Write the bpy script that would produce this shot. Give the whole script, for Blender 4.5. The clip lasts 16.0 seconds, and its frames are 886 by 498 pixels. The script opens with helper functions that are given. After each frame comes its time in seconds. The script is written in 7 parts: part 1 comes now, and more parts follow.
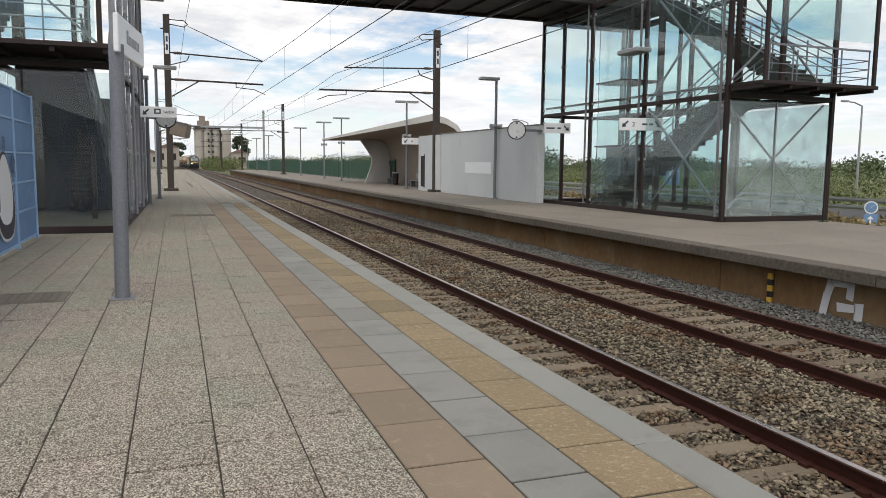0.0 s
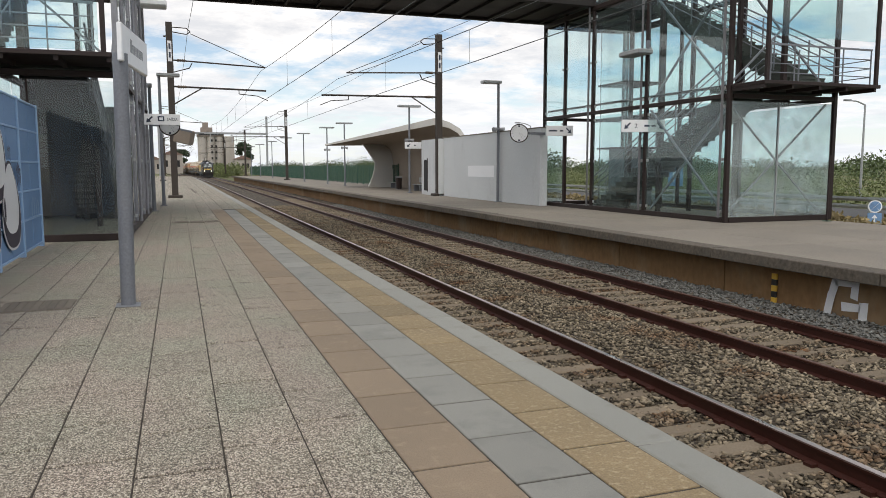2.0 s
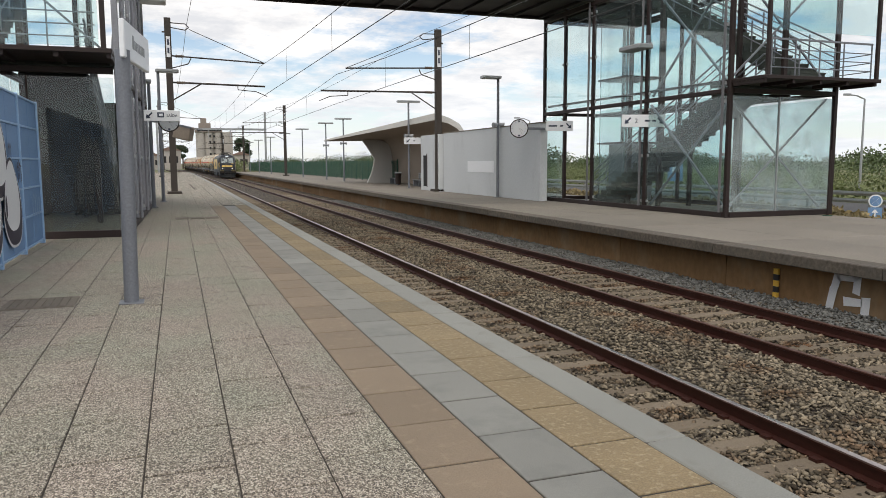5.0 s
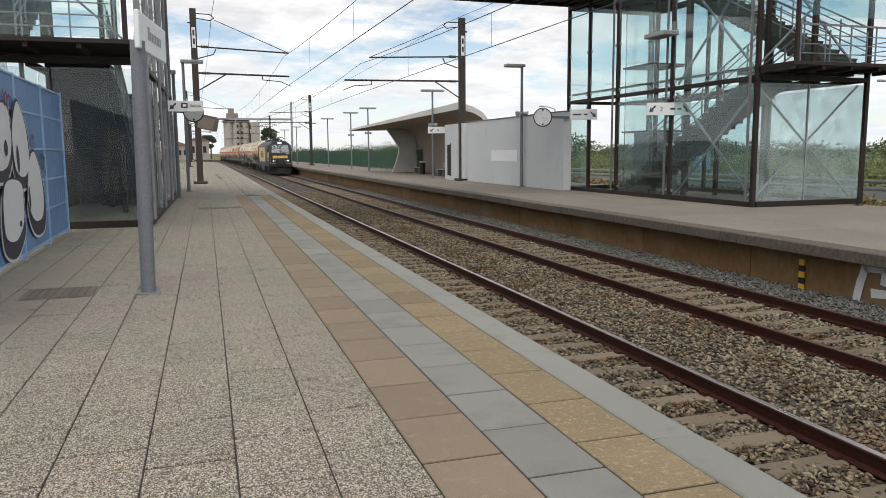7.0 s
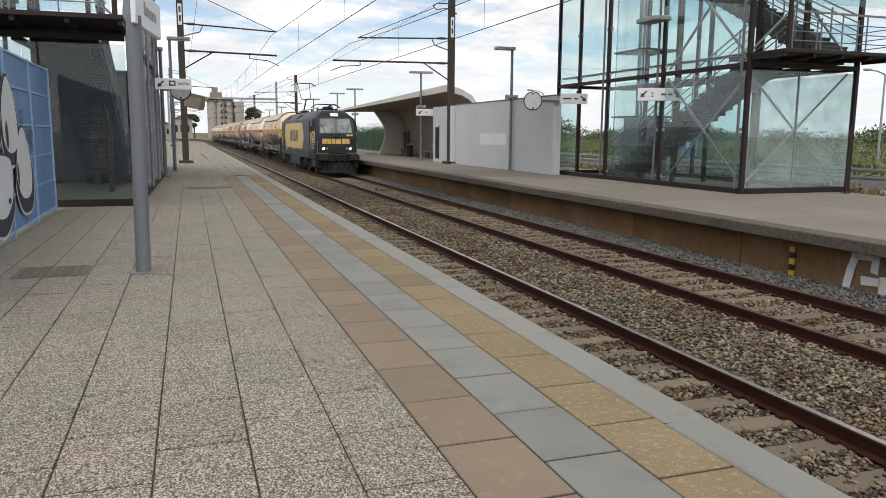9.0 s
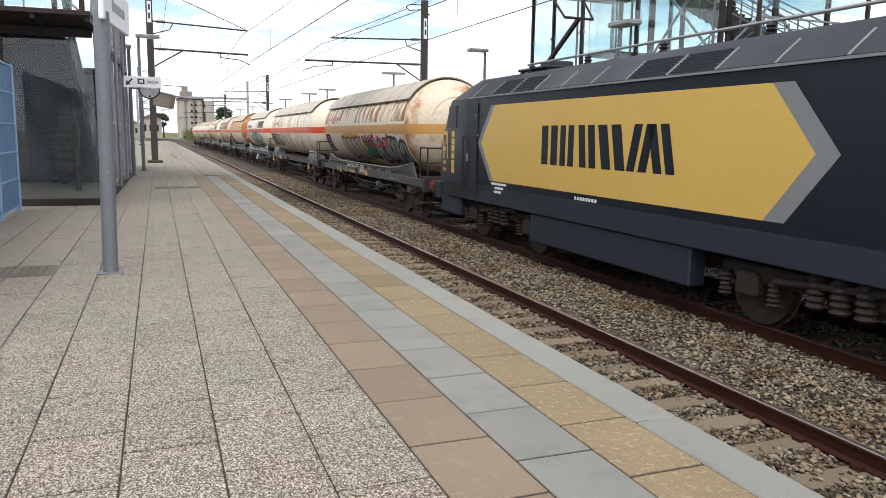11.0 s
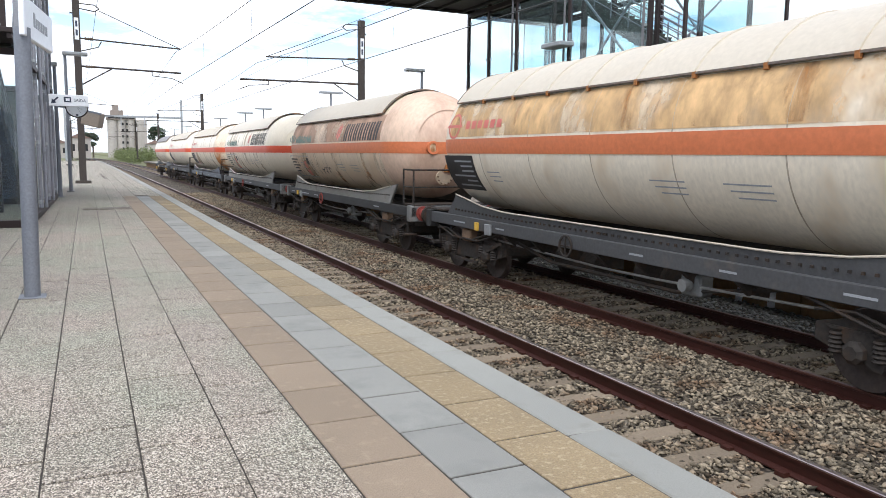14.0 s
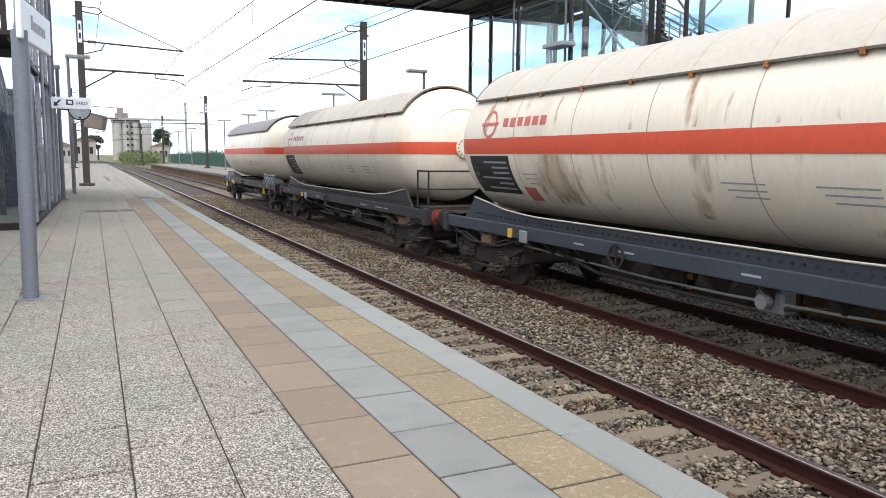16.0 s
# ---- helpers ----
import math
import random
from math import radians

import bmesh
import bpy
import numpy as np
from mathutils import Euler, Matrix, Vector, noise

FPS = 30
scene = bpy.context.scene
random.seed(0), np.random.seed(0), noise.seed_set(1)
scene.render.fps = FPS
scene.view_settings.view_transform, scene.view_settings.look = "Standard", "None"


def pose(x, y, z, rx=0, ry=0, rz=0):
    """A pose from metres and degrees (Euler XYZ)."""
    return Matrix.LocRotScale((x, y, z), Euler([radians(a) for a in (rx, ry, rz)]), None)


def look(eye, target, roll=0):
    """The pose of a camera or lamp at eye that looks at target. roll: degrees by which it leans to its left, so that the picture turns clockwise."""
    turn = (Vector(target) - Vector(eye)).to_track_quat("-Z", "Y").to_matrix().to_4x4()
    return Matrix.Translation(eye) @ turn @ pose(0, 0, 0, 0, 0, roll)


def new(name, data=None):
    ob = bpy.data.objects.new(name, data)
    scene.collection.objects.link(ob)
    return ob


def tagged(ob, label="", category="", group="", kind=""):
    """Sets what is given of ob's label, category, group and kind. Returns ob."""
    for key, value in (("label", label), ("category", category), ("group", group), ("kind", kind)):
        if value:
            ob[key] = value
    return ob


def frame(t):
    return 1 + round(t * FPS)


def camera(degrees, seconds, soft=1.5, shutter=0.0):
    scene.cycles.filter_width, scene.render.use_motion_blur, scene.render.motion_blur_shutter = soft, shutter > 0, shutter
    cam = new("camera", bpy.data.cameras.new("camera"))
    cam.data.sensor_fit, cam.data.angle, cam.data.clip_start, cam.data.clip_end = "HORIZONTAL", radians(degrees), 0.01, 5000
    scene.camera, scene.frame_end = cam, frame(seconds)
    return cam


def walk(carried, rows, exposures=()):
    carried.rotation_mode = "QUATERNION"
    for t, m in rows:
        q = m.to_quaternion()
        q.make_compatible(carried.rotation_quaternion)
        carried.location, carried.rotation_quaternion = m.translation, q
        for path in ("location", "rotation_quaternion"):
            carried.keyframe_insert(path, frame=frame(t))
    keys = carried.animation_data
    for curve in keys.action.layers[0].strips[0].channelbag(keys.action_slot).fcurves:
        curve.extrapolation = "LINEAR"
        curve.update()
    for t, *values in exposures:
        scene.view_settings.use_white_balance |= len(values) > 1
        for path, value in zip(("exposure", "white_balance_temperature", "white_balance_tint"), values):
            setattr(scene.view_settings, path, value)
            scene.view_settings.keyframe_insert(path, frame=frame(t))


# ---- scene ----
cam = camera(61.0, 16.0, soft=0.6)
# seconds, eye x y z, heading, pitch, roll
PATH = [
    (0.0, 0.000, -0.000, 1.660, -20.230, -6.490, -0.589),
    (0.5, -0.009, -0.025, 1.662, -20.379, -6.557, -0.559),
    (1.0, -0.004, -0.034, 1.666, -20.512, -6.786, -0.276),
    (1.5, -0.011, -0.041, 1.669, -20.560, -6.765, -0.113),
    (2.0, -0.006, -0.034, 1.666, -19.993, -6.212, 0.079),
    (2.5, -0.005, -0.034, 1.667, -19.361, -5.770, 0.066),
    (3.0, -0.009, -0.032, 1.665, -19.228, -5.965, 0.071),
    (3.5, -0.049, -0.028, 1.665, -19.840, -6.391, -0.068),
    (6.0, -0.059, 0.010, 1.682, -19.969, -6.638, 0.406),
    (6.5, 0.054, 0.013, 1.675, -18.775, -6.867, 0.536),
    (7.0, 0.097, 0.016, 1.684, -18.128, -7.372, 0.400),
    (7.5, 0.060, 0.049, 1.671, -18.653, -7.844, 0.232),
    (8.0, -0.018, 0.085, 1.681, -19.029, -8.390, -0.157),
    (10.5, -0.076, 0.115, 1.663, -19.753, -8.730, -0.678),
    (11.0, -0.061, 0.119, 1.661, -21.305, -8.526, -0.867),
    (11.5, -0.047, 0.117, 1.654, -23.250, -8.270, -1.136),
    (12.0, -0.031, 0.115, 1.654, -24.975, -8.203, -1.055),
    (12.5, -0.020, 0.112, 1.654, -25.842, -7.851, -0.763),
    (13.0, -0.026, 0.097, 1.661, -25.982, -7.494, -0.625),
    (13.5, -0.032, 0.093, 1.659, -26.083, -7.256, -0.755),
    (14.0, -0.018, 0.091, 1.657, -25.906, -7.024, -0.738),
    (14.5, 0.007, 0.074, 1.655, -25.477, -6.859, -0.805),
    (15.0, 0.040, 0.052, 1.657, -25.115, -6.821, -0.885),
    (15.5, 0.072, 0.048, 1.650, -24.980, -6.904, -0.816),
    (16.0, 0.061, 0.056, 1.648, -25.590, -6.955, -0.458),
]
walk(cam, [(t, pose(x, y, z, 90 + pitch, roll, yaw)) for t, x, y, z, yaw, pitch, roll in PATH],
     exposures=[(0.0, 0.09, 6720, 11), (8.2, 0.09, 6740, 11), (10.5, 0.36, 6600, 12), (11.0, 0.58, 6550, 12), (11.5, 0.62, 6400, 12), (12.0, 0.74, 6250, 12), (13.0, 0.82, 6100, 12), (16.0, 0.84, 6080, 12)])

# ---------------------------------------------------------------- light
SUN_EL, SUN_AZ = 57.0, 206.0      # the sun stands behind thin cloud
world = bpy.data.worlds.new("sky")
scene.world = world
world.use_nodes = True
wn, wl = world.node_tree.nodes, world.node_tree.links
wn.clear()
w_out = wn.new("ShaderNodeOutputWorld")
w_bg = wn.new("ShaderNodeBackground")
w_bg.inputs["Strength"].default_value = 1.0
w_sky = wn.new("ShaderNodeTexSky")
w_sky.sky_type = "NISHITA"
w_sky.sun_disc = False
w_sky.dust_density, w_sky.ozone_density = 0.2, 2.0
w_sky.sun_elevation, w_sky.sun_rotation = radians(SUN_EL), radians(SUN_AZ)
w_gain = wn.new("ShaderNodeVectorMath")
w_gain.operation = "SCALE"
w_gain.inputs["Scale"].default_value = 0.12
wl.new(w_sky.outputs["Color"], w_gain.inputs[0])
# broken cloud: noise on the sky dome flattened towards the horizon
w_co = wn.new("ShaderNodeTexCoord")
w_sep = wn.new("ShaderNodeSeparateXYZ")
wl.new(w_co.outputs["Generated"], w_sep.inputs[0])
w_up = wn.new("ShaderNodeMath")
w_up.operation = "ADD"
w_up.inputs[1].default_value = 0.16
wl.new(w_sep.outputs["Z"], w_up.inputs[0])
w_mx = wn.new("ShaderNodeMath")
w_mx.operation = "MAXIMUM"
w_mx.inputs[1].default_value = 0.05
wl.new(w_up.outputs[0], w_mx.inputs[0])
w_fl = wn.new("ShaderNodeVectorMath")
w_fl.operation = "DIVIDE"
wl.new(w_co.outputs["Generated"], w_fl.inputs[0])
w_cmb = wn.new("ShaderNodeCombineXYZ")
for k in range(3):
    wl.new(w_mx.outputs[0], w_cmb.inputs[k])
wl.new(w_cmb.outputs[0], w_fl.inputs[1])


def sky_noise(scale, detail, rough, lo, hi, c0, c1):
    n = wn.new("ShaderNodeTexNoise")
    n.inputs["Scale"].default_value, n.inputs["Detail"].default_value, n.inputs["Roughness"].default_value = scale, detail, rough
    wl.new(w_fl.outputs[0], n.inputs["Vector"])
    r = wn.new("ShaderNodeValToRGB")
    r.color_ramp.elements[0].position, r.color_ramp.elements[1].position = lo, hi
    r.color_ramp.elements[0].color, r.color_ramp.elements[1].color = (*c0, 1), (*c1, 1)
    wl.new(n.outputs["Fac"], r.inputs[0])
    return r


w_mask = sky_noise(1.7, 9, 0.62, 0.40, 0.52, (0.06, 0.06, 0.06), (1, 1, 1))
w_cloud = sky_noise(2.6, 8, 0.64, 0.36, 0.60, (0.74, 0.77, 0.82), (1.06, 1.06, 1.06))
w_mix = wn.new("ShaderNodeMixRGB")
wl.new(w_mask.outputs[0], w_mix.inputs[0])
wl.new(w_gain.outputs[0], w_mix.inputs[1])
wl.new(w_cloud.outputs[0], w_mix.inputs[2])
# pale haze low over the plain
w_hz = wn.new("ShaderNodeMapRange")
w_hz.inputs["From Min"].default_value, w_hz.inputs["From Max"].default_value = 0.0, 0.16
w_hz.inputs["To Min"].default_value, w_hz.inputs["To Max"].default_value = 0.75, 0.0
wl.new(w_sep.outputs["Z"], w_hz.inputs["Value"])
w_low = wn.new("ShaderNodeMixRGB")
w_low.inputs[2].default_value = (0.80, 0.87, 0.95, 1)
wl.new(w_hz.outputs[0], w_low.inputs[0])
wl.new(w_mix.outputs[0], w_low.inputs[1])
wl.new(w_low.outputs[0], w_bg.inputs["Color"])
wl.new(w_bg.outputs[0], w_out.inputs["Surface"])
sun = new("sun", bpy.data.lights.new("sun", "SUN"))
sun.data.energy, sun.data.angle, sun.data.color = 2.0, radians(55), (1.0, 0.95, 0.88)
sun.matrix_world = look((0, 0, 60), (60 * math.sin(radians(SUN_AZ + 180)) / math.tan(radians(SUN_EL)), 60 * math.cos(radians(SUN_AZ + 180)) / math.tan(radians(SUN_EL)), 0))


# ---------------------------------------------------------------- materials
def ramp(nt, fac, stops):
    r = nt.nodes.new("ShaderNodeValToRGB")
    e = r.color_ramp.elements
    while len(e) < len(stops):
        e.new(0.5)
    for k, (p, c) in enumerate(stops):
        e[k].position, e[k].color = p, (*c, 1)
    nt.links.new(fac, r.inputs[0])
    return r.outputs[0]


def tex(nt, kind, scale, vec, detail=4.0, rough=0.55):
    n = nt.nodes.new(kind)
    n.inputs["Scale"].default_value = scale
    if kind == "ShaderNodeTexNoise":
        n.inputs["Detail"].default_value, n.inputs["Roughness"].default_value = detail, rough
    nt.links.new(vec, n.inputs["Vector"])
    return n


def mixc(nt, fac, a, b, how="MIX"):
    m = nt.nodes.new("ShaderNodeMixRGB")
    m.blend_type = how
    for k, v in ((0, fac), (1, a), (2, b)):
        if isinstance(v, (int, float)):
            m.inputs[k].default_value = v
        elif isinstance(v, tuple):
            m.inputs[k].default_value = (*v, 1)
        else:
            nt.links.new(v, m.inputs[k])
    return m.outputs[0]


def mat(name, col, rough=0.7, metal=0.0, vary=0.18, grain=60.0, blotch=1.2, bump=0.15, stain=None, stain_at=(0.55, 0.7), stretch=(1, 1, 1), spec=0.5,
        speck=None, speck_scale=90.0, rand=0.0, island=0.0, world_space=False, emit=None, stain_scale=None, coat=0.0, tint=None):
    """A surface with fine grain, broad blotches, optional stains and specks, and per-piece differences."""
    m = bpy.data.materials.new(name)
    m.use_nodes = True
    nt = m.node_tree
    b = nt.nodes["Principled BSDF"]
    co = nt.nodes.new("ShaderNodeTexCoord")
    if world_space:
        vec0 = nt.nodes.new("ShaderNodeNewGeometry").outputs["Position"]
    else:
        vec0 = co.outputs["Object"]
    mp = nt.nodes.new("ShaderNodeMapping")
    mp.inputs["Scale"].default_value = stretch
    nt.links.new(vec0, mp.inputs["Vector"])
    vec = mp.outputs[0]
    g = tex(nt, "ShaderNodeTexNoise", grain, vec, 3)
    l = tex(nt, "ShaderNodeTexNoise", blotch, vec, 5)
    dark, light = tuple(c * (1 - vary) for c in col), tuple(min(1, c * (1 + vary)) for c in col)
    c = ramp(nt, l.outputs["Fac"], [(0.3, dark), (0.7, light)])
    c = mixc(nt, 0.55, c, ramp(nt, g.outputs["Fac"], [(0.3, tuple(v * (1 - vary * 1.6) for v in col)), (0.7, tuple(min(1, v * (1 + vary * 1.4)) for v in col))]))
    if speck:
        s = tex(nt, "ShaderNodeTexVoronoi", speck_scale, vec)
        lum = nt.nodes.new("ShaderNodeSeparateColor")
        nt.links.new(s.outputs["Color"], lum.inputs[0])
        c = mixc(nt, 0.85, c, ramp(nt, lum.outputs[0], [(k / (len(speck) - 1), v) for k, v in enumerate(speck)]))
    if stain:
        s = tex(nt, "ShaderNodeTexNoise", stain_scale or blotch * 1.7, vec, 8, 0.65)
        c = mixc(nt, ramp(nt, s.outputs["Fac"], [(stain_at[0], (0, 0, 0)), (stain_at[1], (1, 1, 1))]), c, stain)
    if rand or island:
        if rand:
            rv = nt.nodes.new("ShaderNodeObjectInfo").outputs["Random"]
        else:
            rv = nt.nodes.new("ShaderNodeNewGeometry").outputs["Random Per Island"]
        k = rand or island
        c = mixc(nt, 1.0, c, ramp(nt, rv, [(0, (1 - k, 1 - k, 1 - k)), (1, (1, 1, 1))]), "MULTIPLY")
    if tint:
        # slow drift of hue from one part of the surface to another
        s = tex(nt, "ShaderNodeTexNoise", 0.55, vec, 2)
        c = mixc(nt, 1.0, c, ramp(nt, s.outputs["Fac"], [(0.38, tint[0]), (0.62, tint[1])]), "MULTIPLY")
    nt.links.new(c, b.inputs["Base Color"])
    b.inputs["Metallic"].default_value = metal
    b.inputs["Specular IOR Level"].default_value = spec
    b.inputs["Coat Weight"].default_value = coat
    rr = nt.nodes.new("ShaderNodeMapRange")
    rr.inputs["To Min"].default_value, rr.inputs["To Max"].default_value = max(0.02, rough - 0.12), min(1, rough + 0.12)
    nt.links.new(l.outputs["Fac"], rr.inputs["Value"])
    nt.links.new(rr.outputs[0], b.inputs["Roughness"])
    if bump:
        bp = nt.nodes.new("ShaderNodeBump")
        bp.inputs["Strength"].default_value, bp.inputs["Distance"].default_value = bump, 0.01
        nt.links.new(g.outputs["Fac"], bp.inputs["Height"])
        nt.links.new(bp.outputs[0], b.inputs["Normal"])
    if emit:
        b.inputs["Emission Color"].default_value = (*emit[0], 1)
        b.inputs["Emission Strength"].default_value = emit[1]
    return m


def glass_mat(name, tint, dirt_tone=0.1, dirt_tone_col=(0.55, 0.6, 0.6), rough=0.0, dirt_scale=0.8):
    m = bpy.data.materials.new(name)
    m.use_nodes = True
    nt = m.node_tree
    b = nt.nodes["Principled BSDF"]
    b.inputs["Base Color"].default_value = (*tint, 1)
    b.inputs["Transmission Weight"].default_value = 1.0
    b.inputs["Roughness"].default_value = rough
    b.inputs["IOR"].default_value = 1.45
    # matte share: dirt, and on some panes painted reflection or shade
    d = nt.nodes.new("ShaderNodeBsdfPrincipled")
    d.inputs["Base Color"].default_value = (*dirt_tone_col, 1)
    d.inputs["Roughness"].default_value = 0.6
    mx = nt.nodes.new("ShaderNodeMixShader")
    co = nt.nodes.new("ShaderNodeTexCoord")
    n = tex(nt, "ShaderNodeTexNoise", dirt_scale, co.outputs["Object"], 7, 0.6)
    f = ramp(nt, n.outputs["Fac"], [(0.3, (dirt_tone * 0.3,) * 3), (0.7, (min(1, dirt_tone * 1.7),) * 3)])
    nt.links.new(f, mx.inputs[0])
    nt.links.new(b.outputs[0], mx.inputs[1])
    nt.links.new(d.outputs[0], mx.inputs[2])
    nt.links.new(mx.outputs[0], nt.nodes["Material Output"].inputs["Surface"])
    return m


PAVER = mat("washed_aggregate_paver", (0.255, 0.226, 0.180), 0.85, vary=0.22, grain=40, blotch=0.5, bump=0.8, world_space=True, rand=0.10, stretch=(1.55, 0.95, 1), tint=((1.05, 0.98, 0.97), (0.95, 1.0, 0.94)),
            speck=[(0.012, 0.010, 0.007), (0.120, 0.103, 0.078), (0.325, 0.296, 0.238), (0.64, 0.60, 0.51)], speck_scale=98, stain=(0.17, 0.16, 0.14), stain_at=(0.66, 0.85), stain_scale=0.7)
JOINT = mat("sandy_joint", (0.042, 0.035, 0.027), 0.95, vary=0.3, grain=120, blotch=3)
BROWN = mat("brown_slab", (0.238, 0.182, 0.125), 0.85, vary=0.2, grain=110, blotch=0.9, bump=0.5, world_space=True, rand=0.16, stain=(0.31, 0.245, 0.165), stain_at=(0.56, 0.72), stain_scale=9)
GREY = mat("grey_slab", (0.245, 0.242, 0.215), 0.75, vary=0.14, grain=120, blotch=1.1, bump=0.35, world_space=True, rand=0.22, stain=(0.17, 0.172, 0.155), stain_at=(0.5, 0.75), stain_scale=1.8)
YELLOW = mat("worn_ochre_slab", (0.252, 0.190, 0.106), 0.85, vary=0.26, grain=80, blotch=1.6, bump=0.9, world_space=True, rand=0.3, stain=(0.36, 0.29, 0.18), stain_at=(0.53, 0.65), stain_scale=22)
EDGE = mat("pale_edge_stone", (0.265, 0.265, 0.235), 0.75, vary=0.14, grain=110, blotch=0.9, bump=0.35, world_space=True, rand=0.14, stain=(0.19, 0.18, 0.15), stain_at=(0.55, 0.75), stain_scale=2.2)
STONE = mat("ballast_stone", (0.315, 0.262, 0.185), 0.95, vary=0.3, grain=30, blotch=0.4, bump=0.5, spec=0.25, world_space=True, island=0.9, stain=(0.20, 0.105, 0.052), stain_at=(0.50, 0.68), stain_scale=0.9)
STONE_NEW = mat("grey_ballast_stone", (0.19, 0.19, 0.175), 0.9, vary=0.2, grain=30, blotch=0.4, bump=0.5, world_space=True, island=0.6)
# far darker than the stones: the shade in their gaps is painted in
BALLAST = mat("gap_shade_ballast_bed", (0.034, 0.026, 0.019), 0.95, vary=0.45, grain=16, blotch=0.6, bump=1.0, spec=0.2, world_space=True, speck=[(0.008, 0.006, 0.005), (0.06, 0.048, 0.036), (0.19, 0.165, 0.125)], speck_scale=19)
RUST_RAIL = mat("rusty_rail_side", (0.036, 0.010, 0.0065), 0.5, spec=0.35, vary=0.25, grain=50, blotch=1.5, bump=0.3, stretch=(1, 0.3, 1))
RAIL_BRIGHT = mat("bright_rail_head", (0.46, 0.39, 0.36), 0.3, 0.9, vary=0.12, grain=30, blotch=1, bump=0.02)
RAIL_TOP = mat("polished_rail_head", (0.13, 0.068, 0.05), 0.45, 0.55, vary=0.12, grain=30, blotch=1, bump=0.02)
DRAIN = mat("worn_drain_grating", (0.145, 0.122, 0.095), 0.85, vary=0.25, grain=60, blotch=2, bump=0.3, world_space=True, rand=0.2)
SLEEPER = mat("old_concrete_sleeper", (0.205, 0.165, 0.118), 0.92, spec=0.25, vary=0.2, grain=60, blotch=2, bump=0.5, world_space=True, rand=0.25)
RETAIN = mat("stained_platform_wall", (0.225, 0.13, 0.060), 0.92, spec=0.25, vary=0.18, grain=9, blotch=0.45, bump=0.4, world_space=True, stain=(0.27, 0.215, 0.145), stain_at=(0.5, 0.75), stain_scale=0.45, rand=0.22, stretch=(1, 1, 0.6))
LIP = mat("dark_weathered_coping", (0.12, 0.10, 0.077), 0.9, vary=0.4, grain=14, blotch=0.8, bump=0.8, world_space=True, stain=(0.10, 0.09, 0.075), stain_at=(0.5, 0.7), stain_scale=1.2, rand=0.2)
FAR_PAVE = mat("far_platform_concrete", (0.215, 0.19, 0.155), 0.9, vary=0.25, grain=30, blotch=0.5, bump=0.3, world_space=True, rand=0.12)
WHITE_WALL = mat("weathered_white_render", (0.56, 0.58, 0.585), 0.88, vary=0.09, grain=25, blotch=0.35, bump=0.25, stain=(0.42, 0.43, 0.43), stain_at=(0.55, 0.8), stain_scale=0.6, stretch=(1, 1, 0.4))
STEEL = mat("dark_brown_steel", (0.030, 0.020, 0.018), 0.55, 0.2, spec=0.35, vary=0.25, grain=50, blotch=1, bump=0.1)
# STEEL made darker still: the shade under the deck is in this colour
BRIDGE = mat("shade_dark_bridge_steel", (0.015, 0.0105, 0.0095), 0.6, vary=0.25, grain=50, blotch=1, bump=0.1)
STEEL_GREY = mat("grey_painted_steel", (0.17, 0.18, 0.20), 0.5, 0.1, vary=0.15, grain=40, blotch=1.5, bump=0.1, stain=(0.11, 0.10, 0.10), stain_at=(0.62, 0.75))
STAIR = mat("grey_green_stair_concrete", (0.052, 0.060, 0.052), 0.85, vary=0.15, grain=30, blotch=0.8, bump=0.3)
# STAIR's concrete again, darkened to put the left tower's shade into it
SOFFIT = mat("shade_dark_stair_concrete", (0.040, 0.041, 0.043), 0.9, vary=0.25, grain=30, blotch=0.8, bump=0.3, spec=0.2)
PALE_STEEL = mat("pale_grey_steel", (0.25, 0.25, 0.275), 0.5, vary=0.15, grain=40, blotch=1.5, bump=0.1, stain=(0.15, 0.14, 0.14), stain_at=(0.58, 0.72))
PIPE = mat("pale_downpipe", (0.13, 0.13, 0.135), 0.5, vary=0.12, grain=40, blotch=2, bump=0.1)
MAST = mat("weathered_mast_steel", (0.055, 0.045, 0.038), 0.8, 0.2, vary=0.25, grain=30, blotch=1, bump=0.2)
WIRE = mat("dark_wire", (0.06, 0.06, 0.06), 0.5, 0.6, vary=0.1, bump=0)
GALV = mat("galvanised_steel", (0.36, 0.37, 0.37), 0.45, 0.6, vary=0.12, grain=30, blotch=2, bump=0.05)
SIGN = mat("white_sign_enamel", (0.78, 0.79, 0.80), 0.4, vary=0.04, grain=20, blotch=1, bump=0.0)
INK = mat("dark_sign_ink", (0.03, 0.04, 0.07), 0.5, vary=0.1, bump=0.0)
BLACK = mat("black_paint", (0.02, 0.02, 0.022), 0.45, vary=0.2, bump=0.05)
BLUE = mat("blue_panel_paint", (0.145, 0.265, 0.455), 0.55, vary=0.12, grain=30, blotch=0.9, bump=0.1, stain=(0.16, 0.28, 0.45), stain_at=(0.6, 0.8))
BLUE_TRIM = mat("pale_blue_frame", (0.29, 0.44, 0.63), 0.5, vary=0.1, bump=0.05)
GLASS = glass_mat("station_glass", (0.70, 0.86, 0.86), 0.03, (0.45, 0.52, 0.52))
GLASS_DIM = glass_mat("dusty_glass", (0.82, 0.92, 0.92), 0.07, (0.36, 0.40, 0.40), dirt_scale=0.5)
# dust coloured darker to carry the shade of the left tower
GLASS_DARK = glass_mat("shade_dark_dusty_glass", (0.80, 0.88, 0.88), 0.06, (0.20, 0.22, 0.23), dirt_scale=0.7)
GLASS_MILK = glass_mat("streaked_milky_glass", (0.86, 0.94, 0.94), 0.20, (0.50, 0.58, 0.58), dirt_scale=1.6)
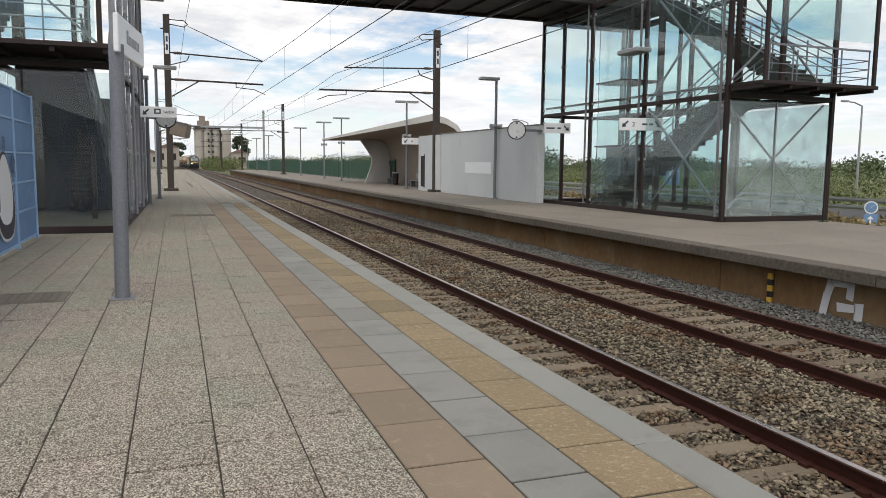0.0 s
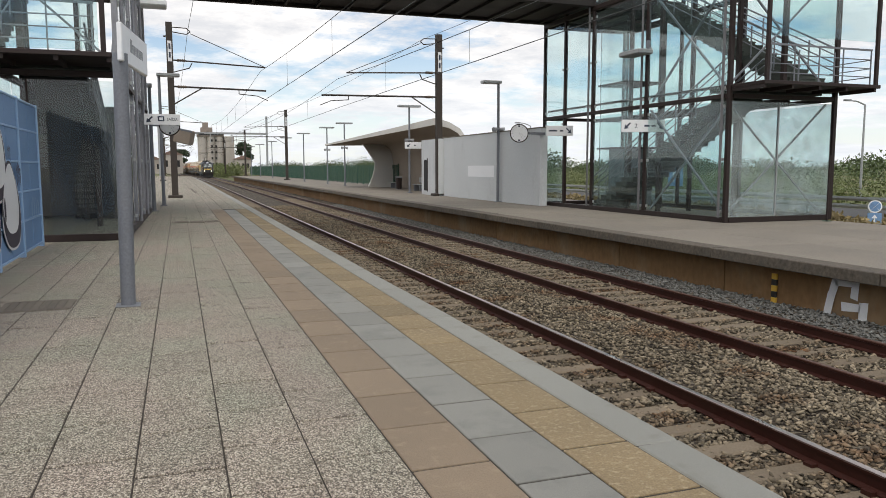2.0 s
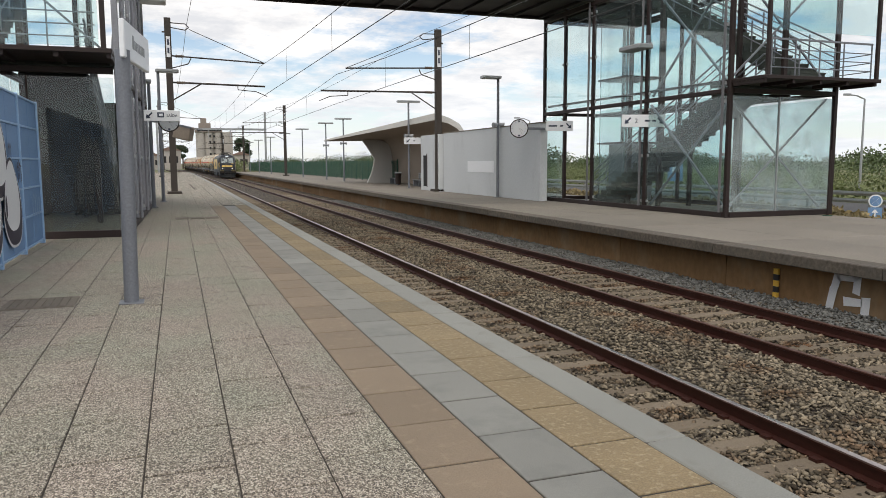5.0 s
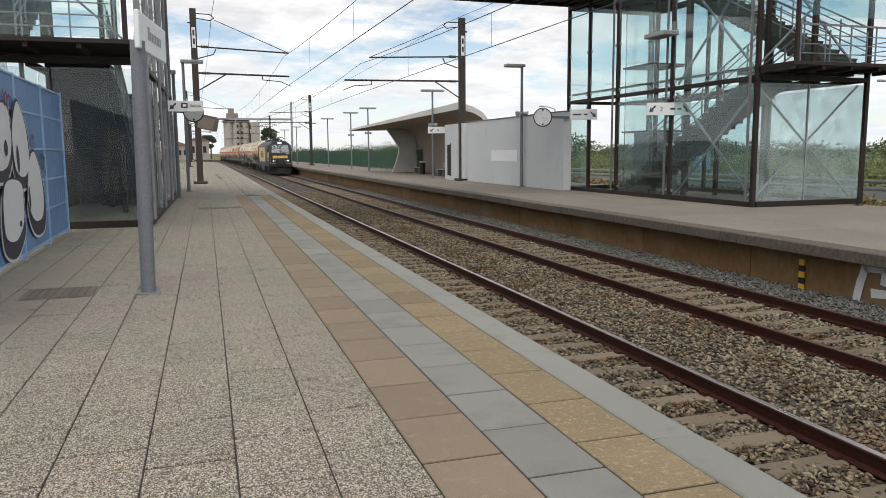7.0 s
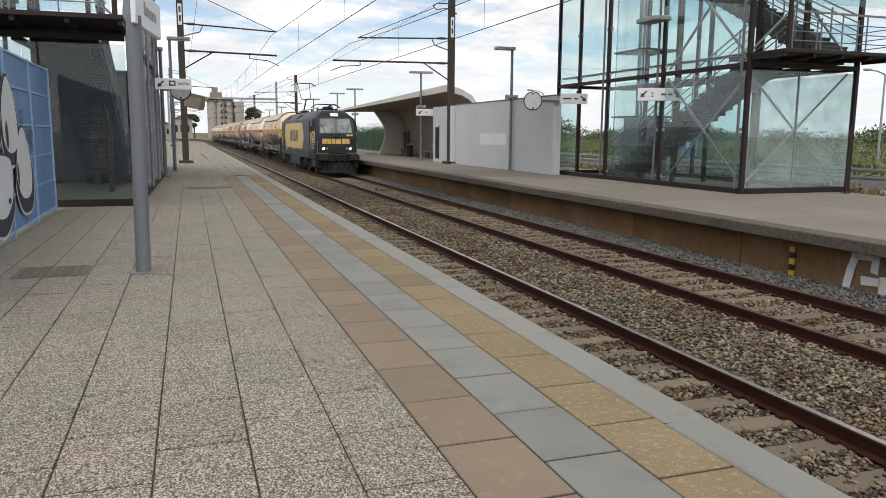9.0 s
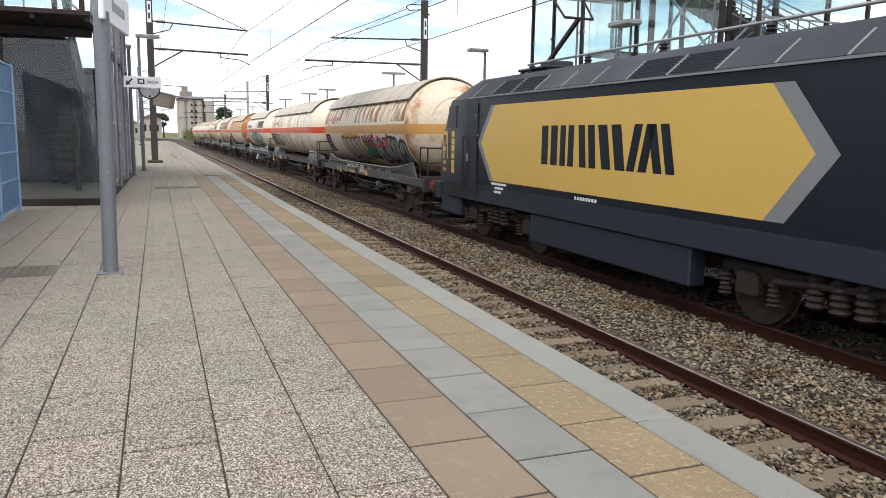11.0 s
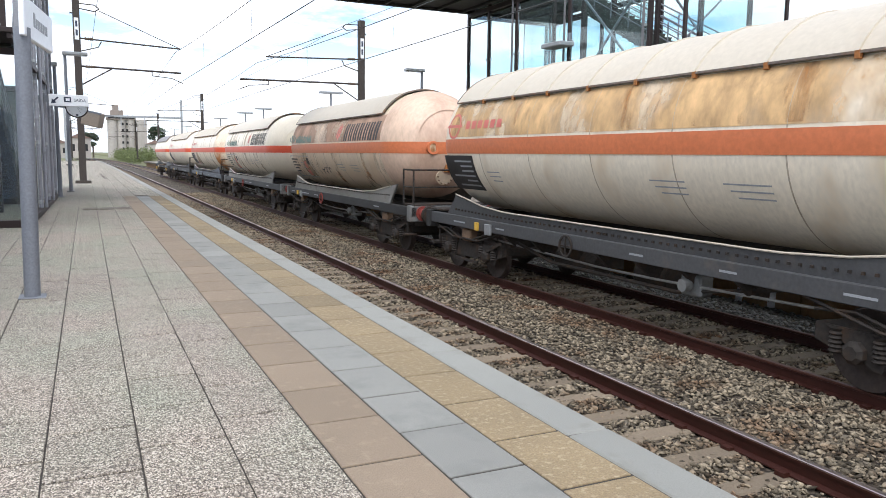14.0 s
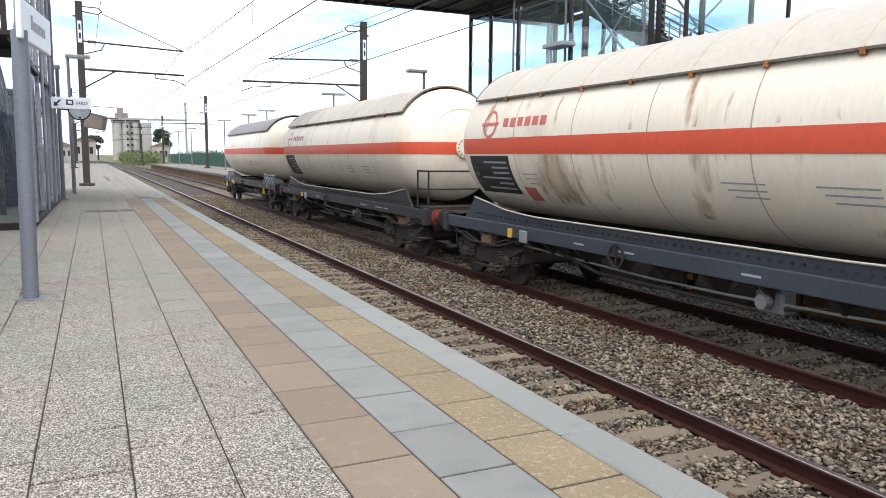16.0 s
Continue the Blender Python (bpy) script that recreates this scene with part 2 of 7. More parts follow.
SHELTER = mat("curved_shelter_render", (0.60, 0.58, 0.54), 0.8, vary=0.1, grain=25, blotch=0.4, bump=0.2)
# the shell's beige turned brown: shade under the roof put into the colour
SHELTER_IN = mat("shelter_lining_with_shade", (0.30, 0.245, 0.195), 0.85, vary=0.12, grain=25, blotch=0.5, bump=0.2)
ASPHALT = mat("asphalt", (0.06, 0.06, 0.06), 0.9, vary=0.2, grain=60, blotch=0.2, bump=0.3, world_space=True)
GROUND = mat("dry_grass_ground", (0.155, 0.14, 0.065), 0.95, vary=0.35, grain=6, blotch=0.08, bump=1.0, world_space=True, stain=(0.085, 0.115, 0.035), stain_at=(0.45, 0.6), stain_scale=0.06)
LEAF = mat("bush_leaf", (0.165, 0.20, 0.065), 0.6, vary=0.3, grain=3, blotch=0.25, bump=0.0, world_space=True, island=0.55)
LEAF_MID = mat("green_hedge_leaf", (0.085, 0.125, 0.04), 0.6, vary=0.3, grain=3, blotch=0.25, bump=0.0, world_space=True, island=0.55)
LEAF_DARK = mat("dark_tree_leaf", (0.045, 0.075, 0.03), 0.6, vary=0.3, grain=3, blotch=0.2, bump=0.0, world_space=True, island=0.5)
DRY = mat("dry_grass_blade", (0.27, 0.21, 0.10), 0.8, vary=0.3, grain=3, blotch=0.5, bump=0.0, world_space=True, island=0.5)
BARK = mat("bark", (0.10, 0.075, 0.055), 0.9, vary=0.3, grain=12, blotch=2, bump=0.6)
SILO = mat("grain_silo_concrete", (0.40, 0.37, 0.33), 0.9, vary=0.14, grain=4, blotch=0.09, bump=0.2, stain=(0.27, 0.24, 0.21), stain_at=(0.5, 0.75), stain_scale=0.12, stretch=(1, 1, 0.35))
SILO_DARK = mat("dark_tower_concrete", (0.25, 0.21, 0.18), 0.9, vary=0.15, grain=4, blotch=0.1, bump=0.2)
ROOF_RED = mat("red_brown_roof", (0.20, 0.135, 0.11), 0.85, vary=0.2, grain=8, blotch=0.5, bump=0.3)
FENCE = mat("green_fence_mesh", (0.018, 0.07, 0.042), 0.6, vary=0.2, grain=8, blotch=0.6, bump=0.2)
VOID = mat("dark_opening", (0.02, 0.02, 0.02), 0.9, vary=0.1, bump=0)
# train
LOCO = mat("dark_slate_loco_paint", (0.0100, 0.0140, 0.0205), 0.42, vary=0.15, grain=30, blotch=0.8, bump=0.03, stain=(0.017, 0.019, 0.021), stain_at=(0.62, 0.85), spec=0.3)
LOCO_GRIME = mat("grimy_loco_front", (0.011, 0.0115, 0.0125), 0.65, vary=0.3, grain=30, blotch=2, bump=0.15, spec=0.35, stain=(0.035, 0.032, 0.030), stain_at=(0.58, 0.8))
LOCO_LOW = mat("dusty_loco_skirt", (0.014, 0.021, 0.032), 0.6, vary=0.2, grain=30, blotch=1.5, bump=0.1, stain=(0.04, 0.04, 0.042), stain_at=(0.6, 0.85))
LOCO_YEL = mat("loco_yellow_panel", (0.62, 0.41, 0.10), 0.4, vary=0.05, grain=20, blotch=0.6, bump=0.02)
LOCO_GREY = mat("loco_grey_chevron", (0.20, 0.21, 0.215), 0.45, vary=0.08, bump=0.02)
UNDER = mat("grimy_underframe", (0.030, 0.025, 0.021), 0.8, spec=0.3, vary=0.35, grain=20, blotch=2, bump=0.3, stain=(0.062, 0.036, 0.021), stain_at=(0.5, 0.72))
WHEEL = mat("wheel_steel", (0.06, 0.045, 0.038), 0.6, 0.5, vary=0.3, grain=15, blotch=2, bump=0.2)
TANK_WARM = mat("peach_stained_tank_paint", (0.66, 0.535, 0.39), 0.5, vary=0.1, grain=12, blotch=0.4, bump=0.06, stain=(0.52, 0.36, 0.22), stain_at=(0.50, 0.75), stain_scale=0.6, stretch=(1, 1.5, 0.35))
TANK = mat("aged_cream_tank_paint", (0.77, 0.685, 0.54), 0.45, vary=0.06, grain=12, blotch=0.35, bump=0.04, stain=(0.56, 0.47, 0.34), stain_at=(0.52, 0.85), stain_scale=0.6, stretch=(1, 1.6, 0.35), coat=0.1)
TANK_RUST = mat("rusting_cream_tank_paint", (0.74, 0.66, 0.52), 0.55, vary=0.1, grain=12, blotch=0.5, bump=0.1, stain=(0.50, 0.36, 0.20), stain_at=(0.52, 0.8), stain_scale=0.75, stretch=(1, 1.4, 0.7))
TANK_PINK = mat("sooty_pink_tank_paint", (0.62, 0.455, 0.335), 0.5, vary=0.12, grain=12, blotch=0.4, bump=0.06, stain=(0.36, 0.22, 0.15), stain_at=(0.48, 0.72), stain_scale=0.45, stretch=(1, 1.2, 0.5))
SHIELD = mat("sun_shield_paint", (0.50, 0.445, 0.355), 0.5, vary=0.07, grain=12, blotch=0.6, bump=0.05, stain=(0.44, 0.37, 0.28), stain_at=(0.55, 0.8), stain_scale=0.9)
SEAM = mat("grimy_weld_seam", (0.42, 0.35, 0.255), 0.6, vary=0.2, grain=20, blotch=2, bump=0.1)
SHIELD_RIM = mat("grimy_shield_rim", (0.15, 0.12, 0.095), 0.7, vary=0.3, grain=16, blotch=1.5, bump=0.1, stain=(0.22, 0.11, 0.05), stain_at=(0.52, 0.66))
SHIELD_DARK = mat("soot_grey_sun_shield", (0.20, 0.19, 0.18), 0.6, vary=0.15, grain=12, blotch=0.6, bump=0.05)
RED = mat("red_stripe_paint", (0.60, 0.085, 0.035), 0.45, vary=0.08, grain=14, blotch=0.6, bump=0.03)
CORAL = mat("faded_coral_stripe_paint", (0.55, 0.16, 0.06), 0.5, vary=0.12, grain=14, blotch=0.6, bump=0.03)
ORANGE = mat("faded_ochre_stripe_paint", (0.55, 0.29, 0.085), 0.5, vary=0.12, grain=14, blotch=0.6, bump=0.03)
RUST_END = mat("rusted_dome_paint", (0.36, 0.155, 0.05), 0.85, vary=0.35, grain=9, blotch=1.6, bump=0.4, stain=(0.60, 0.48, 0.32), stain_at=(0.50, 0.60), stain_scale=1.3)
PATCHY_END = mat("patchy_rust_dome_paint", (0.68, 0.58, 0.44), 0.6, vary=0.12, grain=10, blotch=0.8, bump=0.15, stain=(0.40, 0.16, 0.045), stain_at=(0.47, 0.60), stain_scale=0.75)
SKIRT_IRON = mat("iron_grey_skirt", (0.060, 0.060, 0.061), 0.6, vary=0.18, grain=20, blotch=1.2, bump=0.1, stain=(0.10, 0.085, 0.07), stain_at=(0.56, 0.75))
SKIRT_BLUE = mat("pale_blue_grey_skirt", (0.25, 0.30, 0.335), 0.55, vary=0.12, grain=20, blotch=1, bump=0.08, stain=(0.15, 0.15, 0.15), stain_at=(0.6, 0.8))
SKIRT_DUST = mat("dusty_grey_skirt", (0.215, 0.205, 0.185), 0.7, vary=0.15, grain=20, blotch=1, bump=0.1, stain=(0.13, 0.105, 0.08), stain_at=(0.55, 0.75))
RUST = mat("flaking_rust", (0.33, 0.13, 0.035), 0.85, vary=0.3, grain=14, blotch=1.2, bump=0.4, stain=(0.50, 0.35, 0.20), stain_at=(0.58, 0.7))
RUST_DULL = mat("dull_brown_rust", (0.17, 0.105, 0.062), 0.85, vary=0.3, grain=14, blotch=1.6, bump=0.3)
FRAME_BLUE = mat("blue_black_frame_paint", (0.040, 0.046, 0.056), 0.5, vary=0.2, grain=20, blotch=1, bump=0.1)
FRAME_DARK = mat("dark_frame_paint", (0.024, 0.023, 0.022), 0.6, vary=0.2, grain=20, blotch=1, bump=0.1)
SADDLE = mat("grey_blue_saddle_paint", (0.12, 0.13, 0.135), 0.6, vary=0.18, grain=20, blotch=1.5, bump=0.1, stain=(0.07, 0.06, 0.05), stain_at=(0.52, 0.7))
FRAME_GREY = mat("grey_frame_paint", (0.15, 0.152, 0.145), 0.6, vary=0.15, grain=20, blotch=1, bump=0.1, stain=(0.13, 0.10, 0.08), stain_at=(0.55, 0.75))
BUFFER_RED = mat("dull_red_buffer", (0.20, 0.035, 0.025), 0.6, vary=0.2, bump=0.1)
DULL_AMBER = mat("worn_yellow_ledge", (0.30, 0.22, 0.07), 0.6, vary=0.2, bump=0.05)
AMBER = mat("yellow_marking", (0.62, 0.38, 0.05), 0.5, vary=0.1, bump=0.05)
# the pale matte half paints the sky's reflection into the glass
WINDSCREEN = glass_mat("cab_windscreen_sky_sheen", (0.75, 0.82, 0.84), 0.5, (0.33, 0.38, 0.38))
HEADLIGHT = mat("lit_headlamp", (0.9, 0.88, 0.8), 0.3, vary=0.02, bump=0, emit=((1.0, 0.90, 0.72), 14.0))
SPRAY_BLACK = mat("black_spray_paint", (0.03, 0.03, 0.035), 0.6, vary=0.2, bump=0)
SPRAY_WHITE = mat("white_spray_paint", (0.68, 0.68, 0.68), 0.6, vary=0.08, bump=0)
SPRAY_SILVER = mat("silver_spray_paint", (0.42, 0.42, 0.41), 0.45, 0.3, vary=0.15, bump=0)
SPRAY_INK = mat("violet_black_spray_paint", (0.035, 0.028, 0.045), 0.6, vary=0.25, bump=0)
SPRAY_PALE = mat("thin_pale_blue_spray_paint", (0.26, 0.38, 0.52), 0.6, vary=0.2, bump=0)
SPRAY_WINE = mat("wine_red_spray_paint", (0.16, 0.03, 0.05), 0.6, vary=0.2, bump=0)
SPRAY_GREEN = mat("green_spray_paint", (0.05, 0.28, 0.15), 0.6, vary=0.2, bump=0)
SPRAY_RED = mat("red_spray_paint", (0.5, 0.05, 0.04), 0.6, vary=0.2, bump=0)
SPRAY_GREY = mat("grey_spray_paint", (0.30, 0.31, 0.32), 0.6, vary=0.15, bump=0)
LOGO_GREEN = mat("dark_green_logo_paint", (0.05, 0.13, 0.09), 0.5, vary=0.15, bump=0)
LOGO_RED = mat("faded_red_logo_paint", (0.52, 0.13, 0.10), 0.5, vary=0.15, bump=0)


def streak_mat(name, col, dens, scale=1.2, stretch=(1, 1.6, 0.35), rough=0.8):
    """Stains that let the paint below show between their runs."""
    m = bpy.data.materials.new(name)
    m.use_nodes = True
    nt = m.node_tree
    b = nt.nodes["Principled BSDF"]
    co = nt.nodes.new("ShaderNodeTexCoord")
    mp = nt.nodes.new("ShaderNodeMapping")
    mp.inputs["Scale"].default_value = stretch
    nt.links.new(co.outputs["Object"], mp.inputs["Vector"])
    n1 = tex(nt, "ShaderNodeTexNoise", scale, mp.outputs[0], 8, 0.62)
    n2 = tex(nt, "ShaderNodeTexNoise", scale * 6, mp.outputs[0], 4, 0.6)
    nt.links.new(ramp(nt, n2.outputs["Fac"], [(0.3, tuple(v * 0.7 for v in col)), (0.7, tuple(min(1, v * 1.3) for v in col))]), b.inputs["Base Color"])
    b.inputs["Roughness"].default_value = rough
    tr = nt.nodes.new("ShaderNodeBsdfTransparent")
    mx = nt.nodes.new("ShaderNodeMixShader")
    nt.links.new(ramp(nt, n1.outputs["Fac"], [(max(0, 0.62 - dens * 0.3), (0, 0, 0)), (0.78 - dens * 0.25, (1, 1, 1))]), mx.inputs[0])
    nt.links.new(tr.outputs[0], mx.inputs[1])
    nt.links.new(b.outputs[0], mx.inputs[2])
    nt.links.new(mx.outputs[0], nt.nodes["Material Output"].inputs["Surface"])
    return m


RUST_STREAK = streak_mat("rust_streaks", (0.38, 0.17, 0.05), 0.45, 1.6)
RUST_LIGHT = streak_mat("sparse_rust_streaks", (0.42, 0.20, 0.065), 0.12, 1.4)
SOOT_STREAK = streak_mat("brown_soot_film", (0.42, 0.27, 0.19), 1.0, 0.5, (1, 0.5, 0.3))
RUST_VEIL = streak_mat("tan_rust_veil", (0.56, 0.36, 0.17), 0.95, 0.9, (1, 0.8, 0.4))
DUST_FILM = streak_mat("thin_dust_runs", (0.56, 0.46, 0.32), 0.30, 1.1, (1, 2.2, 0.25))
GRIME = streak_mat("grey_grime_film", (0.46, 0.36, 0.24), 0.3, 0.7)


# ---------------------------------------------------------------- mesh tools
class Shape:
    """Collects corners and faces of one mesh."""

    def __init__(self):
        self.v, self.f = [], []

    def add(self, verts, faces):
        n = len(self.v)
        self.v += [tuple(p) for p in verts]
        self.f += [tuple(k + n for k in f) for f in faces]
        return self

    def box(self, x0, x1, y0, y1, z0, z1, c=0.0):
        if c <= 0:
            return self.add([(x, y, z) for x in (x0, x1) for y in (y0, y1) for z in (z0, z1)],
                            [(0, 1, 3, 2), (4, 6, 7, 5), (0, 4, 5, 1), (2, 3, 7, 6), (0, 2, 6, 4), (1, 5, 7, 3)])
        c = min(c, (x1 - x0) / 2.2, (y1 - y0) / 2.2, (z1 - z0) / 2.2)
        ring = lambda d, z: [(x0 + c, y0 + d, z), (x1 - c, y0 + d, z), (x1 - d, y0 + c, z), (x1 - d, y1 - c, z), (x1 - c, y1 - d, z), (x0 + c, y1 - d, z), (x0 + d, y1 - c, z), (x0 + d, y0 + c, z)]
        return self.loft([ring(c, z0), ring(0, z0 + c), ring(0, z1 - c), ring(c, z1)])

    def loft(self, rings, closed=True, caps=True):
        n = len(rings[0])
        m = n if closed else n - 1
        faces = [(k * n + i, k * n + (i + 1) % n, (k + 1) * n + (i + 1) % n, (k + 1) * n + i) for k in range(len(rings) - 1) for i in range(m)]
        if caps:
            faces += [tuple(range(n))[::-1], tuple(range((len(rings) - 1) * n, len(rings) * n))]
        return self.add([p for r in rings for p in r], faces)

    def cyl(self, p0, p1, r0, r1=None, n=10):
        p0, p1 = Vector(p0), Vector(p1)
        r1 = r0 if r1 is None else r1
        q = (p1 - p0).to_track_quat("Z", "Y")
        ring = lambda p, r: [p + q @ Vector((r * math.cos(2 * math.pi * k / n), r * math.sin(2 * math.pi * k / n), 0)) for k in range(n)]
        return self.loft([ring(p0, r0), ring(p1, r1)])

    def pipe(self, pts, r, n=6):
        for a, b in zip(pts, pts[1:]):
            self.cyl(a, b, r, n=n)
        return self

    def tube(self, pts, r, n=6):
        """A round bar in one piece along points that run mostly in y."""
        return self.loft([[(x + r * math.cos(2 * math.pi * k / n), y, z + r * math.sin(2 * math.pi * k / n)) for k in range(n)] for x, y, z in pts])

    def bar(self, p0, p1, w, h):
        """A rectangular bar from p0 to p1."""
        p0, p1 = Vector(p0), Vector(p1)
        q = (p1 - p0).to_track_quat("Z", "Y")
        ring = lambda p: [p + q @ Vector((sx * w / 2, sy * h / 2, 0)) for sx, sy in ((-1, -1), (1, -1), (1, 1), (-1, 1))]
        return self.loft([ring(p0), ring(p1)])

    def revolve(self, profile, axis="y", n=32, a0=0.0, a1=360.0, centre=(0, 0, 0)):
        """profile: (along, radius) pairs turned round an axis."""
        full = abs(a1 - a0) >= 359.9
        m = n if full else n + 1
        rings = []
        for s, r in profile:
            ring = []
            for k in range(m):
                a = radians(a0 + (a1 - a0) * k / n)
                ca, sa = r * math.cos(a), r * math.sin(a)
                p = {"y": (ca, s, sa), "z": (ca, sa, s), "x": (s, ca, sa)}[axis]
                ring.append((p[0] + centre[0], p[1] + centre[1], p[2] + centre[2]))
            rings.append(ring)
        return self.loft(rings, closed=full, caps=False)

    def mesh(self, name, smooth=0.0):
        me = bpy.data.meshes.new(name)
        me.from_pydata(self.v, [], self.f)
        bm = bmesh.new()
        bm.from_mesh(me)
        bmesh.ops.recalc_face_normals(bm, faces=bm.faces)
        bm.to_mesh(me)
        bm.free()
        if smooth:
            me.shade_smooth()
            me.set_sharp_from_angle(angle=radians(smooth))
        return me


def part(name, shape, material, parent=None, label="", at=None, smooth=0.0):
    """Links a shape, or a mesh that is already made, as one object."""
    me = shape.mesh(name, smooth) if isinstance(shape, Shape) else shape
    if not me.materials:
        me.materials.append(material)
    ob = new(name, me)
    ob.parent = parent
    if at is not None:
        ob.matrix_basis = at
    return tagged(ob, label)


def thing(name, at, label, category, group="", kind=""):
    ob = new(name)
    ob.empty_display_size = 0.2
    ob.matrix_basis = at
    return tagged(ob, label, category, group, kind)


def letters(text, size, material, parent, at, name="lettering"):
    cu = bpy.data.curves.new(name, "FONT")
    cu.body, cu.size, cu.extrude, cu.align_x, cu.align_y = text, size, 0.004, "CENTER", "CENTER"
    tmp = bpy.data.objects.new(name, cu)
    me = bpy.data.meshes.new_from_object(tmp)
    bpy.data.objects.remove(tmp)
    me.name = name
    return part(name, me, material, parent, at=at)


# ---------------------------------------------------------------- plan
EDGE_X, T1, T2, ZR = 2.94, 4.58, 8.62, -0.84      # platform edge, track centres, rail head
HALF = 0.87                                       # half the distance of the rail heads
FAR_X, FAR_WALL = 10.42, 10.80
LEFT_X = -2.58
PLAT_END = 152.0
YS = list(range(-80, 340, 10))


def bend(y):
    """The tracks and platforms lie a little askew and swing left in the distance: shift across, by the way along."""
    u = y - 8.0
    return 0.0125 * u - 2.13e-7 * np.maximum(u, 0.0) ** 3


def veer(y):
    """The heading that goes with it, in degrees."""
    return -math.degrees(math.atan(0.0125 - 6.39e-7 * max(y - 8.0, 0.0) ** 2))


def along(x, y, z, rx=0.0, ry=0.0):
    return pose(x + float(bend(y)), y, z, rx, ry, veer(y))


def bent_run(sec, y0, y1):
    """A long body of one cross-section that follows the tracks."""
    ys_ = [y0] + [y for y in YS if y0 + 0.5 < y < y1 - 0.5] + [y1]
    return Shape().loft([[(x + float(bend(y)), y, z) for x, z in sec] for y in ys_])


def slab_sec(x0, x1, z0, z1):
    return [(x0, z0), (x1, z0), (x1, z1), (x0, z1)]


def setting(name, shape, material, label="", smooth=0.0):
    return tagged(part(name, shape, material, None, label, smooth=smooth), kind="structure")


# ground: one sheet with the trackbed cut into it
prof = [(-3000, -0.4), (-60, -0.35), (-45, -0.3), (-41, -1.35), (11.5, -1.35), (19.0, -1.35), (19.9, -0.12), (24, -0.3), (60, -0.45), (3000, -1.2)]
ys = [-3000, -300, -80, -20, 0, 20, 45, 80, 130, 200, 400, 1000, 4000]
g = Shape()
g.loft([[(x, y, z) for x, z in prof] for y in ys], closed=False, caps=False)
setting("ground", g, GROUND, "dry grass and earth beside the railway")

# near platform body
g = bent_run(slab_sec(-41, EDGE_X - 0.2, -1.4, -0.008), -60, PLAT_END)
setting("platform_body", g, JOINT, "sandy bed under the platform paving")
g = bent_run(slab_sec(EDGE_X - 0.199, EDGE_X - 0.12, -1.4, -0.081), -60, PLAT_END)
setting("platform_wall_near", g, RETAIN, "stained concrete platform wall")
# far platform
g = bent_run(slab_sec(FAR_WALL + 0.2, 19.6, -1.4, -0.075), -60, PLAT_END)
setting("platform_body_far", g, JOINT, "bed of the opposite platform")

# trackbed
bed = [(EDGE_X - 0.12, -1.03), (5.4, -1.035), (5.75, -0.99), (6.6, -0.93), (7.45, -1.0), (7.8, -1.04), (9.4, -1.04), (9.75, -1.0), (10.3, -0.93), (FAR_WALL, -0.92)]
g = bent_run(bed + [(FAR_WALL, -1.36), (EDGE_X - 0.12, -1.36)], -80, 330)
setting("trackbed", g, BALLAST, "brown ballast bed of the two tracks, darkened for the shade between stones")


# rails
def rail(x, head):
    o = thing("rail", pose(x, 0, ZR), "rusty steel rail with a polished head on concrete sleepers", "rail", "running rails")
    sec = [(-0.07, -0.17), (0.07, -0.17), (0.07, -0.158), (0.011, -0.14), (0.011, -0.045), (0.036, -0.036), (0.036, -0.006), (-0.036, -0.006), (-0.036, -0.036), (-0.011, -0.045), (-0.011, -0.14), (-0.07, -0.158)]
    part("rail_side", bent_run(sec, -80, 330), RUST_RAIL, o)
    part("rail_head", bent_run([(-0.0365, -0.016), (0.0365, -0.016), (0.035, -0.005), (0.027, 0.0), (-0.027, 0.0), (-0.035, -0.005)], -80, 330), head, o, "rail head polished by wheels")


for x, head in ((T1 - HALF, RAIL_BRIGHT), (T1 + HALF, RAIL_BRIGHT), (T2 - HALF, RAIL_TOP), (T2 + HALF, RAIL_TOP)):
    rail(x, head)

# sleepers: the nearer ones singly, the rest in one mesh
SLEEP = Shape().loft([[(-1.3, -0.13, -0.2), (1.3, -0.13, -0.2), (1.3, 0.13, -0.2), (-1.3, 0.13, -0.2)],
                      [(-1.3, -0.12, -0.02), (1.3, -0.12, -0.02), (1.3, 0.12, -0.02), (-1.3, 0.12, -0.02)],
                      [(-1.28, -0.1, 0), (1.28, -0.1, 0), (1.28, 0.1, 0), (-1.28, 0.1, 0)]]).mesh("sleeper")
for tc, y_off in ((T1, 0.07), (T2, 0.31)):
    o = thing("sleeper_row", pose(tc, 0, ZR - 0.17), "concrete sleepers half sunk in brown ballast", "sleepers", "sleepers")
    far = Shape()
    for k in range(-30, 480):
        y = y_off + 0.61 * k
        if 0 < y < 66:
            part("sleeper", SLEEP, SLEEPER, o, at=along(random.uniform(-0.02, 0.02), y, random.uniform(-0.012, 0.006)))
        else:
            far.box(-1.3 + bend(y), 1.3 + bend(y), y - 0.12, y + 0.12, -0.2, -0.005)
    tagged(part("sleeper_run", far, SLEEPER, o), kind="stuff")
    # rail clips
    clips = Shape()
    for k in range(2, 60):
        y = y_off + 0.61 * k
        for sx in (-HALF, HALF):
            for d in (-0.1, 0.1):
                clips.box(sx + d - 0.035 + bend(y), sx + d + 0.035 + bend(y), y - 0.05, y + 0.05, -0.005, 0.035)
    tagged(part("rail_clip", clips, RUST_RAIL, o), kind="stuff")


